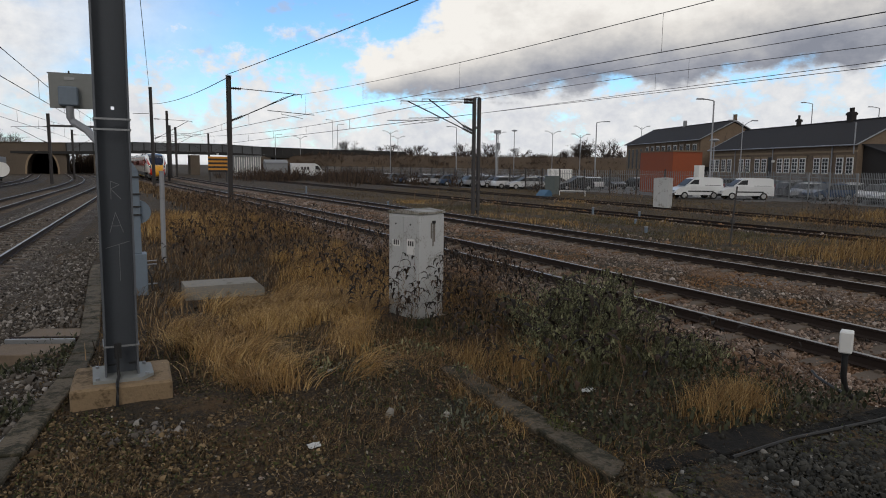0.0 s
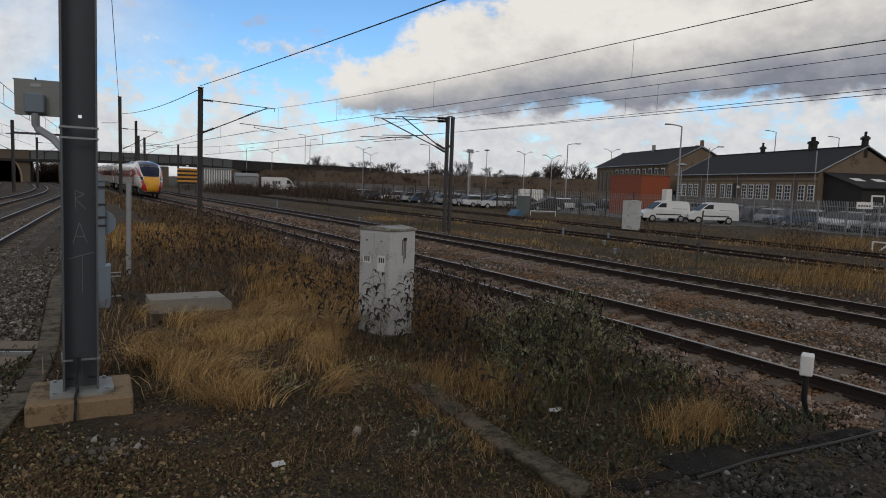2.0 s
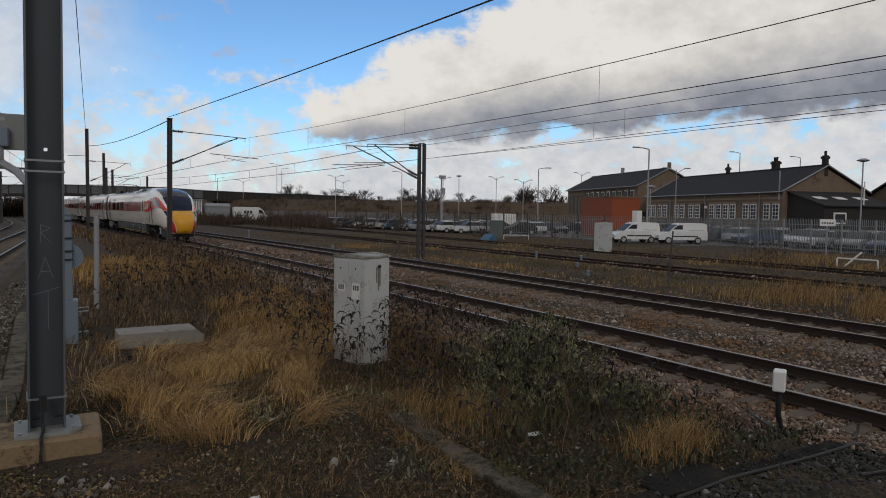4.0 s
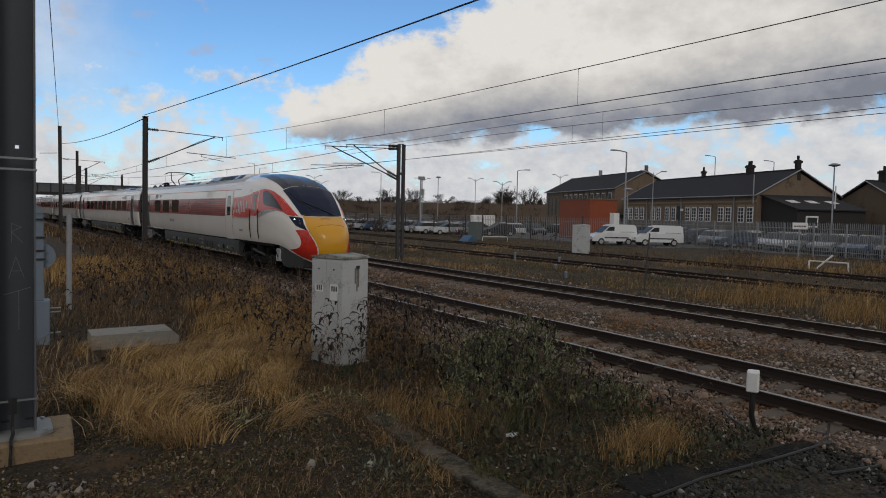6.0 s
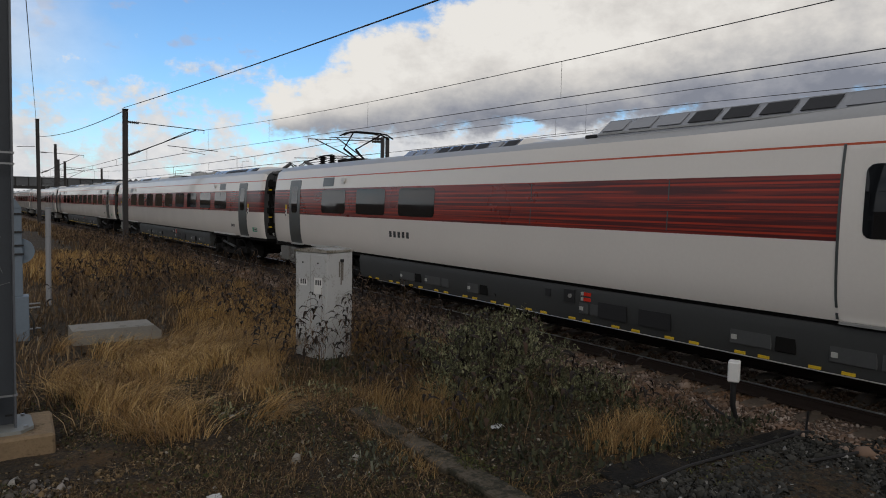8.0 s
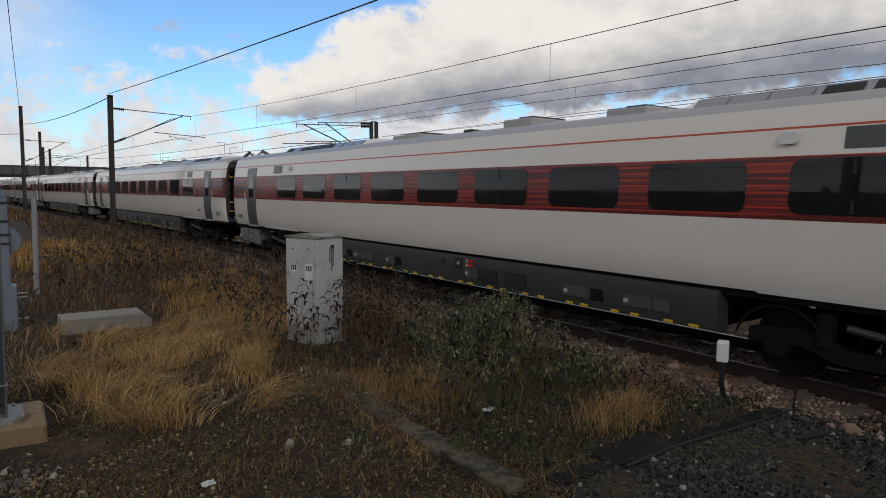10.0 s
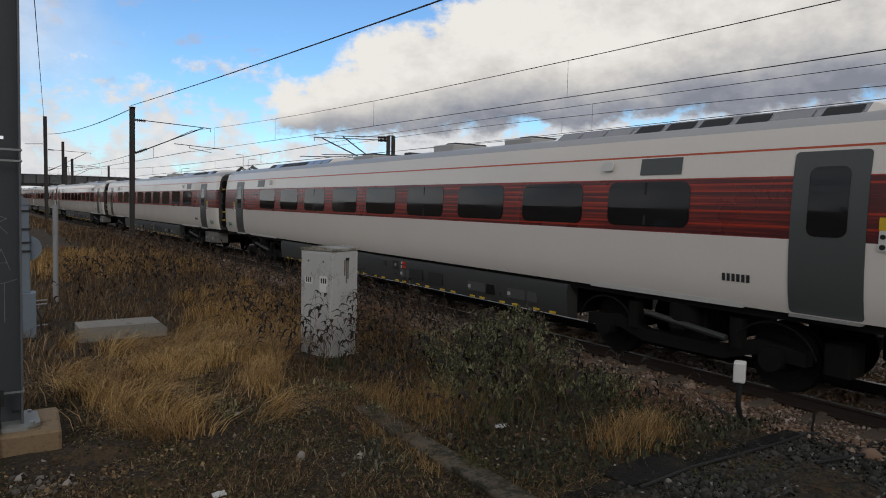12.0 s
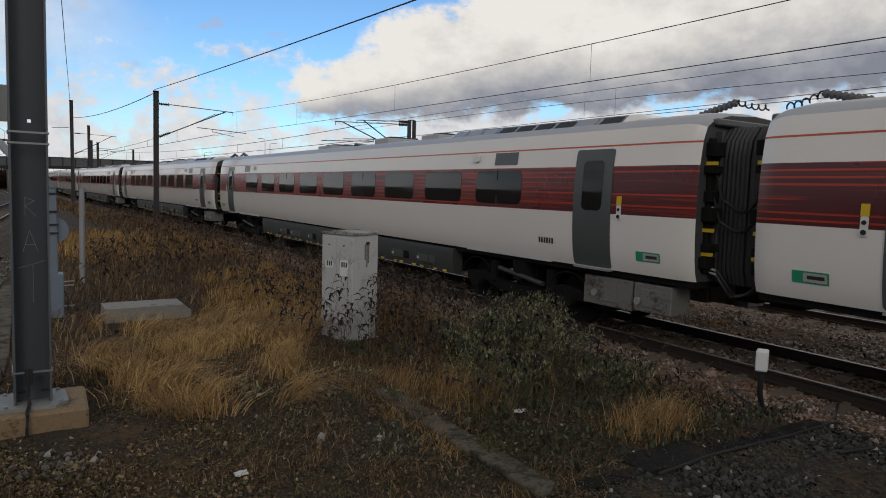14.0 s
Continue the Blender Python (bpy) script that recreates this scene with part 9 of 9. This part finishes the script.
def bridge():
    """Road bridge over the lines: brick piers and arch, dark span, grey panel parapet running down to the bank."""
    b = thing("road_bridge", "blackened brick road bridge with grey panel parapets", "bridge")
    path = [(-90, 172, 6.2), (-60, 170, 6.3), (-26, 167, 6.4), (-13, 166, 6.5), (0, 165, 6.9), (19, 163.5, 6.85), (28, 163, 6.4), (44, 158, 5.95), (61, 153, 5.7)]
    for (xa, ya, za), (xb, yb, zb) in zip(path, path[1:]):
        n = max(1, int(math.hypot(xb - xa, yb - ya) / 2.2))
        mt = M["brick_bridge"] if xa < -20 else (M["parapet_black"] if xa > 27 else M["parapet"])
        for i in range(n):
            p, q = Vector((xa, ya, za)).lerp(Vector((xb, yb, zb)), i / n), Vector((xa, ya, za)).lerp(Vector((xb, yb, zb)), (i + 1.0) / n)
            bm = add_loft(bmesh.new(), [[(c.x, c.y, c.z - 1.75), (c.x, c.y + 0.12, c.z - 1.75), (c.x, c.y + 0.12, c.z), (c.x, c.y, c.z)] for c in (p, q)])
            bmesh.ops.recalc_face_normals(bm, faces=bm.faces[:])
            part("parapet_panel", bm, mt, b, soft=False)
            if xa > -20:
                part("parapet_post", box(p.x - 0.11, p.x + 0.11, p.y - 0.16, p.y - 0.004, p.z - 1.85, p.z + 0.02), M["parapet_black"], b)
        bm = add_loft(bmesh.new(), [[(c[0], c[1] - 0.2, c[2] + 0.004), (c[0], c[1] + 0.25, c[2] + 0.004), (c[0], c[1] + 0.25, c[2] + 0.12), (c[0], c[1] - 0.2, c[2] + 0.12)] for c in ((xa, ya, za), (xb, yb, zb))])
        bmesh.ops.recalc_face_normals(bm, faces=bm.faces[:])
        part("parapet_coping", bm, mt, b, soft=False)
    deck = add_loft(bmesh.new(), [[(x, y - 0.3, z - 2.3), (x, y + 10, z - 2.3), (x, y + 10, z - 1.76), (x, y - 0.3, z - 1.76)] for x, y, z in path])
    bmesh.ops.recalc_face_normals(deck, faces=deck.faces[:])
    part("deck", deck, M["parapet_black"], b)
    for (x0, x1, y) in ((-7.8, -6.6, 165.0), (12.0, 14.0, 163.5), (27.0, 30.0, 162.5), (-90.0, -38.0, 170.5), (40.0, 62.0, 156.5)):
        part("pier", box(x0, x1, y, y + 8, -0.6, 4.3 if x0 > 0 else 4.0), M["brick_bridge"], b)
    # brick arch
    cx, r, n, rise = -17.7, 2.9, 14, 5.3
    bm = bmesh.new()
    y0 = 166.5
    arch = [(cx + r * math.cos(math.pi * i / n), -0.6 + rise * math.sin(math.pi * i / n) ** 0.7) for i in range(n + 1)]
    prof = [(-13.1, -0.6), (-13.1, 5.0), (-38.0, 5.0), (-38.0, -0.6)] + arch[::-1]
    vs = [[bm.verts.new((x, y, z)) for x, z in prof] for y in (y0, y0 + 8)]
    m = len(prof)
    for i in range(m):
        j = (i + 1) % m
        bm.faces.new((vs[0][i], vs[0][j], vs[1][j], vs[1][i]))
    f0 = bm.faces.new(vs[0])
    f1 = bm.faces.new(vs[1][::-1])
    bmesh.ops.triangulate(bm, faces=[f0, f1])
    bmesh.ops.recalc_face_normals(bm, faces=bm.faces[:])
    part("arch", bm, M["brick_bridge"], b, "brick arch", False)
    ring = [[(cx + (r + k) * math.cos(math.pi * i / n), y0 - 0.08, -0.6 + (rise + k) * math.sin(math.pi * i / n) ** 0.7) for k in (0, 0.35)] for i in range(n + 1)]
    bm = bmesh.new()
    add_loft(bm, [[a, (a[0], a[1] + 0.1, a[2]), (c[0], c[1] + 0.1, c[2]), c] for a, c in ring])
    bmesh.ops.recalc_face_normals(bm, faces=bm.faces[:])
    part("arch_ring", bm, M["stone_trim"], b)
    # beyond and beside it
    h = thing("brick_house", "red-brown brick houses behind a railway bridge", "building", pose(-44, 205, 0))
    part("wall", box(-8, 8, -4, 4, 0, 9.5), M["brick_dark"], h)
    part("roof", prism([(-4.6, 9.4), (0, 12.2), (4.6, 9.4)], -8.4, 8.4, "x"), M["slate"], h)
    w = thing("white_shed", "low white ribbed shed below the bridge", "building", pose(22.4, 150.0, -0.3))
    part("wall", box(-2.8, 2.8, -2, 2, 0, 4.3), M["panel_grey"], w)
    for i in range(12):
        part("rib", box(-2.75 + i * 0.48, -2.6 + i * 0.48, -2.06, -2.002, 0.1, 4.2), M["sash"], w)
    part("roof", box(-3.0, 3.0, -2.3, 2.3, 4.3, 4.5), M["panel_grey"], w)
    g2 = thing("grey_shed", "low grey sheeted store among scrub", "building", pose(22.9, 120.0, -0.3))
    part("wall", box(-1.9, 1.9, -1.2, 1.2, 0, 3.0), M["panel_grey"], g2)
    part("roof", prism([(-1.4, 2.95), (0, 3.5), (1.4, 2.95)], -2.0, 2.0, "x"), M["panel_grey"], g2)
    st = thing("striped_board", "yellow and black striped stop board", "sign", pose(10.9, 99.2, 1.1, 0, 0, -6))
    for i in range(8):
        part("stripe", box(-1.3, 1.3, -0.06, 0.06, 0.1 + i * 0.27, 0.37 + i * 0.27), M["label_amber"] if i % 2 else M["black"], st)
    for x in (-1.1, 1.1):
        part("leg", box(x - 0.1, x + 0.1, 0.06, 0.2, -1.5, 2.25), M["mast_dark"], st)
    part("lamp", box(-0.15, 0.15, -0.1, 0.1, 2.5, 2.7, 0.03), M["sash"], st)
    v = thing("parked_van", "large white panel van behind scrub", "van", pose(27.9, 117.0, 0.0, 0, 0, 265), "parked vehicles")
    prof = [(-2.9, 0.4), (-2.9, 2.5), (-2.7, 2.62), (1.2, 2.62), (1.9, 2.2), (2.4, 1.5), (3.0, 1.2), (3.1, 0.4)]
    bm = prism(prof, -1.0, 1.0, "x")
    part("body", bm, M["van_white"], v, soft=False)
    for sx in (-1, 1):
        part("side_window", prism([(1.25, 1.55), (2.2, 1.5), (1.75, 2.15), (1.25, 2.2)], min(sx, sx * 1.02), max(sx, sx * 1.02), "x"), M["pane"], v)
        for y in (-1.8, 2.0):
            wheel(v, sx * 0.92, y, 0.36, 0.36, sx)
        for i in range(3):
            part("side_mark", box(min(sx, sx * 1.01), max(sx, sx * 1.01), -1.2 + i * 0.5, -0.85 + i * 0.5, 1.5, 2.0), M["dark_print"], v)
    gw = thing("grey_wagon", "row of pale grey sheeted wagons beside the lines", "wagon", pose(-15.2, 93.0, -0.1, 0, 0, 6))
    part("body", box(-1.3, 1.3, -8, 9, 0.9, 3.0, 0.05), M["panel_grey"], gw)
    part("frame", box(-1.2, 1.2, -8, 9, 0.5, 0.9), M["under_dark"], gw)
    for y in (-6, -4, 5, 7):
        for sx in (-1, 1):
            part("wheel", tube([(sx * 0.8, y, 0.45), (sx * 0.7, y, 0.45)], 0.45, 14), M["under_dark"], gw)
    part("round_sign", tube([(1.45, -8.3, 1.6), (1.45, -8.4, 1.6)], 0.8, 18), M["sash"], gw)


M["label_amber"] = material("amber_board_paint", (0.62, 0.27, 0.03), 0.6, 0, 0.2, 6, 1)
bridge()


def far_side():
    """Unseen brick wall added beyond the neighbouring lines: closes the place, darkens window reflections."""
    w = tagged(part("reflection_wall", box(-58, -56, -120, 140, -0.5, 7), M["brick_dark"]), "long plain brick wall added out of view to darken window reflections", "wall", kind="structure")
    return w


far_side()


motions()
